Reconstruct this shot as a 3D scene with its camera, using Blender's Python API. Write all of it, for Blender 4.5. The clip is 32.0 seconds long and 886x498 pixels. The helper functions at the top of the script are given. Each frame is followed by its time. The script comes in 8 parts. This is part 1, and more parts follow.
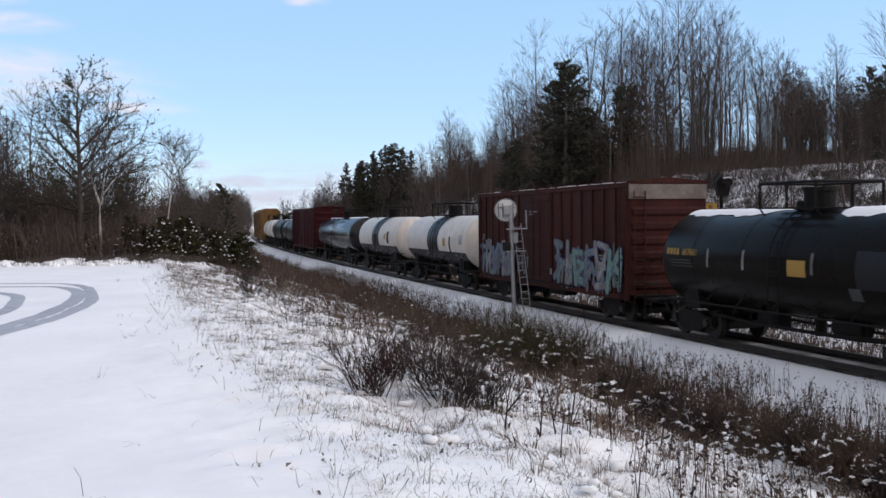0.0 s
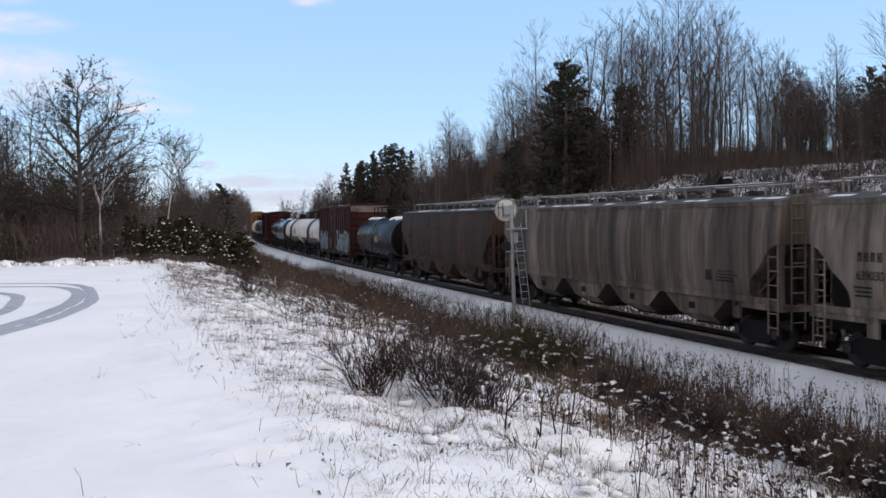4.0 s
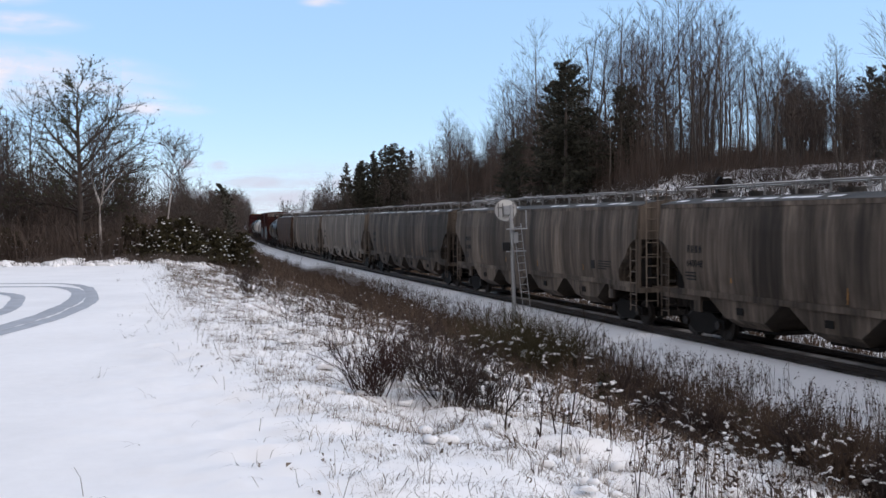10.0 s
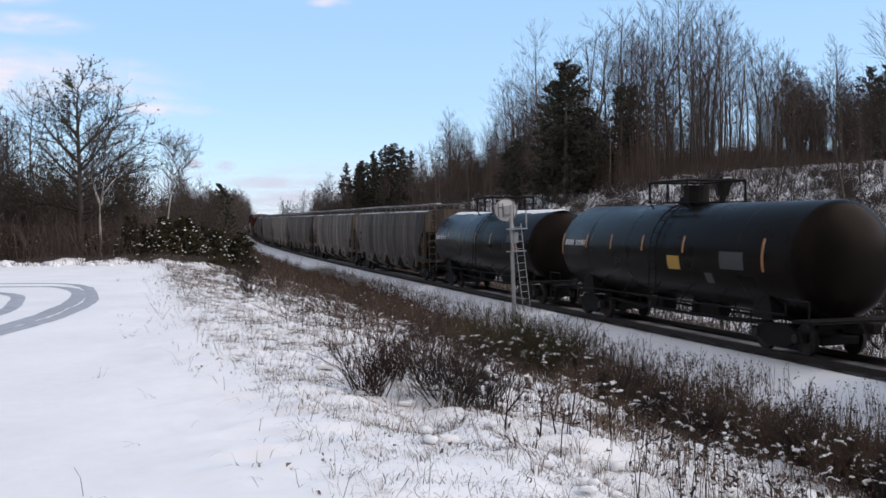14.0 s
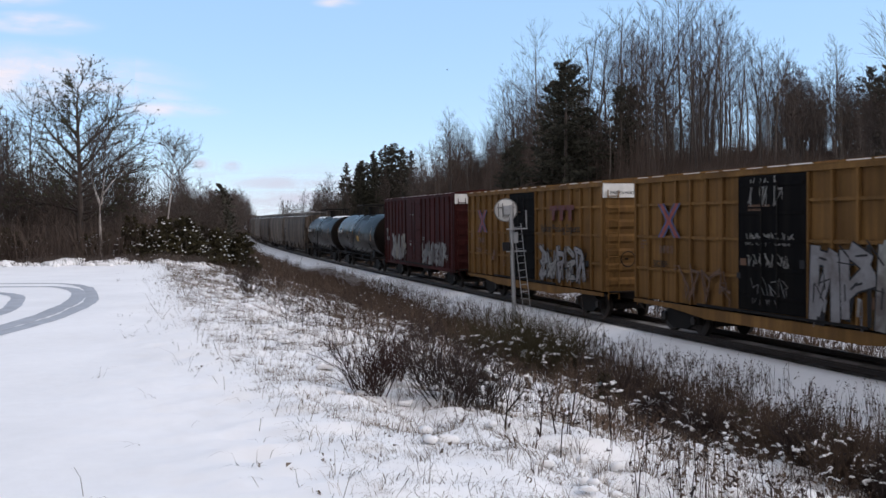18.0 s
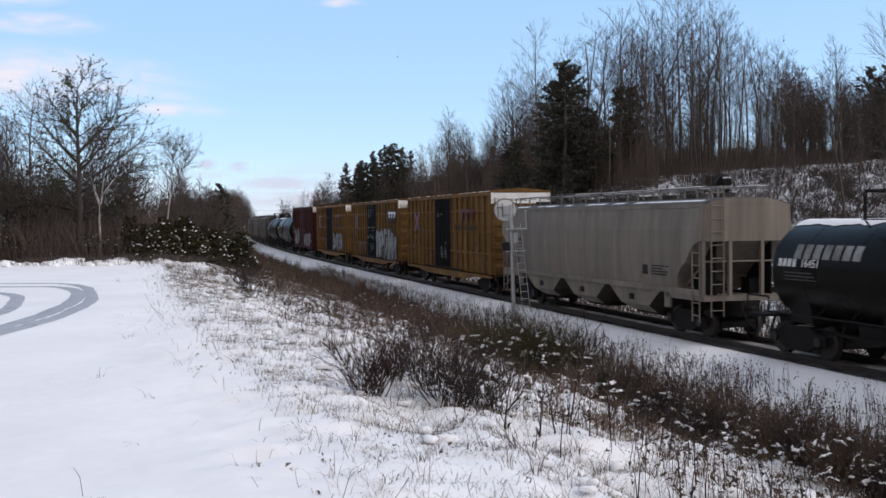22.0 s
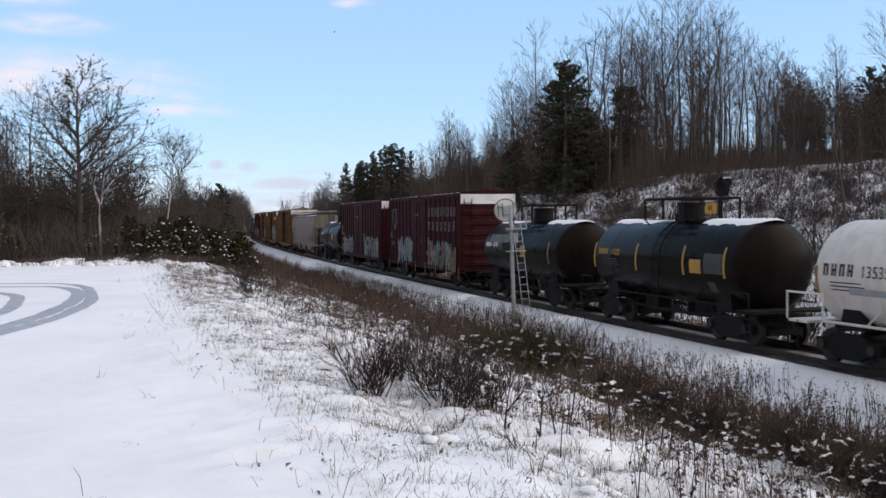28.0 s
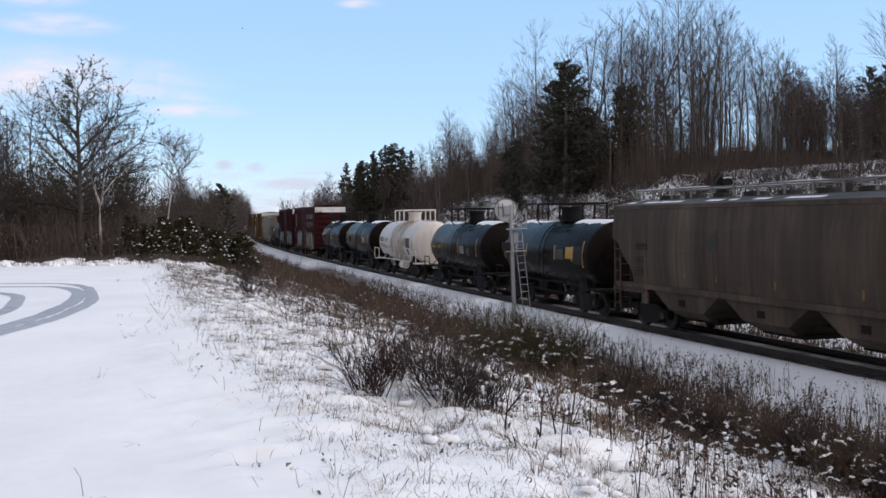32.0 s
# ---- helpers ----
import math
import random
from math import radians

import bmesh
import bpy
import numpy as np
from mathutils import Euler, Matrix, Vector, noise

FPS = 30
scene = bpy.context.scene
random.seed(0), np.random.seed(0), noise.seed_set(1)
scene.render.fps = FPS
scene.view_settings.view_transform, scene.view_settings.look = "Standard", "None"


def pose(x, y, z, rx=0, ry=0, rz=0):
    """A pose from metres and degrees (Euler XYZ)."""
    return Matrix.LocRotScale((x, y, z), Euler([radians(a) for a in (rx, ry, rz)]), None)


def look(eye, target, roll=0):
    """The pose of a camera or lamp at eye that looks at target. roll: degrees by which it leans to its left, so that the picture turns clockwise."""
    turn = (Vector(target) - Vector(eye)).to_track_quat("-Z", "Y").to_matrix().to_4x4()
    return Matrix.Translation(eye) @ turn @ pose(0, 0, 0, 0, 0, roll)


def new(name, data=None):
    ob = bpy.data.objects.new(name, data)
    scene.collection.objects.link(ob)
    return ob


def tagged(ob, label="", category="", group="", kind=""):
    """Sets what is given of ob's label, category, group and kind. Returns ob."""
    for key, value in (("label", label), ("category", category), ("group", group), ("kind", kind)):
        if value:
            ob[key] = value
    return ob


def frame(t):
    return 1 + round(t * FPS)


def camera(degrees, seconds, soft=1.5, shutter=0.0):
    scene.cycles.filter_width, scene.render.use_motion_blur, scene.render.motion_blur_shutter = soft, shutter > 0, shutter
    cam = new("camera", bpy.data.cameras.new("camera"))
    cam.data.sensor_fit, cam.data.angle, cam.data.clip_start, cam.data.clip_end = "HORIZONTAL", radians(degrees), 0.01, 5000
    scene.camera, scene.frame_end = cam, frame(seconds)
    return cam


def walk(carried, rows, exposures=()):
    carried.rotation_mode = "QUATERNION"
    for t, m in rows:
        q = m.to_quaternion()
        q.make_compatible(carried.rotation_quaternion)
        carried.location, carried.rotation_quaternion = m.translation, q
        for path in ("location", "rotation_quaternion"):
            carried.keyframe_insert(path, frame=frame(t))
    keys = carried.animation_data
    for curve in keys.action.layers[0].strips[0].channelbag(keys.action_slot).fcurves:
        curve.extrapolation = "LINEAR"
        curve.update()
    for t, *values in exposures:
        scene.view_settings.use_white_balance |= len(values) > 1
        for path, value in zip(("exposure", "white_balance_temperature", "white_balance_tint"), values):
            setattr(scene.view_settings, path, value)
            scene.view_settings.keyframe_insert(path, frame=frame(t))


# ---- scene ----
# ---------- camera ----------
EYE = (0.0, 0.0, 3.69)


def aim(yaw):
    """The camera's pose, turned to the right by yaw degrees."""
    a = radians(yaw)
    return look(EYE, (100 * math.sin(a), 100 * math.cos(a), 3.69 - 2.886), -0.538)


cam = camera(46.68, 32.0, soft=1.5, shutter=0.18)
walk(cam, [(0, aim(0)), (21.8, aim(0)), (22.1, aim(0.05)), (22.5, aim(0.19)), (22.9, aim(0.22)), (23.5, aim(0.2)),
           (24.8, aim(0.2)), (25.5, aim(0.16)), (27.5, aim(0.05)), (28.5, aim(0.0)), (32, aim(0))])

# ---------- light ----------
world = bpy.data.worlds.new("sky")
scene.world = world
world.use_nodes = True
wn, wl = world.node_tree.nodes, world.node_tree.links
bg = wn["Background"]
sky = wn.new("ShaderNodeTexSky")
sky.sky_type = "NISHITA"
sky.sun_disc = False
sky.sun_elevation, sky.sun_rotation = radians(48), radians(100)
sky.altitude, sky.air_density, sky.dust_density, sky.ozone_density = 1200, 1.0, 0.15, 1.0
# a thin veil of high cloud evens out the blue; behind the road it thickens to a milky overcast
way = wn.new("ShaderNodeTexCoord")
axes = wn.new("ShaderNodeSeparateXYZ")
wl.new(way.outputs["Generated"], axes.inputs[0])
south = wn.new("ShaderNodeMapRange")
south.interpolation_type = "SMOOTHSTEP"
south.inputs["From Min"].default_value, south.inputs["From Max"].default_value = 0.75, -0.15
wl.new(axes.outputs["Y"], south.inputs["Value"])
cover = wn.new("ShaderNodeMix")
cover.data_type = "RGBA"
cover.inputs["A"].default_value = (3.1, 5.5, 7.9, 1)
cover.inputs["B"].default_value = (4.75, 4.55, 4.35, 1)
wl.new(south.outputs["Result"], cover.inputs["Factor"])
thick = wn.new("ShaderNodeMapRange")
thick.inputs["To Min"].default_value, thick.inputs["To Max"].default_value = 0.55, 0.85
wl.new(south.outputs["Result"], thick.inputs["Value"])
veil = wn.new("ShaderNodeMix")
veil.data_type = "RGBA"
wl.new(thick.outputs["Result"], veil.inputs["Factor"])
wl.new(sky.outputs[0], veil.inputs["A"])
wl.new(cover.outputs["Result"], veil.inputs["B"])
wl.new(veil.outputs["Result"], bg.inputs["Color"])
bg.inputs["Strength"].default_value = 0.15
sun = new("sun", bpy.data.lights.new("sun", "SUN"))
sun.data.energy, sun.data.angle, sun.data.color = 2.1, radians(60), (1.0, 0.97, 0.915)
sun.matrix_world = look((98.5, -17.4, 60), (0, 0, 0))
scene.view_settings.exposure = 0.0
scene.view_settings.use_white_balance = True
scene.view_settings.white_balance_temperature, scene.view_settings.white_balance_tint = 6500, 17


# ---------- materials ----------
def nodes_of(m):
    return m.node_tree.nodes, m.node_tree.links


def paint(name, colour, rough=0.6, metal=0.0, spread=0.25, scale=1.5, streak=0.0, dirt=(0.05, 0.04, 0.032), dirt_amount=0.0, bump=0.15, fine=40.0, per=0.0, spec=0.5, relief=0.02, runs=2.8, bands=0.0, tint=None):
    """A surface with two scales of variation: broad tone and fine grain; streak: runs of grime down the sides."""
    m = bpy.data.materials.new(name)
    m.use_nodes = True
    n, l = nodes_of(m)
    b = n["Principled BSDF"]
    co = n.new("ShaderNodeTexCoord")
    big = n.new("ShaderNodeTexNoise")
    big.inputs["Scale"].default_value, big.inputs["Detail"].default_value = scale, 5
    l.new(co.outputs["Object"], big.inputs["Vector"])
    small = n.new("ShaderNodeTexNoise")
    small.inputs["Scale"].default_value, small.inputs["Detail"].default_value = fine, 4
    l.new(co.outputs["Object"], small.inputs["Vector"])
    mixn = n.new("ShaderNodeMath")
    mixn.operation = "MULTIPLY_ADD"
    l.new(small.outputs["Fac"], mixn.inputs[0])
    mixn.inputs[1].default_value = 0.45
    l.new(big.outputs["Fac"], mixn.inputs[2])
    ramp = n.new("ShaderNodeMapRange")
    ramp.inputs["From Min"].default_value, ramp.inputs["From Max"].default_value = 0.45, 1.0
    ramp.inputs["To Min"].default_value, ramp.inputs["To Max"].default_value = 1 - spread, 1 + spread
    l.new(mixn.outputs[0], ramp.inputs["Value"])
    tone = ramp.outputs["Result"]
    if per:
        info = n.new("ShaderNodeObjectInfo")
        pr = n.new("ShaderNodeMapRange")
        pr.inputs["To Min"].default_value, pr.inputs["To Max"].default_value = 1 - per, 1 + per
        l.new(info.outputs["Random"], pr.inputs["Value"])
        mul = n.new("ShaderNodeMath")
        mul.operation = "MULTIPLY"
        l.new(tone, mul.inputs[0])
        l.new(pr.outputs["Result"], mul.inputs[1])
        tone = mul.outputs[0]
    if bands:
        # broad pale and dark washes down the sheets, and fine trickles between them
        for size, amount in ((0.55, bands), (4.5, bands * 0.55)):
            bm_ = n.new("ShaderNodeMapping")
            bm_.inputs["Scale"].default_value = (size, size, 0.045 * size)
            bm_.inputs["Location"].default_value = (size * 3.7, 1.3, 0.4)
            l.new(co.outputs["Object"], bm_.inputs["Vector"])
            bn = n.new("ShaderNodeTexNoise")
            bn.inputs["Scale"].default_value, bn.inputs["Detail"].default_value, bn.inputs["Roughness"].default_value = 1.6, 4, 0.55
            info = n.new("ShaderNodeObjectInfo")
            far = n.new("ShaderNodeVectorMath")
            far.operation = "MULTIPLY_ADD"
            l.new(info.outputs["Random"], far.inputs[0])
            far.inputs[1].default_value = (37.0, 11.0, 5.0)
            l.new(bm_.outputs[0], far.inputs[2])
            l.new(far.outputs[0], bn.inputs["Vector"])
            br = n.new("ShaderNodeMapRange")
            br.inputs["From Min"].default_value, br.inputs["From Max"].default_value = 0.36, 0.64
            br.inputs["To Min"].default_value, br.inputs["To Max"].default_value = 1 - amount, 1 + amount * 0.9
            l.new(bn.outputs["Fac"], br.inputs["Value"])
            mul = n.new("ShaderNodeMath")
            mul.operation = "MULTIPLY"
            l.new(tone, mul.inputs[0])
            l.new(br.outputs["Result"], mul.inputs[1])
            tone = mul.outputs[0]
    cc = n.new("ShaderNodeVectorMath")
    cc.operation = "SCALE"
    cc.inputs[0].default_value = colour
    l.new(tone, cc.inputs["Scale"])
    out = cc.outputs[0]
    if dirt_amount or streak:
        mp = n.new("ShaderNodeMapping")
        mp.inputs["Scale"].default_value = (runs, runs, 0.07 * runs) if streak else (0.8, 0.8, 0.8)
        l.new(co.outputs["Object"], mp.inputs["Vector"])
        sn = n.new("ShaderNodeTexNoise")
        sn.inputs["Scale"].default_value, sn.inputs["Detail"].default_value, sn.inputs["Roughness"].default_value = 1.3, 6, 0.65
        l.new(mp.outputs[0], sn.inputs["Vector"])
        sr = n.new("ShaderNodeMapRange")
        sr.inputs["From Min"].default_value, sr.inputs["From Max"].default_value = 0.42, 0.64
        sr.inputs["To Max"].default_value = max(dirt_amount, streak)
        l.new(sn.outputs["Fac"], sr.inputs["Value"])
        mx = n.new("ShaderNodeMix")
        mx.data_type = "RGBA"
        l.new(sr.outputs["Result"], mx.inputs["Factor"])
        l.new(out, mx.inputs["A"])
        mx.inputs["B"].default_value = (*dirt, 1)
        out = mx.outputs["Result"]
    l.new(out, b.inputs["Base Color"])
    rr = n.new("ShaderNodeMapRange")
    rr.inputs["To Min"].default_value, rr.inputs["To Max"].default_value = max(0.05, rough - 0.12), min(1, rough + 0.12)
    l.new(big.outputs["Fac"], rr.inputs["Value"])
    l.new(rr.outputs["Result"], b.inputs["Roughness"])
    b.inputs["Metallic"].default_value = metal
    b.inputs["Specular IOR Level"].default_value = spec
    if tint:
        b.inputs["Specular Tint"].default_value = (*tint, 1)
    if bump:
        bp = n.new("ShaderNodeBump")
        bp.inputs["Strength"].default_value, bp.inputs["Distance"].default_value = bump, relief
        l.new(mixn.outputs[0], bp.inputs["Height"])
        l.new(bp.outputs[0], b.inputs["Normal"])
    return m


SNOW = paint("snow", (0.82, 0.82, 0.83), 0.75, spread=0.05, scale=0.5, bump=0.25, fine=9, spec=0.2)
GROUND_SNOW = paint("ground_snow", (0.82, 0.82, 0.83), 0.75, spread=0.06, scale=0.6, bump=0.6, fine=7, spec=0.2, relief=0.02)
CRUST = paint("packed_snow", (0.36, 0.37, 0.40), 0.6, spread=0.2, scale=2, bump=0.3, fine=20)
RAIL = paint("rail_steel", (0.045, 0.035, 0.03), 0.55, metal=0.5, spread=0.3, scale=2)
RAILTOP = paint("rail_head", (0.25, 0.25, 0.26), 0.3, metal=0.9, spread=0.1)
GRIMYSHADEDSNOW = paint("grimy_shaded_snow", (0.27, 0.265, 0.265), 0.9, spread=0.4, scale=1.6, bump=0.5, fine=16, spec=0.1, relief=0.05, dirt=(0.06, 0.05, 0.045), dirt_amount=0.8)
BALLAST = paint("ballast", (0.03, 0.026, 0.024), 0.95, spread=0.6, scale=2.5, bump=0.9, fine=22, spec=0.1, relief=0.06, dirt=(0.4, 0.4, 0.41), dirt_amount=0.16)
PALEBARK = paint("pale_bark", (0.105, 0.088, 0.074), 0.9, spread=0.4, scale=4, bump=0.5, per=0.25)
STEEL = paint("black_steel", (0.010, 0.0092, 0.009), 0.75, spread=0.4, scale=3, dirt=(0.018, 0.014, 0.012), dirt_amount=0.5, spec=0.15)
WHEEL = paint("wheel_steel", (0.02, 0.016, 0.014), 0.6, metal=0.3, spread=0.3, scale=4)
REDSTEM = paint("red_brown_stem", (0.040, 0.024, 0.022), 0.9, spread=0.4, scale=2.0, bump=0.0, fine=3, spec=0.1)
BARK = paint("grey_bark", (0.064, 0.051, 0.044), 0.9, spread=0.4, scale=3, bump=0.5, per=0.25)
THICKET = paint("thicket", (0.095, 0.072, 0.061), 0.95, spread=0.35, scale=0.6, bump=0.0, fine=3, spec=0.1)
TWIG = paint("twig", (0.054, 0.039, 0.032), 0.9, spread=0.3, scale=2, bump=0.0, per=0.25)
BIRCH = paint("birch_bark", (0.42, 0.38, 0.35), 0.8, spread=0.35, scale=6, bump=0.3, dirt=(0.05, 0.04, 0.04), dirt_amount=0.7)
NEEDLE = paint("dark_needles", (0.046, 0.045, 0.033), 0.8, spread=0.4, scale=2, bump=0.0, per=0.3, spec=0.2)
LARCH = paint("thin_needles", (0.05, 0.055, 0.03), 0.8, spread=0.4, scale=2, bump=0.0, spec=0.2)
JUNIPER = paint("rusty_needles", (0.040, 0.034, 0.017), 0.85, spread=0.5, scale=3, bump=0.0, per=0.2, spec=0.15)
WEED = paint("dead_weed", (0.088, 0.062, 0.046), 0.95, spread=0.5, scale=0.8, bump=0.0, fine=3, spec=0.1)
HAY = paint("bleached_grass", (0.24, 0.195, 0.15), 0.95, spread=0.4, scale=0.9, bump=0.0, fine=3, spec=0.1)
STRAW = paint("dry_grass", (0.15, 0.118, 0.09), 0.95, spread=0.45, scale=0.8, bump=0.0, fine=3, spec=0.1)
DARKWEED = paint("dark_stem", (0.035, 0.026, 0.024), 0.95, spread=0.5, scale=1.0, bump=0.0, fine=3, spec=0.1)
GALV = paint("galvanised_steel", (0.34, 0.35, 0.36), 0.5, metal=0.3, spread=0.2, scale=3)
OLDGALV = paint("weathered_galvanised", (0.19, 0.185, 0.18), 0.6, metal=0.2, spread=0.3, scale=3)
WHITE = paint("white_paint", (0.72, 0.72, 0.70), 0.5, spread=0.08, scale=2, dirt=(0.2, 0.18, 0.15), dirt_amount=0.3)
ROOFGRIME = paint("roof_grime", (0.06, 0.056, 0.053), 0.8, spread=0.4, scale=1.2, dirt=(0.1, 0.095, 0.09), dirt_amount=0.5)
PRINT = paint("dim_print", (0.04, 0.04, 0.039), 0.7, spread=0.3, scale=3)
INK = paint("black_paint", (0.02, 0.02, 0.022), 0.5, spread=0.2, spec=0.1)
YELLOWMARK = paint("yellow_mark", (0.38, 0.22, 0.03), 0.5, spread=0.15)
ORANGEMARK = paint("orange_stripe", (0.36, 0.16, 0.04), 0.45, spread=0.1)

# car bodies
OXIDE = paint("red_oxide", (0.047, 0.0138, 0.0115), 0.68, spec=0.08, spread=0.3, scale=0.7, streak=0.55, dirt=(0.03, 0.018, 0.015), bump=0.1, bands=0.3)
MAROON = paint("maroon_paint", (0.039, 0.0082, 0.0092), 0.68, spec=0.08, spread=0.25, scale=0.7, streak=0.5, dirt=(0.034, 0.0095, 0.0095), bump=0.1, bands=0.3)
REDBOX = paint("red_paint", (0.045, 0.0105, 0.0095), 0.68, spec=0.08, spread=0.25, scale=0.7, streak=0.5, dirt=(0.04, 0.015, 0.014), bump=0.1, bands=0.3)
YELLOW = paint("yellow_paint", (0.158, 0.087, 0.030), 0.68, spec=0.08, spread=0.3, scale=0.6, streak=0.5, dirt=(0.095, 0.05, 0.025), bump=0.1, bands=0.22)
DOORBLACK = paint("door_black", (0.006, 0.006, 0.0065), 0.7, spec=0.02, spread=0.3, scale=1.0, streak=0.4, dirt=(0.018, 0.016, 0.014))
GRIMESHADE = paint("slope_grime_shade", (0.042, 0.034, 0.028), 0.9, spread=0.35, scale=2, bump=0.1, spec=0.1)
GREY_A = paint("grey_hopper", (0.145, 0.118, 0.096), 0.65, spread=0.25, scale=0.5, streak=0.85, dirt=(0.04, 0.034, 0.03), bump=0.08, runs=1.3, bands=0.45, spec=0.1)
GREY_B = paint("pale_hopper", (0.205, 0.172, 0.142), 0.65, spread=0.25, scale=0.5, streak=0.85, dirt=(0.06, 0.052, 0.045), bump=0.08, runs=1.7, bands=0.4, spec=0.1)
GREY_C = paint("light_hopper", (0.185, 0.16, 0.135), 0.6, spread=0.12, scale=0.5, streak=0.4, dirt=(0.13, 0.117, 0.103), bump=0.08, runs=1.5, bands=0.2, spec=0.1)
GREY_D = paint("dark_hopper", (0.112, 0.09, 0.073), 0.65, spread=0.3, scale=0.5, streak=0.85, dirt=(0.026, 0.022, 0.019), bump=0.08, runs=1.1, bands=0.5, spec=0.1)
TAN = paint("tan_hopper", (0.066, 0.040, 0.029), 0.65, spread=0.25, scale=0.5, streak=0.7, dirt=(0.042, 0.03, 0.022), bump=0.08, runs=0.8, bands=0.4, spec=0.1)
DRAB = paint("drab_hopper", (0.078, 0.058, 0.045), 0.65, spread=0.25, scale=0.5, streak=0.6, dirt=(0.065, 0.052, 0.042), bump=0.08, runs=0.9, bands=0.35, spec=0.1)
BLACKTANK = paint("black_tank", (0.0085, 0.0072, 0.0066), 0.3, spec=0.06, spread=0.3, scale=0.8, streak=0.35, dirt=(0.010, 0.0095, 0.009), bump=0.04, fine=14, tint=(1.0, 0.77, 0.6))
GREYTANK = paint("glossy_dark_tank", (0.014, 0.0145, 0.016), 0.2, spread=0.2, scale=0.8, streak=0.3, dirt=(0.02, 0.018, 0.017), bump=0.03, fine=14, spec=0.4)
STAINED = paint("stained_white", (0.50, 0.435, 0.38), 0.6, spread=0.2, scale=0.9, streak=0.5, dirt=(0.2, 0.15, 0.115), bump=0.04, fine=14, bands=0.2)
DULLBOARD = paint("dull_board", (0.16, 0.135, 0.12), 0.8, spread=0.35, scale=3, dirt=(0.06, 0.03, 0.025), dirt_amount=0.5)
NAVYPLATE = paint("navy_plate", (0.05, 0.056, 0.075), 0.7, spread=0.3, scale=6)
WHITETANK = paint("white_tank", (0.66, 0.615, 0.565), 0.5, spread=0.06, scale=0.7, streak=0.28, dirt=(0.30, 0.25, 0.2), bump=0.04, fine=14, bands=0.04)

# ---------- the line of the track ----------
SPEED = 12.105
_s = np.arange(-460.0, 700.0, 0.5)
_k = np.interp(_s, [-30, 0, 40, 90, 130, 160, 230, 320], [0.0, -0.00213, -0.00015, -0.00054, -0.0006, -0.0004, -0.00055, -0.0022])
_k[_s > 520] = 0
_th = np.cumsum(_k) * 0.5
_i0 = int(np.argmin(abs(_s)))
_th += 0.3322 - _th[_i0]
_x = np.cumsum(-np.sin(_th)) * 0.5
_y = np.cumsum(np.cos(_th)) * 0.5
_x += 15.468 - _x[_i0]
_y += 11.415 - _y[_i0]


def track_at(s, off=0.0):
    """A point of the track's centre line, off metres to its left, and the heading."""
    th = float(np.interp(s, _s, _th))
    return float(np.interp(s, _s, _x)) - off * math.cos(th), float(np.interp(s, _s, _y)) - off * math.sin(th), th


def lateral(x, y):
    """How far (x, y) lies to the left of the track's centre line."""
    return (np.interp(y, _y, _x) - x) * np.cos(np.interp(y, _y, _th))


def smooth(a, b, v):
    u = np.clip((v - a) / (b - a), 0, 1)
    return u * u * (3 - 2 * u)


def waves(x, y, seed, size):
    """Cheap smooth unevenness, about -1 to 1."""
    r = np.random.RandomState(seed)
    out = 0
    for i in range(7):
        a, ph, w = r.uniform(0, 6.28), r.uniform(0, 6.28), r.uniform(0.6, 1.8) / size
        out = out + np.sin((x * np.cos(a) + y * np.sin(a)) * w * 6.28 + ph + 1.3 * np.sin((x * np.sin(a) - y * np.cos(a)) * w * 3.1 + ph * 2))
    return out / 4.0


def height(x, y):
    """The ground: track bed, ditch, the road's terrace on the left, the wooded bank on the right."""
    n = lateral(x, y)
    z = np.interp(n, [-200, -90, -60, -34, -8, -5.2, -4.2, -2.7, -1.45, 1.45, 2.7, 4.2, 5.5, 15.2, 16.6, 300],
                  [12, 10.5, 9.0, 7.6, -0.3, -0.9, -0.95, -0.45, -0.2, -0.2, -0.45, -0.9, -0.95, 1.86, 2.06, 2.06])
    rough = smooth(2.2, 6, abs(n))
    slope = smooth(4.5, 7, n) * (1 - smooth(14.5, 17, n)) + smooth(5, 9, -n)
    z = z + rough * (1 - 0.8 * smooth(17.5, 20, n)) * (0.025 * waves(x, y, 3, 3.1) + 0.012 * waves(x, y, 5, 0.9)) + slope * (0.13 * waves(x, y, 7, 4.5) + 0.07 * waves(x, y, 9, 1.3) + 0.05 * waves(x, y, 11, 0.75) + 0.028 * waves(x, y, 13, 0.36))
    # trodden strip beside the verge
    edge = smooth(15.4, 16.4, n) * (1 - smooth(17.0, 18.6, n))
    z = z + edge * (0.028 * waves(x, y, 15, 0.5) + 0.02 * waves(x, y, 17, 0.27))
    # beyond the turning place the ground falls a little
    z = z - smooth(41, 52, y) * smooth(15, 22, n) * 0.9
    # bank of the far woods rises higher
    z = z + smooth(20, 60, -n) * smooth(60, 160, y) * 2.5
    return z


def hz(x, y):
    return float(height(np.float64(x), np.float64(y)))


# ---------- mesh helpers ----------
def mesh_from(name, verts, faces, material, smooth_faces=False):
    me = bpy.data.meshes.new(name)
    me.from_pydata(verts, [], faces)
    me.materials.append(material)
    if smooth_faces:
        me.polygons.foreach_set("use_smooth", [True] * len(me.polygons))
    me.update()
    return me


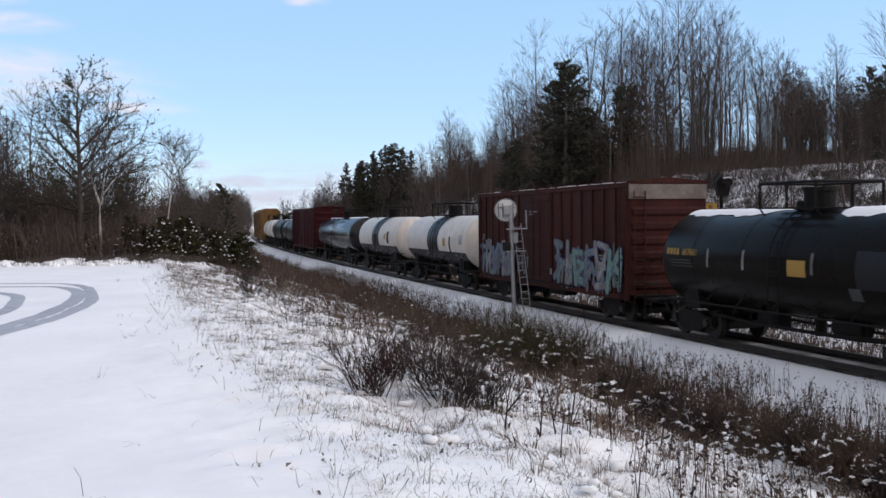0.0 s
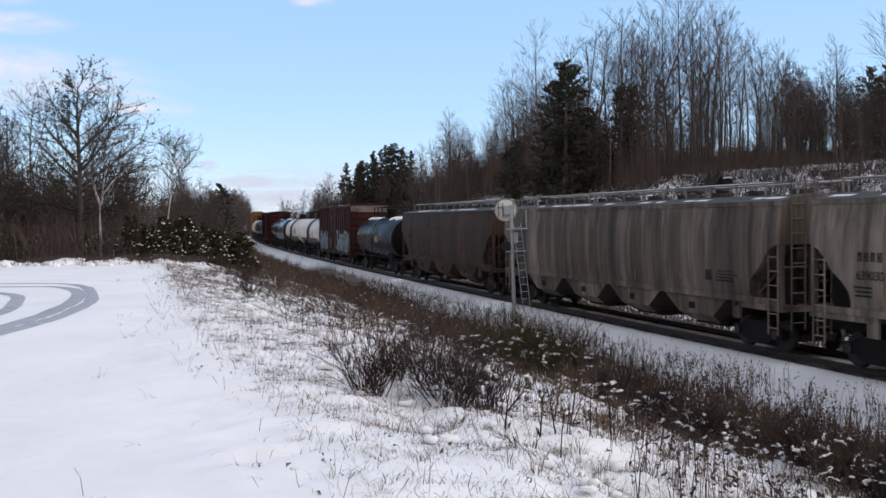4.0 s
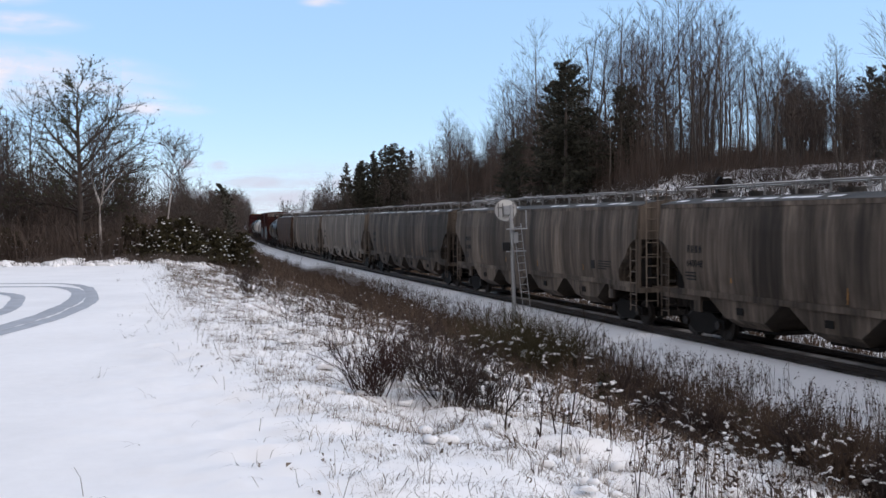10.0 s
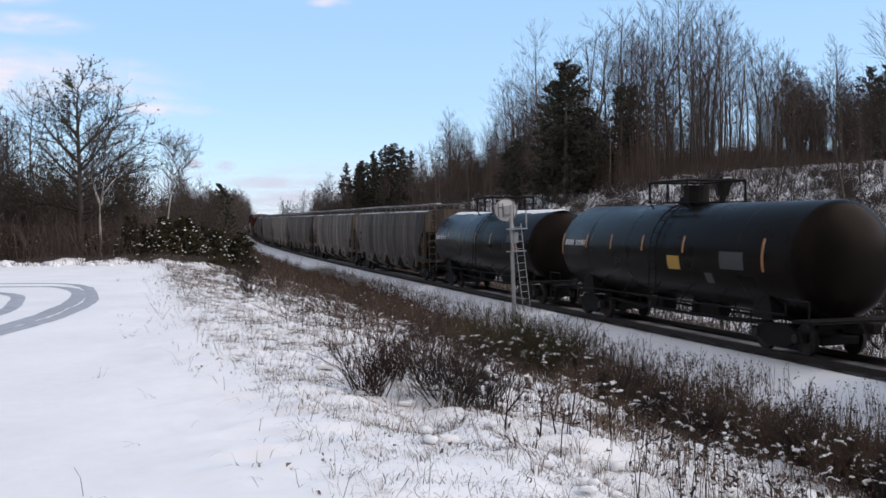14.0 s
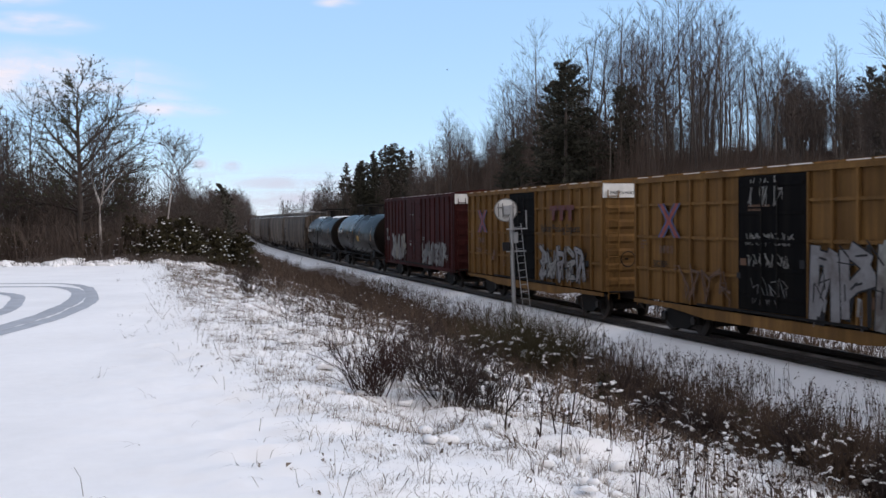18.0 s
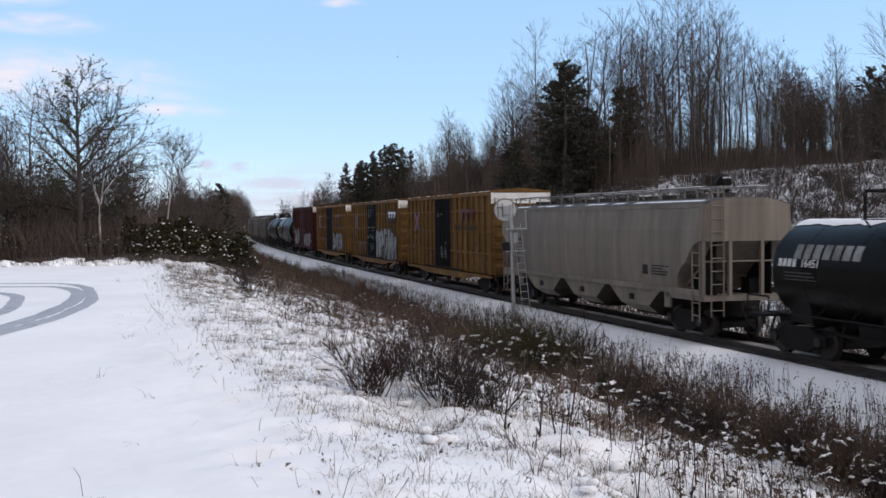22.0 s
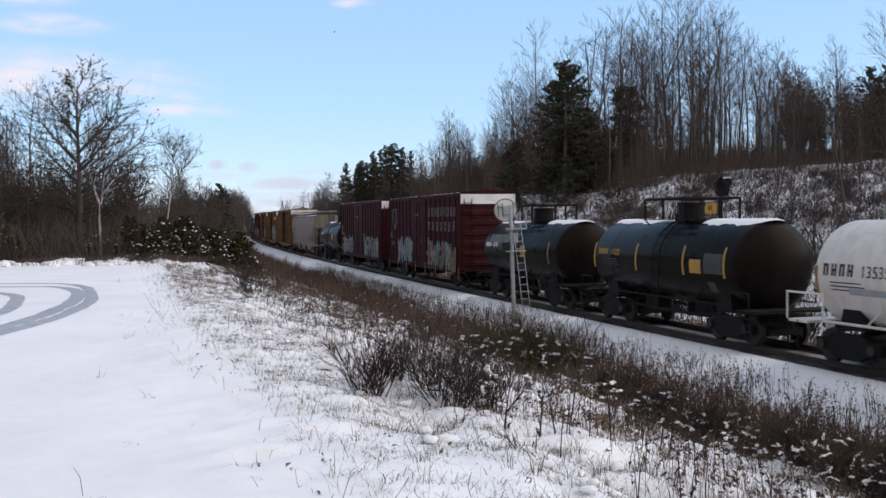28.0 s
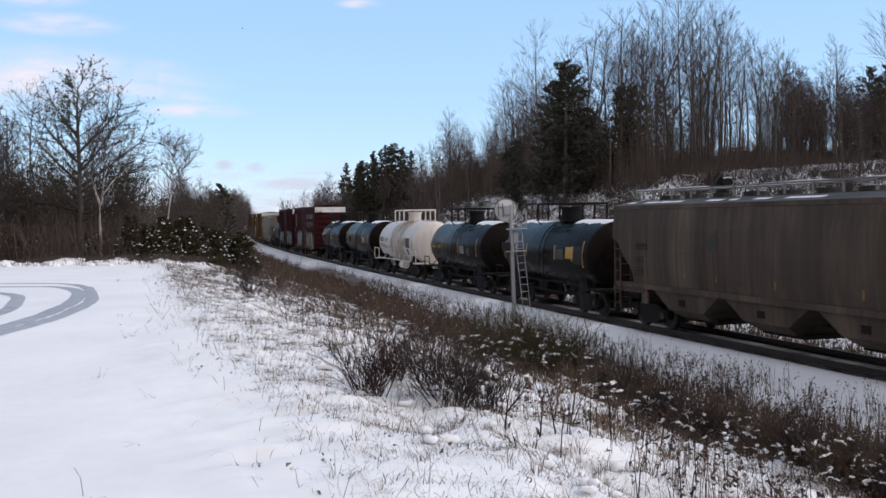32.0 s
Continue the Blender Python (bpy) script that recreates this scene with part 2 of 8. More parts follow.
def mesh_arrays(name, verts, quads, tris, material, smooth_faces=False):
    """A mesh from arrays: vertices, then faces of four and of three corners."""
    me = bpy.data.meshes.new(name)
    quads, tris = np.asarray(quads, dtype=np.int32).reshape(-1, 4), np.asarray(tris, dtype=np.int32).reshape(-1, 3)
    nq, nt = len(quads), len(tris)
    me.vertices.add(len(verts))
    me.vertices.foreach_set("co", np.ascontiguousarray(verts, dtype=np.float32).ravel())
    me.loops.add(nq * 4 + nt * 3)
    me.loops.foreach_set("vertex_index", np.concatenate([quads.ravel(), tris.ravel()]))
    me.polygons.add(nq + nt)
    me.polygons.foreach_set("loop_start", np.concatenate([np.arange(nq) * 4, nq * 4 + np.arange(nt) * 3]).astype(np.int32))
    me.materials.append(material)
    if smooth_faces:
        me.polygons.foreach_set("use_smooth", [True] * len(me.polygons))
    me.update()
    return me


def mesh_of(bm, name, material, smooth_faces=False):
    me = bpy.data.meshes.new(name)
    bmesh.ops.recalc_face_normals(bm, faces=bm.faces)
    bm.to_mesh(me)
    bm.free()
    me.materials.append(material)
    if smooth_faces:
        me.polygons.foreach_set("use_smooth", [True] * len(me.polygons))
    return me


def piece(name, me, parent, m=None, label=""):
    """An object on the mesh me as a part of parent."""
    ob = new(name, me)
    ob.parent = parent
    if m is not None:
        ob.matrix_basis = m
    return tagged(ob, label)


def part(name, bm, material, parent, label="", soft=False, m=None):
    """Links a bmesh as one mesh object under a thing or a part."""
    return piece(name, mesh_of(bm, name, material, soft), parent, m, label)


def box(bm, x0, x1, y0, y1, z0, z1, bevel=0.0):
    r = bmesh.ops.create_cube(bm, size=1)
    vs = r["verts"]
    for v in vs:
        v.co = Vector((x0 + (v.co.x + 0.5) * (x1 - x0), y0 + (v.co.y + 0.5) * (y1 - y0), z0 + (v.co.z + 0.5) * (z1 - z0)))
    if bevel:
        es = {e for v in vs for e in v.link_edges}
        bmesh.ops.bevel(bm, geom=list(es), offset=bevel, segments=1, affect="EDGES")
    return bm


def rod(bm, a, b, r, sides=6, r2=None):
    a, b = Vector(a), Vector(b)
    d = b - a
    q = d.to_track_quat("Z", "Y").to_matrix().to_4x4()
    bmesh.ops.create_cone(bm, cap_ends=True, segments=sides, radius1=r, radius2=r if r2 is None else r2, depth=d.length, matrix=Matrix.Translation((a + b) / 2) @ q)
    return bm


def bars(bm, pts, r, sides=5):
    for a, b in zip(pts, pts[1:]):
        rod(bm, a, b, r, sides)
    return bm


def prism(bm, outline, y0, y1):
    """An outline in x and z, drawn out from y0 to y1."""
    a = [bm.verts.new((x, y0, z)) for x, z in outline]
    b = [bm.verts.new((x, y1, z)) for x, z in outline]
    bm.faces.new(a)
    bm.faces.new(b[::-1])
    for i in range(len(a)):
        j = (i + 1) % len(a)
        bm.faces.new((a[i], b[i], b[j], a[j]))
    return bm


def section(bm, outline, x0, x1):
    """An outline in y and z, drawn out from x0 to x1."""
    a = [bm.verts.new((x0, y, z)) for y, z in outline]
    b = [bm.verts.new((x1, y, z)) for y, z in outline]
    bm.faces.new(a)
    bm.faces.new(b[::-1])
    for i in range(len(a)):
        j = (i + 1) % len(a)
        bm.faces.new((a[i], b[i], b[j], a[j]))
    return bm


SHARED = {}


def shared(key, make):
    if key not in SHARED:
        SHARED[key] = make()
    return SHARED[key]


def writing(text, size, material, bend=None):
    """A mesh of a line of text that starts at the origin; it runs towards -x and stands up along z, facing +y. bend: (radius, centre height) of a tank it is laid on."""
    cu = bpy.data.curves.new("text", "FONT")
    cu.body, cu.size, cu.extrude = text, size, 0.003
    tmp = new("text", cu)
    me = bpy.data.meshes.new_from_object(tmp.evaluated_get(bpy.context.evaluated_depsgraph_get()))
    bpy.data.objects.remove(tmp)
    bpy.data.curves.remove(cu)
    for v in me.vertices:
        x, y, z = v.co
        v.co = (-x, z, y)
    me.materials.clear()
    me.materials.append(material)
    me.update()
    return me


def thin_letter(size, kind):
    """A thin upright outline in place of one capital."""
    bm = bmesh.new()
    w, t = size * 0.6, size * 0.1
    box(bm, -w, -w + t, -0.003, 0.003, 0, size)
    box(bm, -t, 0, -0.003, 0.003, 0, size)
    if kind % 2:
        box(bm, -w, 0, 0.0035, 0.0065, size - t, size)
    if kind % 3 == 0:
        box(bm, -w, 0, 0.0035, 0.0065, 0, t)
    return bm


def bar_row(count, size, gap=0.35):
    """A row of upright bars in place of marks that are not lettered, towards -x, facing +y."""
    bm = bmesh.new()
    w = size * 0.62
    for i in range(count):
        x = -i * (w + size * gap)
        box(bm, x - w, x - w * 0.62, -0.003, 0.003, 0, size)
        box(bm, x - w * 0.38, x, -0.003, 0.003, 0, size)
        box(bm, x - w * 0.64, x - w * 0.36, -0.003, 0.003, size * (0.4 if i % 2 else 0.8), size * (0.55 if i % 2 else 0.98))
    return bm


# ---------- ground ----------
def spaced(parts):
    out = []
    for a, b, step in parts:
        out += list(np.arange(a, b, step))
    return np.array(out + [parts[-1][1]])


def build_ground():
    gx = spaced([(-3000, -400, 260), (-400, -80, 20), (-80, -26, 1.5), (-26, -8, 0.4), (-8, 12, 0.12), (12, 30, 0.3), (30, 90, 1.2), (90, 400, 15), (400, 3000, 260)])
    gy = spaced([(-600, -60, 60), (-60, 0, 3), (0, 4, 0.4), (4, 22, 0.12), (22, 46, 0.25), (46, 110, 0.8), (110, 300, 2.5), (300, 700, 10), (700, 3500, 280)])
    X, Y = np.meshgrid(gx, gy)
    Z = height(X, Y)
    w, h = len(gx), len(gy)
    verts = np.stack([X, Y, Z], -1).reshape(-1, 3)
    i = (np.arange(h - 1)[:, None] * w + np.arange(w - 1)[None, :]).reshape(-1)
    faces = np.stack([i, i + 1, i + w + 1, i + w], -1)
    ob = new("ground", mesh_arrays("ground", verts, faces, [], GROUND_SNOW, True))
    tagged(ob, "uneven snow-covered ground with a terrace, ditch and bank", "ground", kind="structure")


def ribbon(name, pts, width, lift, material, label, category, kind="structure"):
    """A strip laid over the ground along pts, with a ragged edge."""
    verts, faces = [], []
    rnd = random.Random(len(pts))
    for i, (x, y) in enumerate(pts):
        a, b = pts[max(0, i - 1)], pts[min(len(pts) - 1, i + 1)]
        d = Vector((b[0] - a[0], b[1] - a[1])).normalized()
        for k in (-0.5, -0.17, 0.17, 0.5):
            q = k * width * rnd.uniform(0.85, 1.15)
            px, py = x - d.y * q, y + d.x * q
            verts.append((px, py, hz(px, py) + lift * (0.4 if abs(k) == 0.5 else 1)))
        if i:
            o = 4 * (i - 1)
            faces += [(o + j, o + j + 1, o + j + 5, o + j + 4) for j in range(3)]
    ob = new(name, mesh_from(name, verts, faces, material, True))
    return tagged(ob, label, category, kind=kind)


def curve_pts(ctrl, n=60):
    """A smooth line through a few points."""
    out = []
    c = [Vector(p) for p in ctrl]
    c = [2 * c[0] - c[1]] + c + [2 * c[-1] - c[-2]]
    for i in range(1, len(c) - 2):
        for k in range(n // (len(c) - 3)):
            t = k / (n // (len(c) - 3))
            p0, p1, p2, p3 = c[i - 1:i + 3]
            q = 0.5 * (2 * p1 + (p2 - p0) * t + (2 * p0 - 5 * p1 + 4 * p2 - p3) * t * t + (3 * p1 - p0 - 3 * p2 + p3) * t ** 3)
            out.append((q.x, q.y))
    return out


build_ground()


# ---------- track ----------
def rail_section(off):
    prof = [(-0.07, -0.17), (0.07, -0.17), (0.02, -0.14), (0.015, -0.045), (0.036, -0.035), (0.036, 0.0), (-0.036, 0.0), (-0.036, -0.035), (-0.015, -0.045), (-0.02, -0.14)]
    verts, faces = [], []
    ss = np.concatenate([np.arange(-60, 120, 2.0), np.arange(120, 480, 5.0)])
    for i, s in enumerate(ss):
        for a, z in prof:
            x, y, _ = track_at(s, off + a)
            verts.append((x, y, z))
        if i:
            o = len(prof) * (i - 1)
            for j in range(len(prof)):
                k = (j + 1) % len(prof)
                faces.append((o + j, o + k, o + k + len(prof), o + j + len(prof)))
    return verts, faces


def build_track():
    for off in (0.754, -0.754):
        v, f = rail_section(off)
        tagged(new("rail", mesh_from("rail", v, f, RAIL)), "dark rusty steel rail dusted with snow", "rail", kind="structure")
    # dirty snow between the rails, the cars' shade in its colour, and dark ballast along each of them
    steps = np.concatenate([np.arange(-40, 60, 0.5), np.arange(60, 300, 2.0)])
    ribbon("track_snow", [track_at(q, 0.0)[:2] for q in steps], 1.5, 0.03, GRIMYSHADEDSNOW, "grimy grey snow between the rails, darkened for the cars' shade", "snow")
    for off in (0.84, -0.76):
        ribbon("ballast", [track_at(q, off)[:2] for q in steps], 0.42, 0.05, BALLAST, "dark greasy ballast along the rail", "ballast")


build_track()

# tyre marks on the snow of the turning place
for ctrl, w in (([(-6.5, 11.5), (-6.55, 14.0), (-6.6, 16.3), (-6.75, 18.2), (-7.2, 20.8), (-7.95, 23.2), (-8.9, 25.6), (-9.8, 27.1), (-10.8, 27.7), (-13, 27.4), (-16, 26.0)], 0.27),
                ([(-6.9, 12.0), (-6.9, 14.4), (-6.98, 17.0), (-7.3, 19.5), (-7.8, 21.7), (-8.5, 23.9), (-9.4, 25.6), (-10.4, 26.3), (-12.6, 26.0), (-15.5, 24.6)], 0.33),
                ([(-7.9, 16.6), (-8.1, 18.8), (-8.7, 20.8), (-9.6, 23.0), (-10.9, 24.3), (-13, 24.0)], 0.3)):
    ribbon("tyre_mark", curve_pts(ctrl, 80), w, 0.012, CRUST, "grey curved tyre mark pressed into the snow", "tyre mark")


# ---------- railway cars ----------
def bogie(car, x):
    def beam():
        return mesh_of(box(box(box(bmesh.new(), -0.2, 0.2, -1.0, 1.0, 0.45, 0.75, 0.03), -0.35, 0.35, -0.28, 0.28, 0.7, 0.92, 0.02), -1.3, 1.3, -0.6, 0.6, 0.3, 0.52, 0.03), "bogie", STEEL)

    def frame_side():
        bm = bmesh.new()
        prism(bm, [(-1.15, 0.62), (-1.15, 0.36), (-0.75, 0.34), (-0.42, 0.16), (0.42, 0.16), (0.75, 0.34), (1.15, 0.36), (1.15, 0.62), (0.78, 0.66), (0.5, 0.8), (-0.5, 0.8), (-0.78, 0.66)], -0.07, 0.07)
        return mesh_of(bm, "side_frame", STEEL)

    def cap():
        return mesh_of(rod(bmesh.new(), (0, -0.08, 0), (0, 0.08, 0), 0.13, 10), "axle_cap", WHEEL)

    def spring():
        bm = bmesh.new()
        for dx in (-0.13, 0.0, 0.13):
            for k in range(5):
                rod(bm, (dx, 0, 0.22 + k * 0.055), (dx, 0, 0.25 + k * 0.055), 0.06, 8)
        return mesh_of(bm, "spring", WHEEL)

    def wheelset():
        bm = bmesh.new()
        rod(bm, (0, -0.95, 0), (0, 0.95, 0), 0.075, 8)
        for sgn in (-1, 1):
            rod(bm, (0, sgn * 0.69, 0), (0, sgn * 0.815, 0), 0.42, 24)
            rod(bm, (0, sgn * 0.68, 0), (0, sgn * 0.715, 0), 0.447, 24)
            rod(bm, (0, sgn * 0.81, 0), (0, sgn * 0.835, 0), 0.40, 24, 0.36)
            rod(bm, (0, sgn * 0.83, 0), (0, sgn * 0.875, 0), 0.14, 10)
            for k in range(3):
                a = k * 2.094
                rod(bm, (0.24 * math.cos(a), sgn * 0.82, 0.24 * math.sin(a)), (0.24 * math.cos(a), sgn * 0.842, 0.24 * math.sin(a)), 0.05, 6)
        return mesh_of(bm, "wheelset", WHEEL)

    b = piece("bogie", shared("bogie", beam), car, pose(x, 0, 0), "greasy cast-steel two-axle bogie")
    for sgn in (1, -1):
        piece("side_frame", shared("side_frame", frame_side), b, pose(0, sgn * 1.0, 0))
        piece("spring", shared("spring", spring), b, pose(0, sgn * 1.0, 0.05))
    for dx in (0.89, -0.89):
        w = piece("wheelset", shared("wheelset", wheelset), b)
        w.matrix_parent_inverse = Matrix.Translation((dx, 0, 0.42))
        WHEELSETS.append(w)
        for sgn in (1, -1):
            piece("axle_cap", shared("axle_cap", cap), b, pose(dx, sgn * 1.06, 0.47))


WHEELSETS = []


def couplers(car, half):
    def knuckle():
        bm = bmesh.new()
        box(bm, -0.75, 0.0, -0.07, 0.07, -0.09, 0.09, 0.015)
        box(bm, -0.08, 0.22, -0.16, 0.12, -0.14, 0.14, 0.03)
        return mesh_of(bm, "coupler", STEEL)
    for sgn in (1, -1):
        piece("coupler", shared("coupler", knuckle), car, pose(sgn * half, 0, 0.86, 0, 0, 0 if sgn > 0 else 180))
        bm = bmesh.new()
        bars(bm, [(sgn * half, 0.35, 1.0), (sgn * (half + 0.3), 0.3, 0.55), (sgn * (half + 0.5), 0.22, 0.4)], 0.03)
        part("air_hose", bm, STEEL, car)


def ladder_mesh(h, w, rungs, r=0.018):
    bm = bmesh.new()
    for dx in (-w / 2, w / 2):
        rod(bm, (dx, 0, 0), (dx, 0, h), r * 1.3, 5)
    for i in range(rungs):
        z = h * (i + 0.5) / rungs
        rod(bm, (-w / 2, 0, z), (w / 2, 0, z), r, 4)
    return bm


def scrawl(seed, w, h, count, thick, edge=0.05):
    """Sprayed tangle of letter-like shapes without words: swelling fills under thin outlines. Returns outline and fill meshes, towards -x, facing +y."""
    r = random.Random(seed)
    line, fill = bmesh.new(), bmesh.new()
    cw = w / count

    def stroke(bm, a, b, t0, t1, y):
        d = Vector((b[0] - a[0], b[1] - a[1]))
        if d.length < 0.03:
            return
        d.normalize()
        nx, nz = -d.y / 2, d.x / 2
        e = d * min(t0, t1) * 0.35
        qd = [(a[0] - e.x + nx * t0, a[1] - e.y + nz * t0), (b[0] + e.x + nx * t1, b[1] + e.y + nz * t1), (b[0] + e.x - nx * t1, b[1] + e.y - nz * t1), (a[0] - e.x - nx * t0, a[1] - e.y - nz * t0)]
        bm.faces.new([bm.verts.new((x, y, min(max(z, 0), h * 1.15))) for x, z in qd])

    lift = 0.0
    for i in range(count):
        x0, x1 = -(i + 0.05) * cw, -(i + 1.0) * cw
        pts = [(x0 + (x1 - x0) * r.uniform(0, 0.35), h * r.uniform(0.75, 1.05))]
        for k in range(r.randint(4, 6)):
            pts.append((x0 + (x1 - x0) * r.uniform(-0.1, 1.1), h * r.uniform(0.02, 1.0)))
        for k, (a, b) in enumerate(zip(pts, pts[1:])):
            lift = (lift + 0.0004) % 0.004
            t0, t1 = thick * r.uniform(0.5, 1.1), thick * r.uniform(0.5, 1.1)
            stroke(line, a, b, t0 * (1 + 9 * edge) + edge, t1 * (1 + 9 * edge) + edge, 0.001 + lift)
            stroke(fill, a, b, t0, t1, 0.0056 + lift * 0.3)
            if r.random() < 0.6:
                stroke(line, a, b, t0 * 0.14, t1 * 0.1, 0.0075 + lift * 0.2)
    for k in range(count * 2):
        x, z = -r.uniform(0, w), h * r.uniform(0.1, 0.6)
        stroke(fill, (x, z), (x + r.uniform(-0.02, 0.02), z - h * r.uniform(0.15, 0.45)), 0.035, 0.015, 0.0072)
    return line, fill


def patch(parent, name, material, x, z, w, h, y, label=""):
    """A flat painted field or plate on a car's left side, its front upper corner at x, z."""
    bm = bmesh.new()
    box(bm, x - w, x, y - 0.002, y + 0.004, z - h, z)
    return part(name, bm, material, parent, label)


def boxcar(label, length, top, material, door, style, panel, seed):
    """style: 'ribs' upright posts, 'grid' posts with two belt rails. panel: white height-warning board on the ends."""
    car = new("boxcar")
    tagged(car, label, "boxcar", "freight cars of the train")
    hl, w, zb = length / 2, 1.52, 1.02
    eave = top - 0.12

    def shell():
        bm = bmesh.new()
        inset = 0.11 if style == "grid" else 0.06
        box(bm, -hl, hl, -w + inset, w - inset, zb, eave, 0.02)
        return mesh_of(bm, "body", material)
    key = (round(length, 1), round(top, 1), material.name)
    body = piece("body", shared(("bs",) + key, shell), car)

    def roof():
        bm = bmesh.new()
        section(bm, [(-w - 0.02, eave), (w + 0.02, eave), (w + 0.02, eave + 0.05), (0, top + 0.05), (-w - 0.02, eave + 0.05)], -hl - 0.03, hl + 0.03)
        return mesh_of(bm, "roof", material)
    lid = piece("roof", shared(("br",) + key, roof), car)

    def rib():
        return mesh_of(section(bmesh.new(), [(-w, eave + 0.02), (w, eave + 0.02), (w, eave + 0.09), (0, top + 0.1), (-w, eave + 0.09)], -0.05, 0.05), "roof_rib", material)
    for i in range(16):
        piece("roof_rib", shared(("brr",) + key, rib), lid, pose(-hl + i * length / 15, 0, 0))
    bm = bmesh.new()
    for i in range(15):
        x = -hl + (i + 0.5) * length / 15
        if random.random() < 0.93:
            box(bm, x - length / 30 * random.uniform(0.8, 1.0), x + length / 30, -w * random.uniform(0.7, 1), w * random.uniform(0.9, 1.0), eave + 0.06, eave + random.uniform(0.07, 0.088))
    tagged(part("roof_snow", bm, SNOW, car, "thin snow along the roof edge"), kind="stuff")
    # side sill, top chord and posts
    for sgn in (1, -1):
        bm = bmesh.new()
        prism(bm, [(-hl, 0.98), (hl, 0.98), (hl, 0.86), (hl - 2.4, 0.84), (3.4, 0.66), (-3.4, 0.66), (-hl + 2.4, 0.84), (-hl, 0.86)] if style == "grid" else
              [(-hl, 1.04), (hl, 1.04), (hl, 0.86), (-hl, 0.86)], sgn * (w - 0.05), sgn * w)
        part("side_sill", bm, material, car)
        bm = bmesh.new()
        box(bm, -hl, hl, sgn * (w - 0.06), sgn * (w + 0.015), eave - 0.12, eave + 0.02)
        part("top_chord", bm, material, car)
    dw, dx = (3.0, 0.2) if style == "grid" else (2.9, 0.3)

    def post():
        return mesh_of(box(bmesh.new(), -0.05 if style == "grid" else -0.065, 0.05 if style == "grid" else 0.065, -0.115 if style == "grid" else -0.075, 0.0, zb, eave - 0.1, 0.015), "post", material)
    pm = shared(("bp",) + key, post)
    for sgn in (1, -1):
        rot = 0 if sgn > 0 else 180
        n = 7
        for end in (1, -1):
            a, b = dx * sgn + end * dw / 2, end * (hl - 0.1)
            for i in range(n + 1):
                x = a + (b - a) * i / n
                piece("post", pm, car, pose(x, sgn * w, 0, 0, 0, rot))
            if style == "grid":
                for z in (2.02, 3.06, 4.1):
                    bm = bmesh.new()
                    box(bm, min(a, b), max(a, b), sgn * (w - 0.112), sgn * (w - 0.03), z - 0.045, z + 0.045)
                    part("belt_rail", bm, material, car)
        # sliding door with its ribs, tracks and lock rods
        bm = bmesh.new()
        y = sgn * (w + 0.01)
        box(bm, dx * sgn - dw / 2, dx * sgn + dw / 2, min(y, y - sgn * 0.07), max(y, y - sgn * 0.07), zb + 0.1, eave - 0.14, 0.01)
        d = part("door", bm, door, car, "sliding steel door")
        for i in range(5):
            bm = bmesh.new()
            z = zb + 0.5 + i * (eave - zb - 0.9) / 4
            box(bm, dx * sgn - dw / 2 + 0.1, dx * sgn + dw / 2 - 0.1, min(y, y + sgn * 0.03), max(y, y + sgn * 0.03), z - 0.05, z + 0.05, 0.01)
            part("door_rib", bm, door, d)
        for k in (-0.35, 0.35):
            bm = bmesh.new()
            rod(bm, (dx * sgn + k, y + sgn * 0.05, zb + 0.25), (dx * sgn + k, y + sgn * 0.05, eave - 0.3), 0.02, 5)
            part("lock_rod", bm, STEEL if door is DOORBLACK else door, d)
        bm = bmesh.new()
        box(bm, -3.6, 3.8, min(y, y + sgn * 0.05), max(y, y + sgn * 0.05), zb + 0.02, zb + 0.09)
        part("door_track", bm, STEEL, car)
    # ends: pressed horizontal ribs, corner ladders, height board
    for end in (1, -1):
        for i in range(6):
            z = zb + 0.35 + i * (eave - zb - (1.0 if panel else 0.5)) / 5.6
            bm = bmesh.new()
            x = end * hl
            prism(bm, [(x, z - 0.17), (x + end * 0.07, z - 0.08), (x + end * 0.07, z + 0.08), (x, z + 0.17)], -w + 0.14, w - 0.14)
            part("end_rib", bm, material, car)
        if panel:
            bm = bmesh.new()
            box(bm, end * hl, end * (hl + 0.06), -w + 0.03, w - 0.03, eave - 0.52, eave - 0.01, 0.01)
            p = part("height_board", bm, DULLBOARD if panel == "dull" else WHITE, car, "dull rusty height board" if panel == "dull" else "white height-warning board")
            if panel == "text" and end < 0:
                bm = bmesh.new()
                me = shared("excess", lambda: writing("EXCESS HEIGHT CAR", 0.16, INK))
                piece("lettering", me, p, Matrix.Translation((end * (hl + 0.064), w - 0.3, eave - 0.4)) @ pose(0, 0, 0, 0, 0, 90))
        lm = shared(("bl", round(eave, 1), material.name), lambda: mesh_of(ladder_mesh(eave - 1.0, 0.42, 9), "ladder", material))
        if style != "grid":
            piece("ladder", lm, car, pose(end * (hl - 0.35), w + 0.05, 0.75))
        piece("ladder", lm, car, pose(end * (hl + 0.1), w - 0.4, 0.75, 0, 0, 90))
        bm = bmesh.new()
        box(bm, end * (hl + 0.0), end * (hl + 0.25), -1.3, 1.3, 1.0, 1.04)
        part("crossover_step", bm, STEEL, car)
        wheel = bmesh.new()
        bmesh.ops.create_circle(wheel, segments=14, radius=0.28, matrix=pose(end * (hl + 0.22), 0.6, 2.2, 0, 90, 0))
        ring = bmesh.new()
        for i in range(14):
            a, b = i * 6.283 / 14, (i + 1) * 6.283 / 14
            rod(ring, (end * (hl + 0.2), 0.6 + 0.28 * math.cos(a), 2.2 + 0.28 * math.sin(a)), (end * (hl + 0.2), 0.6 + 0.28 * math.cos(b), 2.2 + 0.28 * math.sin(b)), 0.018, 4)
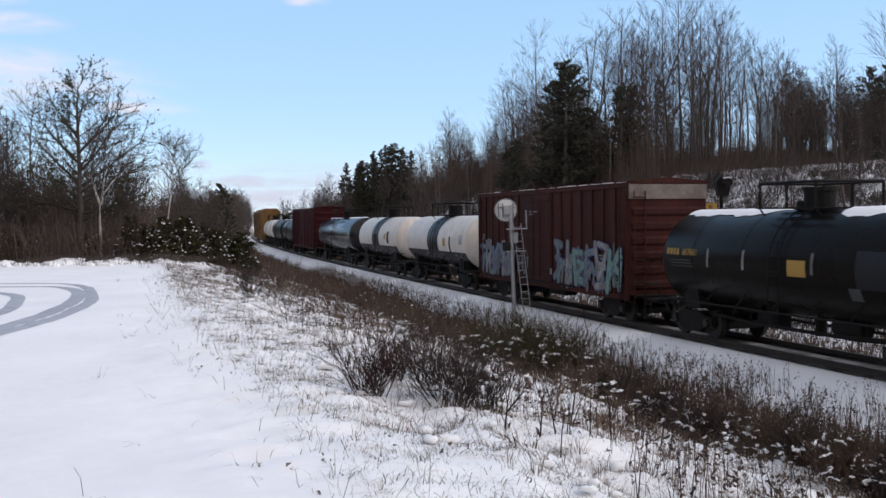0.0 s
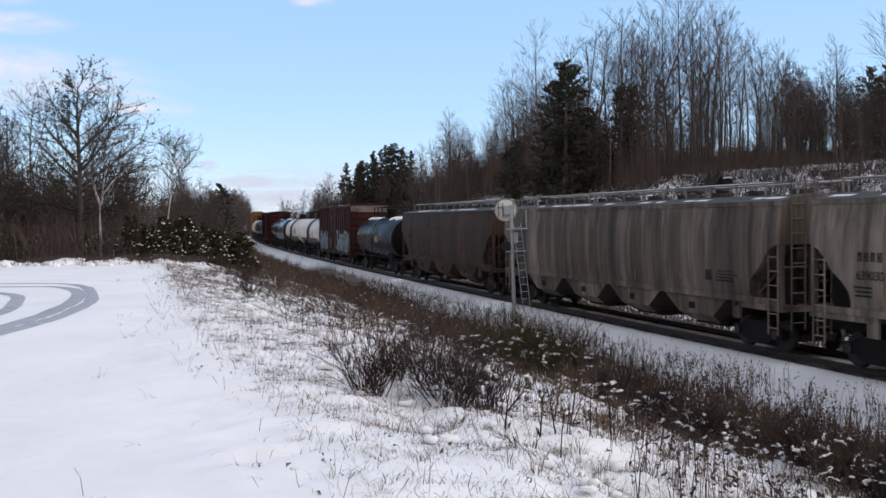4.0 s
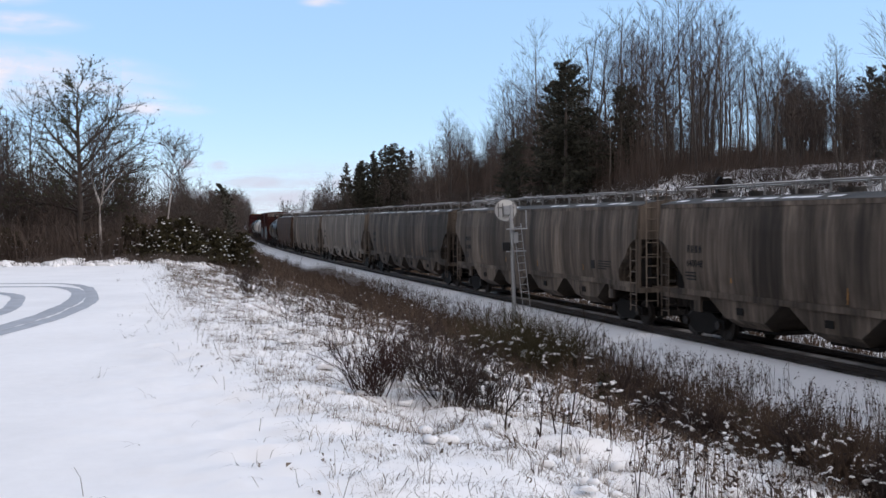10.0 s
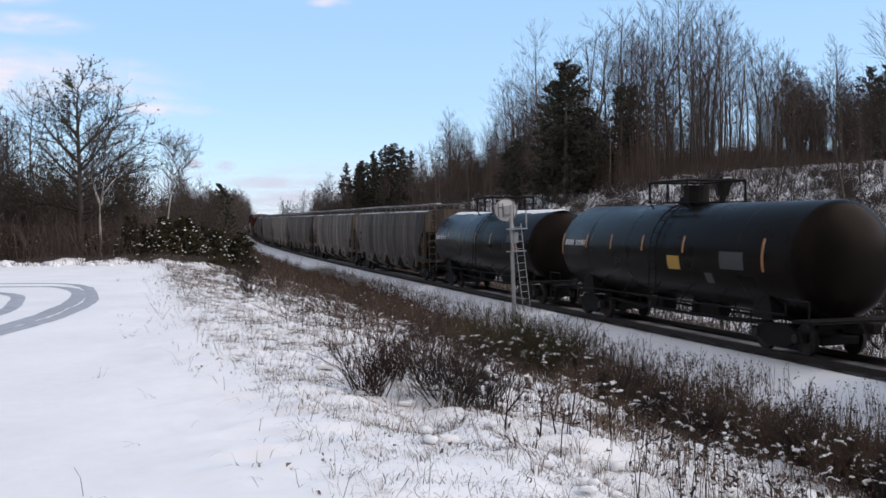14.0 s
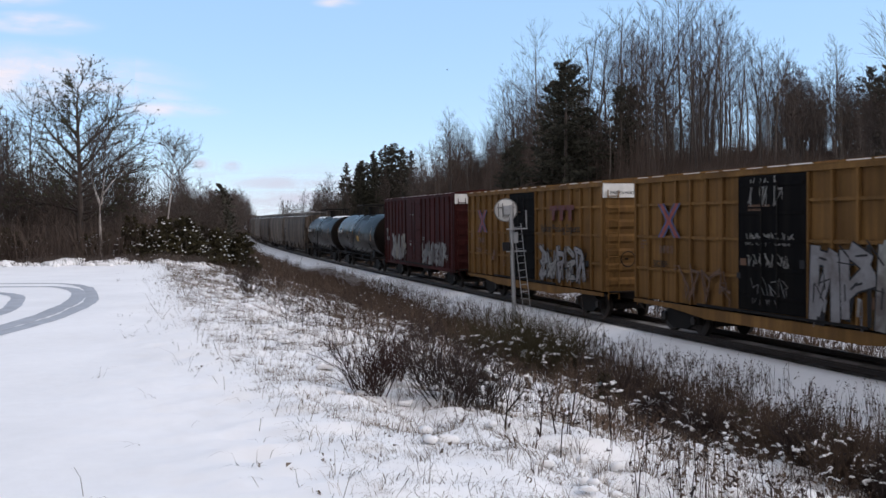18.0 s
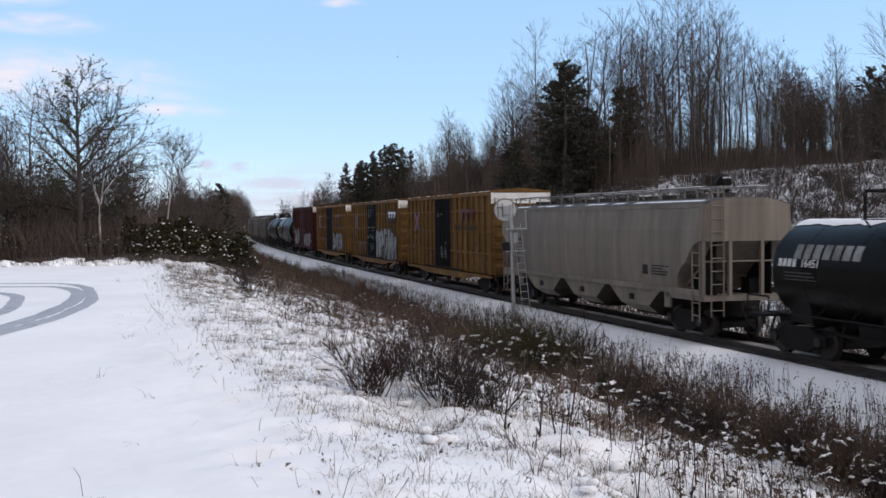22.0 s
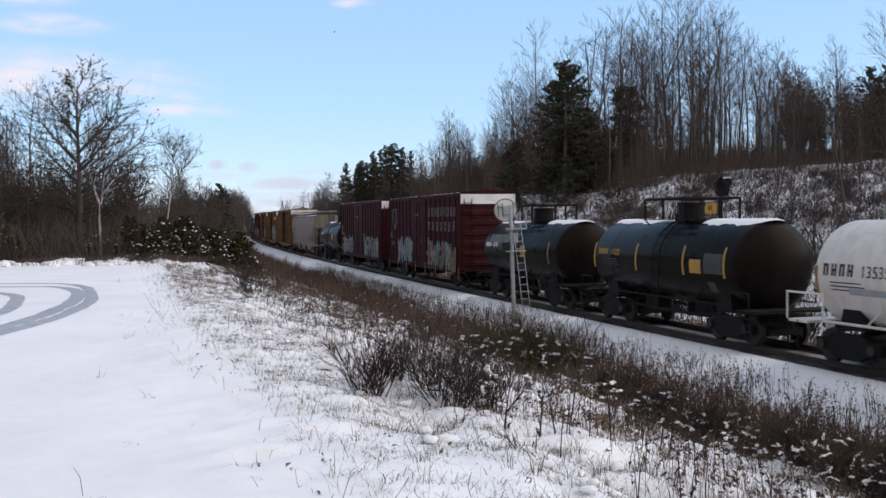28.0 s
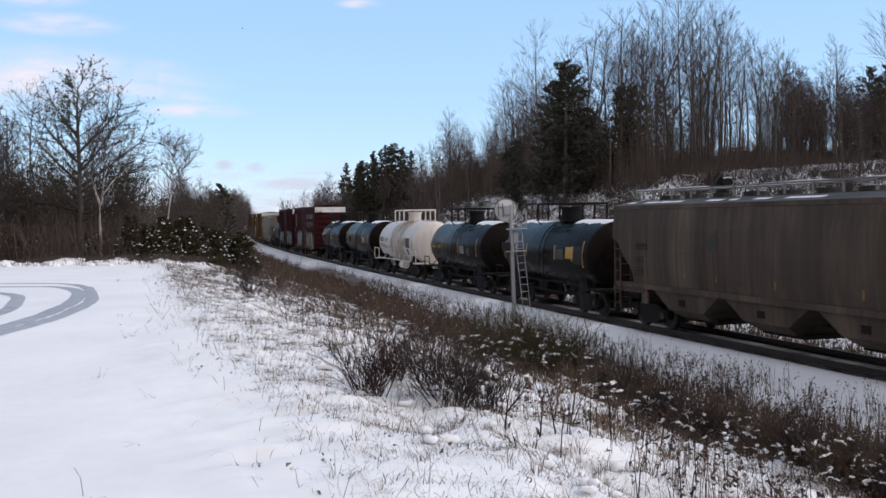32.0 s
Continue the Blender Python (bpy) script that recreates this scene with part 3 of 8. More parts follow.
        rod(ring, (end * hl, 0.6, 2.2), (end * (hl + 0.2), 0.6, 2.2), 0.03, 5)
        wheel.free()
        part("brake_wheel", ring, STEEL, car)
    # underframe
    bm = bmesh.new()
    box(bm, -hl - 0.1, hl + 0.1, -0.3, 0.3, 0.72, 1.0)
    box(bm, -1.2, 0.4, 0.4, 0.95, 0.55, 0.95, 0.03)
    rod(bm, (1.2, -0.7, 0.75), (2.4, -0.7, 0.75), 0.22, 10)
    for x in (-hl * 0.66, hl * 0.66, -2.2, 2.2):
        box(bm, x - 0.12, x + 0.12, -w + 0.1, w - 0.1, 0.82, 1.0)
    part("underframe", bm, STEEL, car)
    for x in (hl * 0.72, -hl * 0.72):
        bogie(car, x)
    couplers(car, hl + 0.25)
    return car


def tank_shell(r, zc, half, material, head=0.55):
    verts, faces = [], []
    n = 40
    xs = [(-half, 0.0)]
    for k in range(1, 9):
        a = k / 8 * math.pi / 2
        xs.append((-half + head * (1 - math.cos(a)), math.sin(a)))
    rings = xs + [(-x, q) for x, q in xs[::-1]]
    for x, q in rings:
        for j in range(n):
            a = 2 * math.pi * j / n
            verts.append((x, r * max(q, 0.002) * math.sin(a), zc + r * max(q, 0.002) * math.cos(a)))
    for i in range(len(rings) - 1):
        for j in range(n):
            k = (j + 1) % n
            faces.append((i * n + j, i * n + k, (i + 1) * n + k, (i + 1) * n + j))
    faces += [tuple(range(n))[::-1], tuple((len(rings) - 1) * n + j for j in range(n))]
    return mesh_from("shell", verts, faces, material, True)


def wrap(r, zc, x0, x1, z0, z1, lift, n=6):
    """A thin curved field lying on a tank's left side between two heights."""
    bm = bmesh.new()
    a0, a1 = [math.asin(max(-1, min(1, (z - zc) / r))) for z in (z0, z1)]
    rows = []
    for i in range(n + 1):
        a = a0 + (a1 - a0) * i / n
        rows.append([bm.verts.new((x, (r + lift) * math.cos(a), zc + (r + lift) * math.sin(a))) for x in (x0, x1)])
    for p, q in zip(rows, rows[1:]):
        bm.faces.new((p[0], p[1], q[1], q[0]))
    return bm


def lay_on(me, r, zc, lift=0.006):
    for v in me.vertices:
        dz = max(-r * 0.98, min(r * 0.98, v.co.z - zc))
        v.co.y = math.sqrt(r * r - dz * dz) + lift + v.co.y
    return me


def tank_snow(r, zc, x0, x1, wide, seed):
    rr = random.Random(seed)
    verts, faces = [], []
    n, m = 44, 8
    for i in range(n + 1):
        x = x0 + (x1 - x0) * i / n
        a0 = -wide * (0.88 + 0.09 * math.sin(i * 0.33 + seed) + 0.05 * math.sin(i * 0.9 + seed * 2)) * rr.uniform(0.975, 1.025) * min(1, 0.25 + i * 0.3, 0.25 + (n - i) * 0.3)
        a1 = -a0 * rr.uniform(0.85, 1.1)
        for j in range(m + 1):
            a = a0 + (a1 - a0) * j / m
            t = 0.012 + 0.055 * math.sin(math.pi * j / m) ** 0.7 * min(1, i * 0.5, (n - i) * 0.5) * rr.uniform(0.8, 1.1)
            verts.append((x, (r + t) * math.sin(-a), zc + (r + t) * math.cos(a)))
        if i:
            for j in range(m):
                o = (i - 1) * (m + 1) + j
                faces.append((o, o + 1, o + m + 2, o + m + 1))
    return mesh_from("snow_cap", verts, faces, SNOW, True)


def tank_car(label, length, top, r, material, seed, band=None, snow=0.0, rail_colour=STEEL, stripes=(), stripe_mat=ORANGEMARK, plates=(), number=None, marks=0, ink=WHITE, ink_z=0.15, rail_style="low", size=0.29, stain=None):
    car = new("tank_car")
    tagged(car, label, "tank car", "freight cars of the train")
    hl, zc = length / 2, top - r
    sh = piece("shell", shared(("ts", round(length, 1), round(r, 2), round(top, 2), material.name), lambda: tank_shell(r, zc, hl, material)), car)
    # welded girth seams
    for i, x in enumerate((-hl * 0.62, -hl * 0.2, hl * 0.24, hl * 0.64)):
        bm = bmesh.new()
        for k in range(36):
            a, b = k * 6.2832 / 36, (k + 1) * 6.2832 / 36
            vs = [bm.verts.new((x + dx, (r + 0.006) * math.sin(t), zc + (r + 0.006) * math.cos(t))) for dx, t in ((-0.03, a), (0.03, a), (0.03, b), (-0.03, b))]
            bm.faces.new(vs)
        part("girth_seam", bm, material, sh)
    if band:
        bm = bmesh.new()
        lo, hi = band
        for k in range(40):
            a, b = k * 6.2832 / 40, (k + 1) * 6.2832 / 40
            bm.faces.new([bm.verts.new((x, (r + 0.008) * math.sin(t), zc + (r + 0.008) * math.cos(t))) for x, t in ((lo, a), (hi, a), (hi, b), (lo, b))])
        part("painted_band", bm, BLACKTANK, car, "black spill band round the middle", True)
        # dark lower shell: grime and underside shade put into the colour
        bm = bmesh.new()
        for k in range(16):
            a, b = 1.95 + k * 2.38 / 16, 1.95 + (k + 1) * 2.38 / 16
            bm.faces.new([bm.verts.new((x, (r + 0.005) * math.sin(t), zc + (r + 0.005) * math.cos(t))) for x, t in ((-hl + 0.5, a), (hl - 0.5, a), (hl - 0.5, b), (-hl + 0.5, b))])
        part("painted_belly", bm, BLACKTANK, car, "dark belly, grime and underside shade painted in", True)
    if stain:
        bm = bmesh.new()
        lo, hi = stain
        for k in range(40):
            a, b = k * 6.2832 / 40, (k + 1) * 6.2832 / 40
            e = [0.16 * math.sin(5 * t + 1) + 0.1 * math.sin(11 * t) for t in (a, b)]
            bm.faces.new([bm.verts.new((x, (r + 0.007) * math.sin(t), zc + (r + 0.007) * math.cos(t))) for x, t in ((lo + e[0], a), (hi - e[0], a), (hi - e[1], b), (lo + e[1], b))])
        part("spill_stain", bm, STAINED, car, "brownish spill stain round the middle", True)
    # manway, valve housing, platform and railing at the top
    pr = rail_colour
    bm = bmesh.new()
    rod(bm, (0, 0, top - 0.1), (0, 0, top + 0.5), 0.42, 16)
    rod(bm, (0, 0, top + 0.5), (0, 0, top + 0.6), 0.47, 16)
    box(bm, 0.45, 0.75, -0.2, 0.2, top - 0.05, top + 0.25, 0.03)
    part("manway", bm, STEEL if pr is STEEL else material, car)
    bm = bmesh.new()
    for i in range(7):
        y = -1.05 + i * 0.35
        box(bm, -1.25, 1.25, y - 0.08, y + 0.08, top + 0.03, top + 0.06)
    part("platform", bm, STEEL if pr is STEEL else pr, car)
    bm = bmesh.new()
    zr = top + 0.72
    for x in (-1.2, 0, 1.2):
        for y in (-1.05, 1.05):
            rod(bm, (x, y, top + 0.03), (x, y, zr), 0.045, 5)
    for y in (-1.05, 1.05):
        rod(bm, (-1.2, y, zr), (1.2, y, zr), 0.045, 5)
    for x in (-1.2, 1.2):
        rod(bm, (x, -1.05, zr), (x, 1.05, zr), 0.045, 5)
        for y in (-1.05, 1.05):
            rod(bm, (x, y, top + 0.03), (x, y * 0.85, top - 0.15), 0.025, 5)
    part("platform_railing", bm, pr, car)
    # side ladders, bent over the shell
    for sgn in (1, -1):
        bm = bmesh.new()
        for dx in (-0.22, 0.22):
            pts = [(dx - 0.15, sgn * (r + 0.1) * math.cos(a), zc + (r + 0.1) * math.sin(a)) for a in np.linspace(-0.1, 1.25, 8)]
            bars(bm, [(dx - 0.15, sgn * (r + 0.13), 0.7)] + pts, 0.02, 5)
        for a in np.linspace(-0.1, 1.2, 6):
            rod(bm, (-0.37, sgn * (r + 0.1) * math.cos(a), zc + (r + 0.1) * math.sin(a)), (0.07, sgn * (r + 0.1) * math.cos(a), zc + (r + 0.1) * math.sin(a)), 0.016, 4)
        for z in np.arange(0.8, zc - 0.2, 0.33):
            rod(bm, (-0.37, sgn * (r + 0.13), z), (0.07, sgn * (r + 0.13), z), 0.016, 4)
        part("ladder", bm, pr, car)
        bm = bmesh.new()
        y = sgn * (r + 0.12)
        if rail_style == "cage":
            bars(bm, [(hl + 0.5, y, 1.05), (hl + 0.5, y, 1.75), (hl - 0.9, y, 1.75), (hl - 0.9, y, 1.1)], 0.03, 6)
            bars(bm, [(-hl - 0.5, y, 1.05), (-hl - 0.5, y, 1.75), (-hl + 0.9, y, 1.75), (-hl + 0.9, y, 1.1)], 0.03, 6)
            rod(bm, (hl - 0.9, y, 1.1), (-hl + 0.9, y, 1.1), 0.035, 6)
            for x in (-2.6, -1.2, 1.4, 2.8):
                rod(bm, (x, y, 1.1), (x * 0.9, y - sgn * 0.15, zc - r * 0.55), 0.025, 5)
        else:
            bars(bm, [(hl + 0.45, y, 0.95), (hl + 0.45, y, 1.55), (hl - 0.5, y, 1.55), (hl - 0.5, y, 1.15), (-hl + 0.5, y, 1.15), (-hl + 0.5, y, 1.55), (-hl - 0.45, y, 1.55), (-hl - 0.45, y, 0.95)], 0.025, 6)
            for i in range(7):
                x = -hl * 0.75 + i * hl * 0.25
                rod(bm, (x, y, 1.15), (x, sgn * r * 0.8, zc - r * 0.55), 0.02, 4)
        part("handrail", bm, pr, car)
    for end in (1, -1):
        bm = bmesh.new()
        box(bm, end * (hl - 0.25), end * (hl + 0.5), -r - 0.1, r + 0.1, 0.98, 1.05, 0.01)
        box(bm, end * (hl - 0.1), end * (hl + 0.5), -0.3, 0.3, 0.7, 1.0)
        part("end_sill", bm, STEEL if pr is STEEL else pr, car)
        bm = bmesh.new()
        x = end * hl * 0.72
        prism(bm, [(x - 0.45, 0.9), (x + 0.45, 0.9), (x + 0.3, zc - r * 0.55), (x - 0.3, zc - r * 0.55)], -r * 0.8, r * 0.8)
        part("saddle", bm, STEEL, car)
        bm = bmesh.new()
        box(bm, end * (hl * 0.55), end * (hl + 0.1), -0.32, 0.32, 0.78, zc - r * 0.93)
        part("stub_sill", bm, STEEL, car)
        bogie(car, end * (hl * 0.76))
        lm = shared("tank_step", lambda: mesh_of(ladder_mesh(0.75, 0.4, 2), "step", STEEL))
        piece("step", lm, car, pose(end * (hl + 0.3), r + 0.1, 0.3))
    bm = bmesh.new()
    rod(bm, (-0.05, 0, zc - r + 0.02), (-0.05, 0, 0.45), 0.16, 10)
    part("outlet_valve", bm, STEEL, car)
    bm = bmesh.new()
    box(bm, 0.9, 1.8, 0.2, 0.75, 0.6, 1.0, 0.04)
    part("brake_valve", bm, STEEL, car)
    for y, z in ((0.85, 0.78), (-0.85, 0.74), (0.25, 0.66)):
        bm = bmesh.new()
        bars(bm, [(hl * 0.7, y, z), (hl * 0.3, y, z - 0.12), (-hl * 0.3, y, z - 0.12), (-hl * 0.7, y, z)], 0.045, 6)
        for x in (-hl * 0.45, -hl * 0.15, hl * 0.15, hl * 0.45):
            rod(bm, (x, y, z - 0.1), (x, y * 0.9, zc - r * 0.86), 0.03, 5)
        part("brake_pipe", bm, STEEL, car)
    bm = bmesh.new()
    rod(bm, (-2.4, 0.45, 0.85), (-1.3, 0.45, 0.85), 0.22, 10)
    part("brake_cylinder", bm, STEEL, car)
    if pr is WHITETANK:
        bm = bmesh.new()
        rod(bm, (-2.9, r + 0.0, 0.85), (-2.0, r + 0.0, 0.85), 0.24, 14)
        part("air_reservoir", bm, WHITETANK, car)
    couplers(car, hl + 0.65)
    if snow:
        piece("snow_cap", tank_snow(r, zc, -hl + 0.3, -1.35, snow, seed), car, None, "settled snow")
        piece("snow_cap", tank_snow(r, zc, 1.35, hl - 0.3, snow * 0.9, seed + 1), car, None, "settled snow")
    for i, (x, z0, z1) in enumerate(stripes):
        part("reflective_stripe", wrap(r, zc, x - 0.05, x + 0.05, z0, z1, 0.01), stripe_mat, sh, "upright reflective stripe")
    for x, w, z, h, m in plates:
        part("plate", wrap(r, zc, x - w, x, z - h, z, 0.012), m, sh)
    if marks:
        me = mesh_of(bar_row(marks, 0.2 if size < 0.35 else 0.3), "reporting_mark", ink)
        for v in me.vertices:
            v.co.x += hl - 0.75
            v.co.z += zc + ink_z
        tagged(piece("reporting_mark", lay_on(me, r, zc), sh), kind="stuff")
    if number:
        me = writing(number, size, ink)
        for v in me.vertices:
            v.co.x += hl - 0.85 - marks * 0.202 * (1 if size < 0.35 else 1.5)
            v.co.z += zc + ink_z
        piece("lettering", lay_on(me, r, zc), sh)
        bm = bmesh.new()
        for k in range(3):
            box(bm, hl - 2.1 - 0.1 * k, hl - 1.0, -0.002, 0.002, zc + ink_z - 0.17 - k * 0.09, zc + ink_z - 0.14 - k * 0.09)
        me = mesh_of(bm, "small_print", PRINT)
        tagged(piece("small_print", lay_on(me, r, zc), sh), kind="stuff")
    return car


def hopper_car(label, length, top, material, bays, seed, number=None, marks=4, ink=INK, tri=True, bulge=0.1, emblem=False):
    """Covered hopper: bulged sides, sloped ends behind ladders, a row of bays, roof hatches and running boards."""
    car = new("hopper_car")
    tagged(car, label, "hopper car", "freight cars of the train")
    hl = length / 2
    eave, seam = top - 0.56, 1.47
    key = (round(length, 1), round(top, 2), material.name)

    def side():
        # cross-section from seam to eave, with ends cut back below
        bm = bmesh.new()
        cut = ((eave, 0.0), (eave - 0.12, 0.0), (3.3, 0.0), (2.98, 0.03), (2.87, 0.34), (2.62, 0.64), (2.34, 0.86), (2.13, 1.16), (1.88, 1.4), (1.62, 1.44), (seam, 1.38))
        hs = [(z, float(np.interp(z, [seam, 1.95, 2.6, 3.3, eave - 0.12, eave], [1.5, 1.5 + bulge * 0.7, 1.5 + bulge, 1.5 + bulge * 0.8, 1.5, 1.46]))) for z, c in cut]
        ends = [hl - c for z, c in cut]
        n = 24
        rows = []
        for (z, y), e in zip(hs, ends):
            rows.append(([bm.verts.new((-e + 2 * e * i / n, y, z)) for i in range(n + 1)], [bm.verts.new((-e + 2 * e * i / n, -y, z)) for i in range(n + 1)]))
        for (a, b), (c, d) in zip(rows, rows[1:]):
            for i in range(n):
                bm.faces.new((a[i], a[i + 1], c[i + 1], c[i]))
                bm.faces.new((b[i], b[i + 1], d[i + 1], d[i]))
            bm.faces.new((a[0], b[0], d[0], c[0]))
            bm.faces.new((a[n], b[n], d[n], c[n]))
        a, b = rows[-1]
        for i in range(n):
            bm.faces.new((a[i], a[i + 1], b[i + 1], b[i]))
        return mesh_of(bm, "body", material)
    body = piece("body", shared(("hb",) + key, side), car)

    def roof():
        bm = bmesh.new()
        section(bm, [(-1.48, eave), (1.48, eave), (1.5, eave + 0.04), (1.1, eave + 0.14), (0.5, eave + 0.22), (-0.5, eave + 0.22), (-1.1, eave + 0.14), (-1.5, eave + 0.04)], -hl, hl)
        return mesh_of(bm, "roof", ROOFGRIME)
    piece("roof", shared(("hr",) + key, roof), car)
    bm = bmesh.new()
    for sgn in (1, -1):
        box(bm, -hl, hl, sgn * 1.46 - 0.05, sgn * 1.46 + 0.05, eave - 0.09, eave + 0.03)
    part("top_chord", bm, material, car)
    # weld seams between the side sheets, slightly proud
    n = 8
    for i in range(1, n):
        x = -hl + length * i / n
        bm = bmesh.new()
        hs = [(eave - 0.1, 1.505), (3.3, 1.505 + bulge * 0.8), (2.6, 1.505 + bulge), (1.95, 1.505 + bulge * 0.7), (seam, 1.505)]
        for (za, ya), (zb, yb) in zip(hs, hs[1:]):
            bm.faces.new([bm.verts.new(c) for c in ((x - 0.025, ya, za), (x + 0.025, ya, za), (x + 0.025, yb, zb), (x - 0.025, yb, zb))])
        part("side_seam", bm, material, body)
    # running boards round the hatches, with their brackets
    for sgn in (1, -1):
        bm = bmesh.new()
        box(bm, -hl + 0.1, hl - 0.1, sgn * 0.62 - 0.2, sgn * 0.62 + 0.2, top - 0.03, top)
        board = part("running_board", bm, OLDGALV, car)
        bm = bmesh.new()
        for i in range(12):
            x0 = -hl + 0.15 + (length - 0.3) * i / 12
            if random.random() < 0.75:
                box(bm, x0, x0 + (length - 0.3) / 12 * random.uniform(0.6, 1.0), sgn * 0.62 - 0.16, sgn * 0.62 + 0.12, top, top + random.uniform(0.012, 0.03))
        tagged(part("board_snow", bm, SNOW, car, "snow on the running board"), kind="stuff")
        for i in range(15):
            x = -hl + 0.3 + (length - 0.6) * i / 14
            me = shared("bracket", lambda: mesh_of(box(box(bmesh.new(), -0.03, 0.03, -0.02, 0.02, -0.3, 0.0), -0.02, 0.02, -0.3, 0.02, -0.06, -0.03), "bracket", OLDGALV))
            piece("bracket", me, board, pose(x, sgn * 0.8, top - 0.03, 0, 0, 0 if sgn > 0 else 180))
    for i in range(10):
        x = -hl + 1.2 + (length - 2.4) * i / 9
        me = shared("hatch", lambda: mesh_of(rod(rod(bmesh.new(), (0, 0, 0), (0, 0, 0.12), 0.34, 14), (0, 0, 0.12), (0, 0, 0.17), 0.37, 14), "hatch", ROOFGRIME))
        piece("hatch", me, car, pose(x, 0, eave + 0.2))
    # roof snow
    bm = bmesh.new()
    for i in range(22):
        x = -hl + 0.3 + (length - 0.6) * i / 22
        if random.random() < 0.55:
            for sgn in (1, -1):
                w0 = random.uniform(0.4, 0.9)
                zz = eave + 0.14
                vs = [(x, sgn * 1.12, eave + 0.15), (x + w0, sgn * 1.12, eave + 0.15), (x + w0, sgn * 1.34, eave + 0.1), (x, sgn * 1.34, eave + 0.1)]
                bm.faces.new([bm.verts.new(v) for v in vs])
    tagged(part("roof_snow", bm, SNOW, car, "patches of snow on the roof slope"), kind="stuff")
    # lower side: sill and hopper bays
    bm = bmesh.new()
    for sgn in (1, -1):
        box(bm, -hl + 0.1, hl - 0.1, sgn * 1.5 - 0.06, sgn * 1.5 + 0.03, 1.33, 1.5)
    part("side_sill", bm, material, car)
    bw = (length - 5.0) / bays
    for i in range(bays):
        cx = -hl + 2.5 + bw * (i + 0.5)
        bm = bmesh.new()
        a, b = bw * 0.5, bw * 0.2
        t = [bm.verts.new((x, y, 1.44)) for x, y in ((cx - a, -1.46), (cx + a, -1.46), (cx + a, 1.46), (cx - a, 1.46))]
        k1 = [bm.verts.new((x, y, 0.78)) for x, y in ((cx - b * 1.25, -1.4), (cx + b * 1.25, -1.4), (cx + b * 1.25, 1.4), (cx - b * 1.25, 1.4))]
        o = [bm.verts.new((x, y, 0.52)) for x, y in ((cx - b, -1.0), (cx + b, -1.0), (cx + b, 1.0), (cx - b, 1.0))]
        # x-facing slopes get a darker colour: grime plus the shade between chutes
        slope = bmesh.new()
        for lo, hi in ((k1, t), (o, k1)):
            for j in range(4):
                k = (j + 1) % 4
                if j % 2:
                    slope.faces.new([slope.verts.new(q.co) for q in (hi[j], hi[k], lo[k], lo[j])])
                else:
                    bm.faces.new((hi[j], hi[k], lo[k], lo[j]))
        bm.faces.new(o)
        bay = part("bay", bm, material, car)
        part("slope_sheet", slope, GRIMESHADE, bay, "slope sheet between the chutes, dark with grime and painted shade")
        bm = bmesh.new()
        box(bm, cx - b - 0.12, cx + b + 0.12, -0.85, 0.85, 0.42, 0.55, 0.02)
        rod(bm, (cx, -0.95, 0.48), (cx, 0.95, 0.48), 0.06, 8)
        part("outlet_gate", bm, STEEL, bay)
        bm = bmesh.new()
        box(bm, cx + b * 0.2 - 0.16, cx + b * 0.2 + 0.16, 1.42, 1.448, 0.92, 1.12)
        part("inspection_hole", bm, STEEL, bay)
    # ends: platforms, posts, ladders, braces
    for end in (1, -1):
        bm = bmesh.new()
        box(bm, end * (hl - 2.2), end * (hl + 0.1), -1.5, 1.5, 1.18, 1.33, 0.01)
        part("end_platform", bm, material, car)
        for y in (-1.46, 1.46, -0.55, 0.55):
            bm = bmesh.new()
            x = end * (hl - 0.06)
            box(bm, x - 0.06, x + 0.06, y - 0.05, y + 0.05, 1.3, 3.35 if abs(y) > 1 else 3.3)
            part("end_post", bm, material, car)
        bm = bmesh.new()
        box(bm, end * (hl - 0.03), end * (hl + 0.012), -1.45, 1.45, 2.96, eave, 0.005)
        section(bm, [(-1.44, eave), (1.44, eave), (1.05, eave + 0.13), (0.5, eave + 0.21), (-0.5, eave + 0.21), (-1.05, eave + 0.13)], end * (hl - 0.02), end * (hl + 0.012))
        part("end_sheet", bm, material, car)
        bm = bmesh.new()
        bars(bm, [(end * (hl - 0.06), -1.4, 2.35), (end * (hl - 0.06), 1.4, 2.35)], 0.03)
        bars(bm, [(end * (hl - 1.6), 1.3, 1.35), (end * (hl - 0.1), 0.6, 3.2)], 0.04)
        bars(bm, [(end * (hl - 1.6), -1.3, 1.35), (end * (hl - 0.1), -0.6, 3.2)], 0.04)
        part("end_brace", bm, material, car)
        for yy in (0.95, -0.95):
            bm = bmesh.new()
            prism(bm, [(end * (hl - 0.15), 2.94), (end * (hl - 0.4), 2.84), (end * (hl - 0.9), 2.3), (end * (hl - 1.5), 1.85), (end * (hl - 1.5), 1.3), (end * (hl - 0.15), 1.3)], yy - 0.02, yy + 0.02)
            part("end_web", bm, STEEL, car, "sooty web plate behind the ladder")
        lm = shared(("hl", material.name), lambda: mesh_of(ladder_mesh(3.0, 0.42, 8), "ladder", material))
        piece("ladder", lm, car, pose(end * (hl - 0.32), 1.54, 0.55))
        piece("ladder", shared(("hl2", material.name), lambda: mesh_of(ladder_mesh(3.9, 0.42, 10), "ladder", material)), car, pose(end * (hl + 0.08), 1.05, 0.7, 0, 0, 90))
        bm = bmesh.new()
        box(bm, end * (hl - 2.3), end * (hl - 1.95), 1.42, 1.5, 0.85, 1.35)
        part("jacking_pad", bm, material, car)
        bm = bmesh.new()
        box(bm, end * (hl - 1.9), end * (hl + 0.2), -0.32, 0.32, 0.68, 1.18)
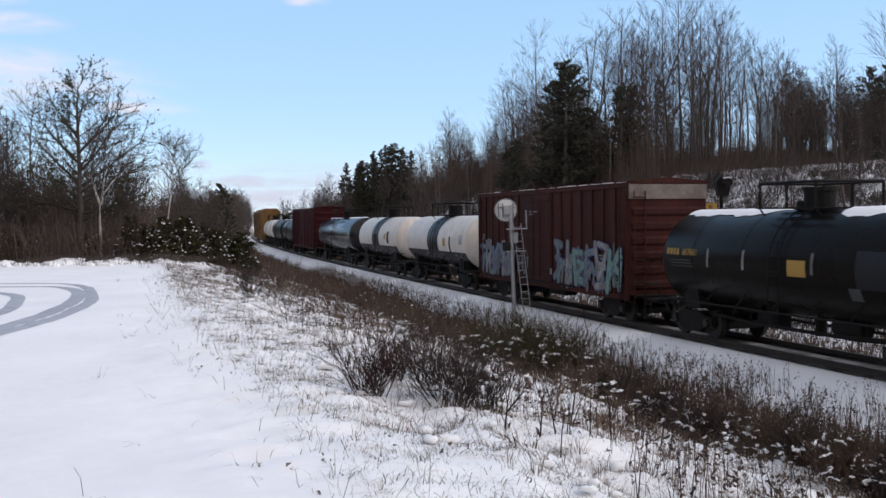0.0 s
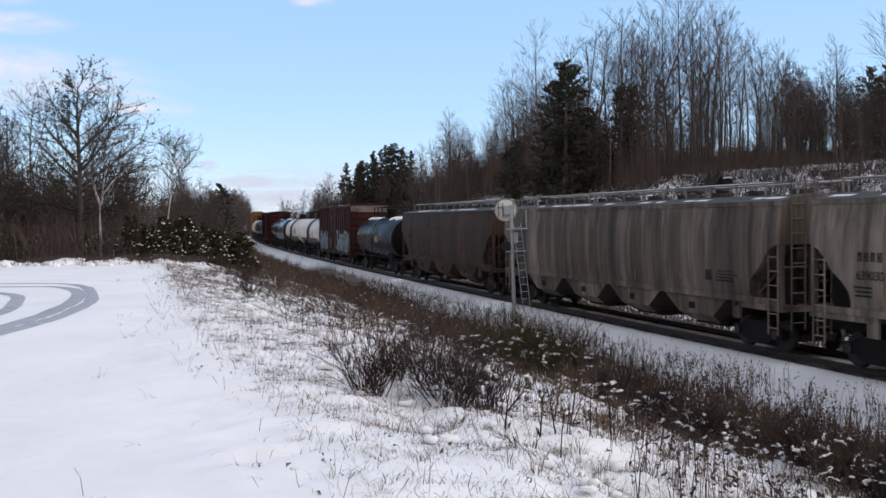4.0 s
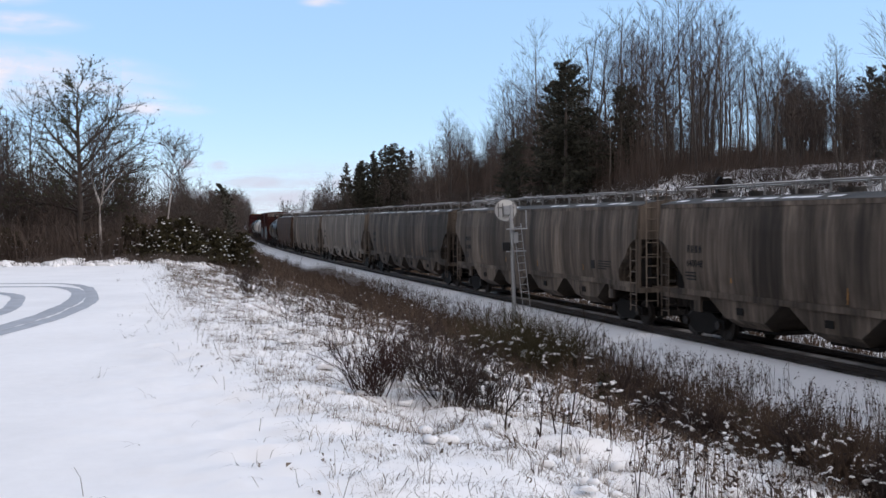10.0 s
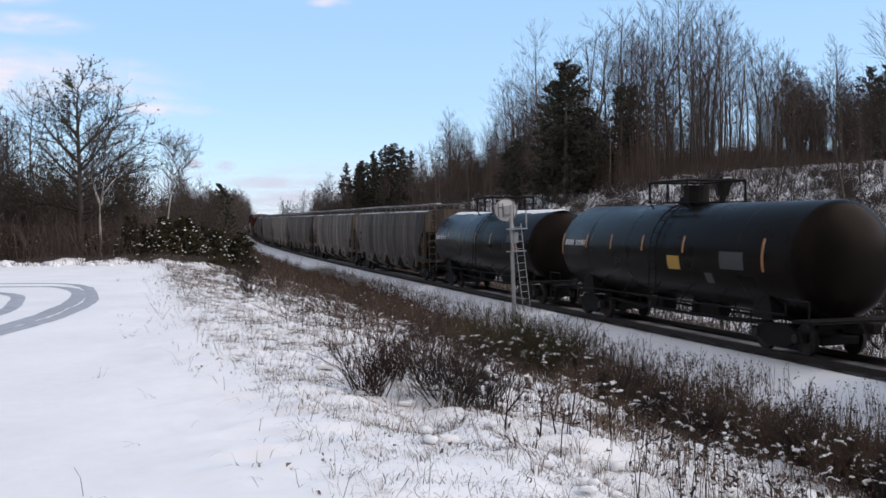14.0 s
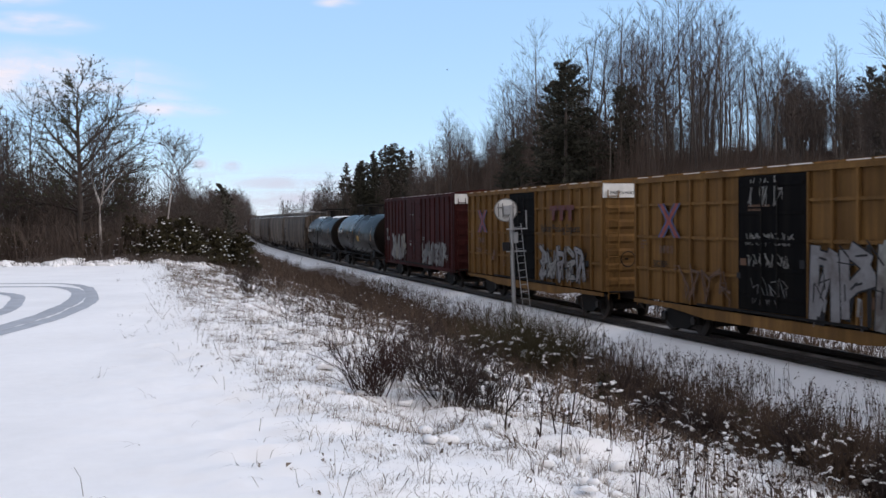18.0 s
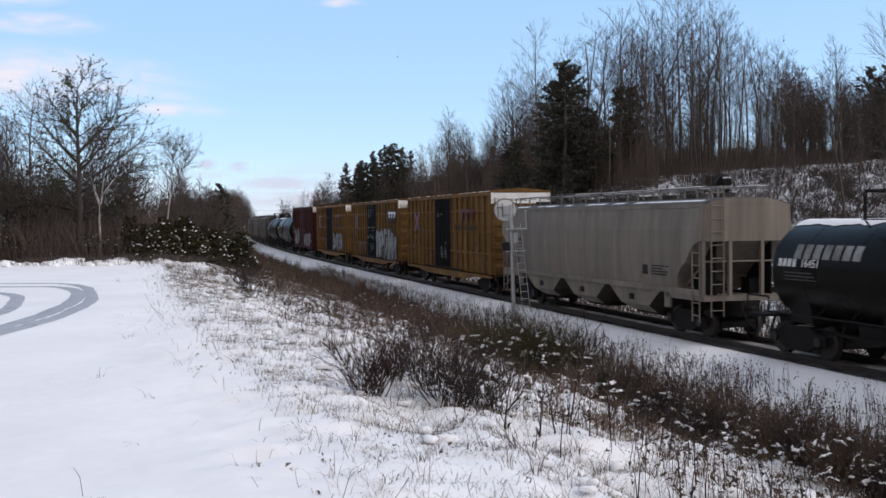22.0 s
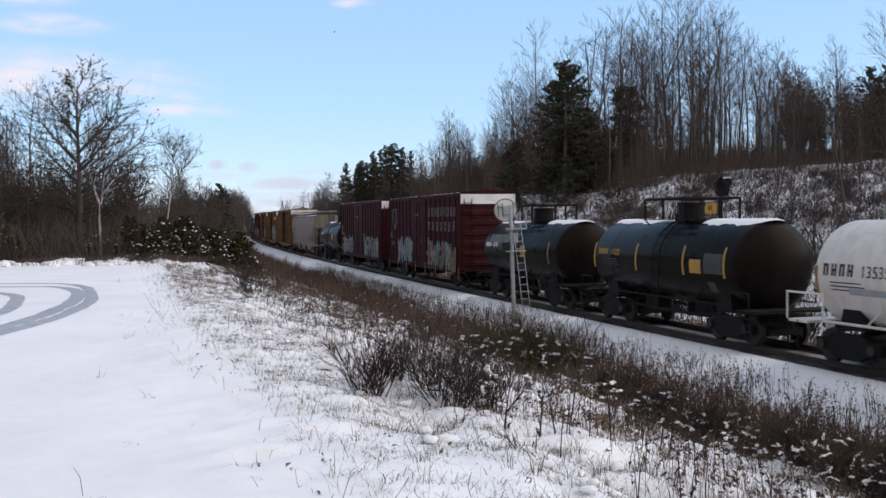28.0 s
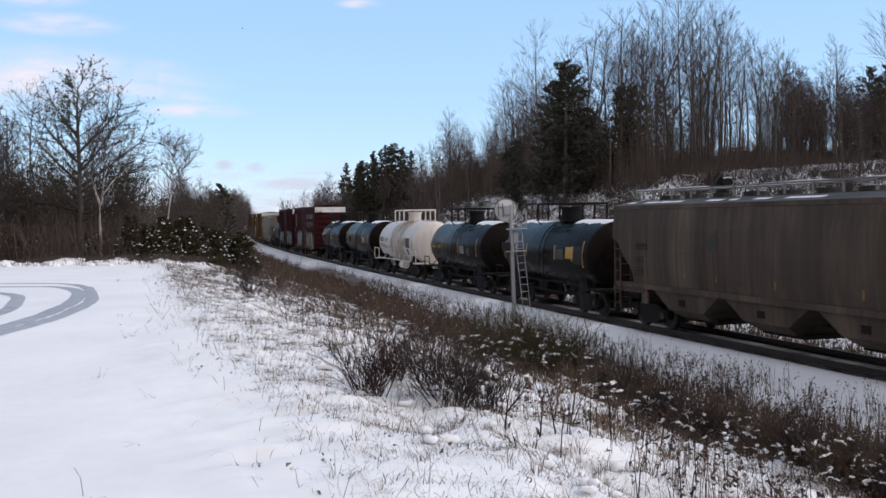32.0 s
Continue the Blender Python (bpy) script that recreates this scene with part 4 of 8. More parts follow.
        rod(bm, (end * (hl - 1.3), 0.55, 1.55), (end * (hl - 0.5), 0.55, 1.55), 0.2, 12)
        box(bm, end * (hl - 0.9), end * (hl - 0.5), -0.9, -0.4, 1.33, 1.8, 0.03)
        part("end_gear", bm, STEEL, car)
        bogie(car, end * (hl - 1.75))
    bm = bmesh.new()
    box(bm, -hl + 1.5, hl - 1.5, -0.2, 0.2, 0.75, 1.1)
    part("centre_sill", bm, STEEL, car)
    couplers(car, hl + 0.25)
    # marks
    y = 1.5 + bulge + 0.004
    if marks:
        me = mesh_of(bar_row(marks, 0.22), "reporting_mark", ink)
        tagged(piece("reporting_mark", me, body, pose(hl - 1.75, y, 2.62)), kind="stuff")
    if number:
        piece("lettering", writing(number, 0.3, ink), body, pose(hl - 1.7, y, 2.2))
    r = random.Random(seed)
    patch(body, "plate", INK, -hl + 3.6, 2.15, 0.32, 0.3, y - 0.02, "small dark consignment plate")
    bm = bmesh.new()
    for k in range(5):
        box(bm, -hl + 2.4 - 0.5 * r.random(), -hl + 3.0, y - 0.03, y - 0.022, 1.85 + k * 0.09, 1.89 + k * 0.09)
    for k in range(3):
        box(bm, hl - 2.2, hl - 1.7 + 0.1 * r.random(), y - 0.02, y - 0.008, 1.8 + k * 0.1, 1.84 + k * 0.1)
    tagged(part("small_print", bm, ink, body), kind="stuff")
    for k in range(4):
        x = -hl + 3 + (length - 6) * (k + r.uniform(0.2, 0.8)) / 4
        patch(body, "rust_streak", RUST, x, 2.0 + r.uniform(0, 0.15), 0.05, r.uniform(0.25, 0.5), 1.5 + bulge * 0.62)
    if emblem:
        bm = bmesh.new()
        bmesh.ops.create_circle(bm, cap_ends=True, segments=20, radius=0.27, matrix=pose(hl - 6.4, y, 2.95, 90, 0, 0))
        part("emblem", bm, FADEDGREEN, body, "faded dark green disc")
    return car


RUST = paint("rust", (0.26, 0.13, 0.035), 0.9, spread=0.4, scale=4)
FADEDGREEN = paint("faded_green", (0.032, 0.03, 0.02), 0.8, spread=0.5, scale=3)
SEAGREEN = paint("sprayed_green", (0.11, 0.20, 0.17), 0.6, spread=0.3, scale=3)
GREYSPRAY = paint("sprayed_grey", (0.12, 0.115, 0.115), 0.7, spread=0.5, scale=2, dirt=(0.05, 0.03, 0.026), dirt_amount=0.8)
DUSKBLUE = paint("sprayed_dusk_blue", (0.06, 0.07, 0.11), 0.7, spread=0.6, scale=2)
FADEDWHITE = paint("faded_white", (0.22, 0.22, 0.21), 0.7, spread=0.35, scale=3, dirt=(0.05, 0.03, 0.026), dirt_amount=0.8)
PALEBLUE = paint("sprayed_blue", (0.12, 0.165, 0.185), 0.6, spread=0.3, scale=2, dirt=(0.05, 0.03, 0.026), dirt_amount=0.8)
SILVER = paint("sprayed_silver", (0.19, 0.19, 0.2), 0.4, spread=0.2, scale=2, dirt=(0.05, 0.03, 0.026), dirt_amount=0.8)
CREAM = paint("sprayed_cream", (0.2, 0.168, 0.125), 0.6, spread=0.3, scale=2, dirt=(0.05, 0.03, 0.026), dirt_amount=0.8)
OCHRE = paint("sprayed_ochre", (0.17, 0.105, 0.035), 0.7, spread=0.4, scale=3, dirt=(0.05, 0.02, 0.018), dirt_amount=0.8)
DEEPBLUE = paint("sprayed_blue_dark", (0.03, 0.05, 0.13), 0.6, spread=0.3, scale=2)
FADEDRED = paint("faded_red", (0.20, 0.035, 0.025), 0.6, spread=0.3, scale=4)
DARKRED = paint("dark_red_mark", (0.085, 0.016, 0.014), 0.7, spread=0.3, scale=4)
BROWNLETTER = paint("brown_letter", (0.10, 0.045, 0.018), 0.6, spread=0.3, scale=4)


def tagged_stuff(*args, **kw):
    return tagged(part(*args, **kw), kind="stuff")


def tag_side(car, seed, x, z, w, h, count, thick, line, fill, edge=0.05):
    a, b = scrawl(seed, w, h, count, thick, edge)
    tagged_stuff("sprayed_outline", a, line, car, "sprayed graffiti outline", m=pose(x, 1.545, z))
    tagged_stuff("sprayed_fill", b, fill, car, "sprayed graffiti strokes", m=pose(x, 1.545, z))


def bubble_piece(car, seed, x, z, w, h, count, thick, line, fills, back=None, round_ends=True):
    """A sprayed piece of swelling letter-like forms without words: ragged ground, dark outlines, pale fills."""
    r = random.Random(seed)
    layers = {}

    def stroke(mat, a, b, t, y):
        bm = layers.setdefault(mat.name, (mat, bmesh.new()))[1]
        a, b = Vector(a), Vector(b)
        d = (b - a).normalized()
        nrm = Vector((-d.y, d.x))
        pts = []
        if round_ends:
            for c, s0 in ((b, 1), (a, -1)):
                for i in range(7):
                    q = -math.pi / 2 + math.pi * i / 6
                    pts.append(c + (d * s0 * math.cos(q) - nrm * s0 * math.sin(q) * -1) * t / 2)
        else:
            k = nrm * t / 2
            e = d * t * 0.12
            pts = [a - e + k, a - e - k, b + e - k * 1.15, b + e + k * 1.15]
        bm.faces.new([bm.verts.new((p.x, y, min(max(p.y, -0.1), h + 0.12))) for p in pts])

    n = 0
    cw = w / count
    if back:
        for i in range(count * 2):
            u = -w * (i + r.random()) / (count * 2)
            stroke(back, (u, h * r.uniform(0.0, 0.2)), (u + r.uniform(-0.15, 0.15), h * r.uniform(0.3, 1.15)), cw * r.uniform(0.12, 0.36), 0.0004 * (i % 5))
    for i in range(count):
        x0, x1 = -(i + 0.16) * cw, -(i + 0.84) * cw
        tilt = r.uniform(-0.06, 0.1) * h
        lo, hi = h * r.uniform(0.04, 0.12), h * r.uniform(0.84, 1.0)
        kind = r.randrange(5)
        legs = [((x0, lo), (x0 + tilt * 0.5, hi))]
        if kind in (0, 1, 4):
            legs.append(((x1, lo), (x1 + tilt * 0.5, hi * r.uniform(0.7, 1))))
        if kind in (0, 2, 3):
            legs.append(((x0, hi), (x1, hi * r.uniform(0.85, 1))))
        if kind in (1, 2):
            legs.append(((x0, lo), (x1, lo + r.uniform(0, 0.1) * h)))
        if kind in (2, 3, 4):
            legs.append(((x0, h * 0.5), (x1, h * r.uniform(0.4, 0.6))))
        fill = fills[i % len(fills)]
        # sprayed freehand: strokes cross and lean
        jx, jz = cw * (0.22 if round_ends else 0.12), h * (0.13 if round_ends else 0.07)
        legs = [((a[0] + r.uniform(-jx, jx), min(max(a[1] + r.uniform(-jz, jz), 0.03 * h), h)), (b[0] + r.uniform(-jx, jx), min(max(b[1] + r.uniform(-jz, jz), 0.03 * h), h))) for a, b in legs]
        legs.append(((x0 + r.uniform(-1, 1) * jx, h * r.uniform(0.05, 0.4)), (x1 + r.uniform(-1, 1) * jx, h * r.uniform(0.5, 0.95))))
        for a, b in legs:
            n += 1
            t = thick * r.uniform(0.8, 1.15)
            stroke(line, a, b, t + 0.085, 0.003 + 0.003 * i + 0.0002 * (n % 5))
            stroke(fill, a, b, t, 0.0044 + 0.003 * i + 0.0002 * (n % 5))
            if r.random() < 0.7:
                m = (Vector(a) + Vector(b)) / 2
                stroke(line, tuple(m.lerp(Vector(a), 0.5)), tuple(m), t * 0.16, 0.0057 + 0.003 * i)
        for k in range(3):
            ax, az = r.uniform(x1, x0), h * r.uniform(0.1, 0.9)
            stroke(line, (ax, az), (ax + r.uniform(-0.5, 0.5) * cw, az + r.uniform(-0.35, 0.35) * h), r.uniform(0.025, 0.06), 0.0058 + 0.003 * i + 0.0001 * k)
        for k in range(2):
            ax, az = r.uniform(x1, x0), h * r.uniform(0.05, 0.5)
            stroke(fill, (ax, az), (ax + r.uniform(-0.03, 0.03), az - h * r.uniform(0.15, 0.4)), 0.03, 0.0061 + 0.003 * i + 0.0001 * k)
        stroke(fills[(i + 1) % len(fills)], (x0 - cw * 0.3, lo + 0.1 * h), (x0 - cw * 0.34, lo + h * r.uniform(0.2, 0.4)), thick * 0.3, 0.0059 + 0.003 * i)
    for mat, bm in layers.values():
        tagged_stuff("sprayed_paint", bm, mat, car, "sprayed graffiti", m=pose(x, 1.545, z))


def letters(car, text, size, x, z, material, y=1.53):
    piece("lettering", writing(text, size, material), car, pose(x, y, z))


def autorack(label, length):
    car = new("autorack")
    tagged(car, label, "autorack car", "freight cars of the train")
    hl = length / 2
    bm = bmesh.new()
    box(bm, -hl, hl, -1.5, 1.5, 0.7, 1.1, 0.03)
    part("deck", bm, YELLOW, car)
    for sgn in (1, -1):
        for i in range(16):
            x = -hl + length * (i + 0.5) / 16
            bm = bmesh.new()
            box(bm, x - length / 34, x + length / 34, sgn * 1.46 - 0.02, sgn * 1.46 + 0.02, 1.1, 4.9, 0.0)
            part("side_panel", bm, GALV, car)
    for sgn in (1, -1):
        for i in range(17):
            x = -hl + length * i / 16
            bm = bmesh.new()
            box(bm, x - 0.07, x + 0.07, sgn * 1.5 - 0.05, sgn * 1.5 + 0.05, 1.0, 5.1)
            part("post", bm, YELLOW, car)
    bm = bmesh.new()
    section(bm, [(-1.52, 4.9), (1.52, 4.9), (1.52, 5.25), (0.9, 5.7), (-0.9, 5.7), (-1.52, 5.25)], -hl, hl)
    part("roof", bm, YELLOW, car)
    for e in (1, -1):
        bm = bmesh.new()
        box(bm, e * hl - 0.04, e * hl + 0.04, -1.45, 1.45, 1.1, 5.0)
        part("end_door", bm, YELLOW, car)
    for e in (1, -1):
        bogie(car, e * (hl - 3.2))
    couplers(car, hl + 0.3)
    return car


# ---------- the train, front to back: car, place of its front end at the start, length ----------
TRAIN = []


def couple(car, front, length):
    TRAIN.append((car, front - length / 2, length * 0.36))
    return car


def stripes_for(hl, zc, xs, h=0.5):
    return [(hl * x, zc - 0.1, zc - 0.1 + h) for x in xs]


couple(autorack("yellow and galvanised enclosed autorack", 27.5), 188.0, 27.5)
couple(tank_car("pale grey tank car behind the autorack", 13.0, 3.85, 1.4, WHITETANK, 1), 157.5, 13.0)
couple(tank_car("black tank car with a glossy shell", 13.4, 3.85, 1.4, BLACKTANK, 2, snow=0.3), 139.6, 13.4)
couple(tank_car("black tank car with snow patches", 12.6, 3.85, 1.4, BLACKTANK, 3, snow=0.35), 124.6, 12.6)
couple(boxcar("dull maroon ribbed boxcar", 17.3, 5.0, MAROON, MAROON, "ribs", None, 4), 110.4, 17.3)
couple(tank_car("glossy dark tank car reflecting the sky", 17.0, 3.88, 1.45, GREYTANK, 5, snow=0.25), 91.3, 17.0)
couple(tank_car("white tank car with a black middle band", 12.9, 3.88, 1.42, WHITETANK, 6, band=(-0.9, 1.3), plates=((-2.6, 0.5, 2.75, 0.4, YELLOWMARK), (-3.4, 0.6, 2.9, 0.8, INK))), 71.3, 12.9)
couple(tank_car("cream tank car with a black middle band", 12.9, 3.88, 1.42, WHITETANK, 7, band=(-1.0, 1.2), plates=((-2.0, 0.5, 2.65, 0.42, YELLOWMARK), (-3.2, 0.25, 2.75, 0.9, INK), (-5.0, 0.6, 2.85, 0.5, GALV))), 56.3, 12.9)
bx = couple(boxcar("weathered red-oxide boxcar with blue graffiti", 15.9, 4.97, OXIDE, OXIDE, "ribs", "dull", 8), 41.1, 15.9)
bubble_piece(bx, 21, 7.5, 1.15, 4.6, 1.45, 6, 0.2, DEEPBLUE, (PALEBLUE, FADEDWHITE, PALEBLUE), FADEDWHITE)
tag_side(bx, 22, 2.6, 1.25, 1.3, 1.0, 4, 0.06, FADEDWHITE, PALEBLUE, 0.0)
bubble_piece(bx, 23, -1.6, 1.05, 5.8, 1.7, 6, 0.24, DEEPBLUE, (PALEBLUE, FADEDWHITE, SEAGREEN), GREYSPRAY)
patch(bx, "plate", FADEDWHITE, 6.6, 2.75, 0.3, 0.5, 1.54)
t = couple(tank_car("black tank car capped with snow", 12.6, 3.86, 1.48, BLACKTANK, 9, snow=0.55, number="667661", marks=4, ink=YELLOWMARK,
                    stripes=[(3.2, 2.2, 2.75), (1.4, 2.2, 2.75), (-1.6, 2.2, 2.75), (-5.4, 2.1, 2.9)], stripe_mat=FADEDWHITE,
                    plates=((-0.6, 0.75, 2.55, 0.42, YELLOWMARK), (-3.2, 1.1, 2.85, 0.9, INK), (-2.9, 0.42, 1.95, 0.3, PRINT))), 23.4, 12.6)
couple(hopper_car("tan weathered covered hopper with a faded dark green disc", 17.4, 4.62, TAN, 3, 10, marks=4, number="1409", emblem=True), 8.0, 17.4)
couple(hopper_car("pale grey covered hopper streaked with grime", 20.7, 4.62, GREY_A, 4, 11, number="690443"), -11.1, 20.7)
couple(hopper_car("light grey covered hopper with pale runs", 20.1, 4.62, GREY_B, 4, 12, number="639030"), -33.0, 20.1)
couple(hopper_car("grey covered hopper with dark runs of grime", 20.1, 4.62, GREY_D, 4, 13, number="639021"), -54.6, 20.1)
couple(hopper_car("grey covered hopper with rust streaks", 20.3, 4.62, GREY_A, 4, 14, number="660648"), -76.3, 20.3)
couple(hopper_car("brownish grey covered hopper, streaked", 20.2, 4.62, GREY_D, 4, 15, number="640048"), -98.1, 20.2)
couple(tank_car("long black tank car with orange stripes and snow cap", 15.4, 4.02, 1.57, BLACKTANK, 16, snow=0.42, number="303013", marks=4,
                stripes=[(7.0, 2.3, 3.0)] + stripes_for(7.7, 2.62, (0.62, 0.36, 0.02, -0.28)) + [(-5.6, 2.2, 3.0)], plates=((-4.4, 1.1, 2.95, 0.5, PRINT), (-5.0, 0.4, 1.95, 0.3, PRINT))), -120.2, 15.4)
couple(tank_car("long black tank car with a yellow placard", 15.4, 4.12, 1.6, BLACKTANK, 17, snow=0.0, number="310387", marks=4,
                stripes=[(7.2, 2.3, 3.1)] + stripes_for(7.7, 2.7, (0.66, 0.4, 0.1, -0.24)) + [(-6.0, 2.2, 3.1)], plates=((-0.9, 0.75, 2.5, 0.42, YELLOWMARK), (-3.9, 1.2, 2.7, 0.5, PRINT), (-3.0, 0.4, 2.05, 0.3, PRINT))), -138.4, 15.4)
r1 = couple(boxcar("dull red boxcar with pale dripping graffiti", 16.1, 5.15, REDBOX, REDBOX, "ribs", "plain", 18), -156.6, 16.1)
letters(r1, "100 20", 0.36, 7.7, 2.35, FADEDWHITE)
tagged(part("reporting_mark", bar_row(2, 0.3), FADEDWHITE, r1, m=pose(7.65, 1.53, 2.85)), kind="stuff")
bubble_piece(r1, 31, 5.9, 1.2, 3.6, 1.5, 4, 0.26, GREYSPRAY, (FADEDWHITE, CREAM))
bubble_piece(r1, 32, -1.6, 1.15, 5.0, 1.2, 7, 0.16, GREYSPRAY, (FADEDWHITE, GREYSPRAY))


def stencils(car, seed, half, material):
    """Small stencilled notices, chalk marks and consignment plates on a boxcar's side."""
    r = random.Random(seed)
    for x, z, w, rows in ((1.2, 3.95, 0.9, 2), (half - 0.5, 2.9, 0.35, 3), (-1.6, 2.6, 0.5, 2), (-2.2, 1.9, 0.4, 4), (-half + 2.2, 2.3, 0.6, 3), (-half + 1.6, 1.7, 0.5, 4), (2.6, 1.75, 0.35, 3), (half - 2.6, 2.15, 0.3, 2)):
        bm = bmesh.new()
        for k in range(rows):
            u = 0.0
            while u < w * (1 if k < rows - 1 else 0.6):
                q = r.uniform(0.05, 0.13)
                box(bm, x - u - q, x - u, -0.002, 0.002, z - k * 0.11, z - k * 0.11 + 0.06)
                u += q + 0.04
        tagged(part("small_print", bm, material, car, m=pose(0, 1.534, 0)), kind="stuff")
    for k in range(4):
        patch(car, "plate", material if k % 2 else INK, r.uniform(-half + 1, half - 1), r.uniform(1.6, 2.6), r.uniform(0.15, 0.3), r.uniform(0.15, 0.3), 1.534, "small consignment plate")


def pooled(front, seed, red, fills, last=False):
    """A yellow boxcar with a black door and faded emblem."""
    c = couple(boxcar("yellow ribbed boxcar with black door and " + ("a silver graffiti piece" if fills else "faded lettering"), 15.7, 5.06, YELLOW, DOORBLACK, "grid", "text", seed), front, 15.7)
    # crossed emblem near the front end: red arms edged in blue
    for wide, lift, mat, note in ((0.2, 0.0, DEEPBLUE, "blue edge of the crossed emblem"), (0.1, 0.004, FADEDRED, "red arm of the crossed emblem")):
        for k in (-1, 1):
            bm = bmesh.new()
            prism(bm, [(5.5 - k * 0.5 - wide, 3.05), (5.5 - k * 0.5 + wide, 3.05), (5.5 + k * 0.5 + wide, 4.12), (5.5 + k * 0.5 - wide, 4.12)], 1.526 + lift + 0.001 * k, 1.53 + lift + 0.001 * k)
            part("emblem", bm, mat, c, note)
    tagged(part("reporting_mark", bar_row(4, 0.24), BROWNLETTER if red else INK, c, m=pose(6.1, 1.53, 2.55)), kind="stuff")
    letters(c, "502789" if seed == 20 else "505007", 0.3, 6.5, 2.1, INK if seed == 20 else BROWNLETTER)
    return c


stencils(bx, 71, 7.9, FADEDWHITE)
stencils(r1, 72, 8.0, FADEDWHITE)
y1 = pooled(-174.98, 19, True, True)
y2 = pooled(-193.09, 20, True, True)
y3 = pooled(-211.3, 23, True, False)
for c in (y1, y3):
    bm = bmesh.new()
    # faded owner's mark as plain blocks
    for x0 in (-3.0, -3.82, -4.64):
        box(bm, x0 - 0.74, x0, 1.53, 1.534, 4.0, 4.2)
        box(bm, x0 - 0.52, x0 - 0.22, 1.535, 1.538, 3.6, 4.0)
    tagged(part("owner_mark", bm, DARKRED, c), kind="stuff")
    letters(c, "Railcar Pooling Experts", 0.42, -2.0, 3.15, INK)
bm = bmesh.new()
box(bm, -7.3, -5.1, 1.53, 1.536, 3.72, 4.3)
p = part("owner_plate", bm, INK, y2, "black plate with white block mark")
bm = bmesh.new()
for x0 in (-5.22, -5.92, -6.62):
    box(bm, x0 - 0.58, x0, 1.537, 1.541, 4.06, 4.2)
    box(bm, x0 - 0.4, x0 - 0.18, 1.537, 1.541, 3.82, 4.06)
tagged(part("owner_mark", bm, WHITE, p), kind="stuff")
letters(y2, "Railcar Pooling\nExperts", 0.3, -5.2, 3.46, INK)
bubble_piece(y1, 41, -2.0, 1.2, 4.4, 1.3, 5, 0.2, INK, (SILVER, FADEDWHITE), GREYSPRAY)
bubble_piece(y2, 42, -1.45, 1.02, 6.1, 2.0, 5, 0.34, INK, (SILVER, SILVER, FADEDWHITE), INK, False)
tag_side(y2, 43, 4.9, 1.1, 2.9, 1.1, 5, 0.08, INK, BROWNLETTER, 0.01)
tag_side(y2, 44, 1.15, 3.95, 1.5, 0.8, 3, 0.05, FADEDWHITE, FADEDWHITE, 0.0)
tag_side(y2, 45, 1.3, 2.9, 2.1, 0.35, 8, 0.03, FADEDWHITE, FADEDWHITE, 0.0)
tag_side(y2, 48, 1.3, 2.3, 2.0, 0.4, 7, 0.03, FADEDWHITE, FADEDWHITE, 0.0)
tag_side(y2, 49, 1.1, 1.3, 1.7, 0.8, 4, 0.03, PALEBLUE, GREYSPRAY, 0.0)
tag_side(y3, 46, 0.5, 1.4, 1.1, 0.9, 3, 0.05, FADEDWHITE, FADEDWHITE, 0.0)
for k, c in enumerate((y1, y2, y3)):
    stencils(c, 75 + k, 7.8, BROWNLETTER)
couple(hopper_car("clean light grey covered hopper", 17.1, 4.62, GREY_C, 3, 24, number="1708"), -228.77, 17.1)
pr = couple(tank_car("short black tank car with white block lettering", 9.9, 3.55, 1.32, BLACKTANK, 25, snow=0.5, number="16451", marks=4, stripes=[(-3.6, 1.8, 2.7)],
                     plates=((-1.6, 0.6, 2.45, 0.5, YELLOWMARK), (-0.3, 0.9, 2.9, 0.25, FADEDWHITE), *((3.6 - 0.37 * k, 0.27, 2.95, 0.36, FADEDWHITE) for k in range(7)))), -248.5, 9.9)
ns = couple(boxcar("dark red boxcar with white and teal graffiti", 15.4, 5.12, MAROON, MAROON, "ribs", "plain", 26), -261.2, 15.4)
bubble_piece(ns, 51, 6.4, 1.1, 4.2, 1.25, 5, 0.2, INK, (FADEDWHITE, PALEBLUE, FADEDWHITE), CREAM)
bubble_piece(ns, 52, -1.9, 1.1, 4.9, 1.3, 6, 0.22, INK, (PALEBLUE, FADEDWHITE, PALEBLUE, GREYSPRAY), OCHRE)
tag_side(ns, 53, 7.2, 1.15, 0.7, 0.7, 3, 0.05, RUST, CREAM, 0.0)
tagged(part("reporting_mark", bar_row(2, 0.26), FADEDWHITE, ns, m=pose(7.05, 1.53, 3.0)), kind="stuff")
letters(ns, "473 615", 0.34, 7.05, 2.5, FADEDWHITE)
stencils(ns, 73, 7.7, FADEDWHITE)
wc = couple(boxcar("maroon boxcar with spaced white capitals and graffiti", 15.9, 5.12, MAROON, MAROON, "ribs", "plain", 27), -278.94, 15.9)
stencils(wc, 74, 7.9, FADEDWHITE)
for i in range(9):
    part("reporting_mark", thin_letter(0.5, i), FADEDWHITE, wc, m=pose(-1.9 - i * 0.62, 1.545, 3.85))
for i in range(7):
    part("reporting_mark", thin_letter(0.5, i + 1), FADEDWHITE, wc, m=pose(-1.9 - i * 0.8, 1.545, 3.05))
bm = bmesh.new()
bars(bm, [(6.7, 1.55, 4.35), (6.75, 1.55, 3.5), (6.25, 1.55, 3.05), (5.8, 1.55, 3.5), (5.85, 1.55, 4.35), (6.7, 1.55, 4.35)], 0.025, 4)
part("shield_emblem", bm, FADEDWHITE, wc, "thin shield outline")
tagged(part("reporting_mark", bar_row(2, 0.22), FADEDWHITE, wc, m=pose(7.3, 1.545, 2.5)), kind="stuff")
letters(wc, "21 57", 0.36, 7.3, 2.05, FADEDWHITE)
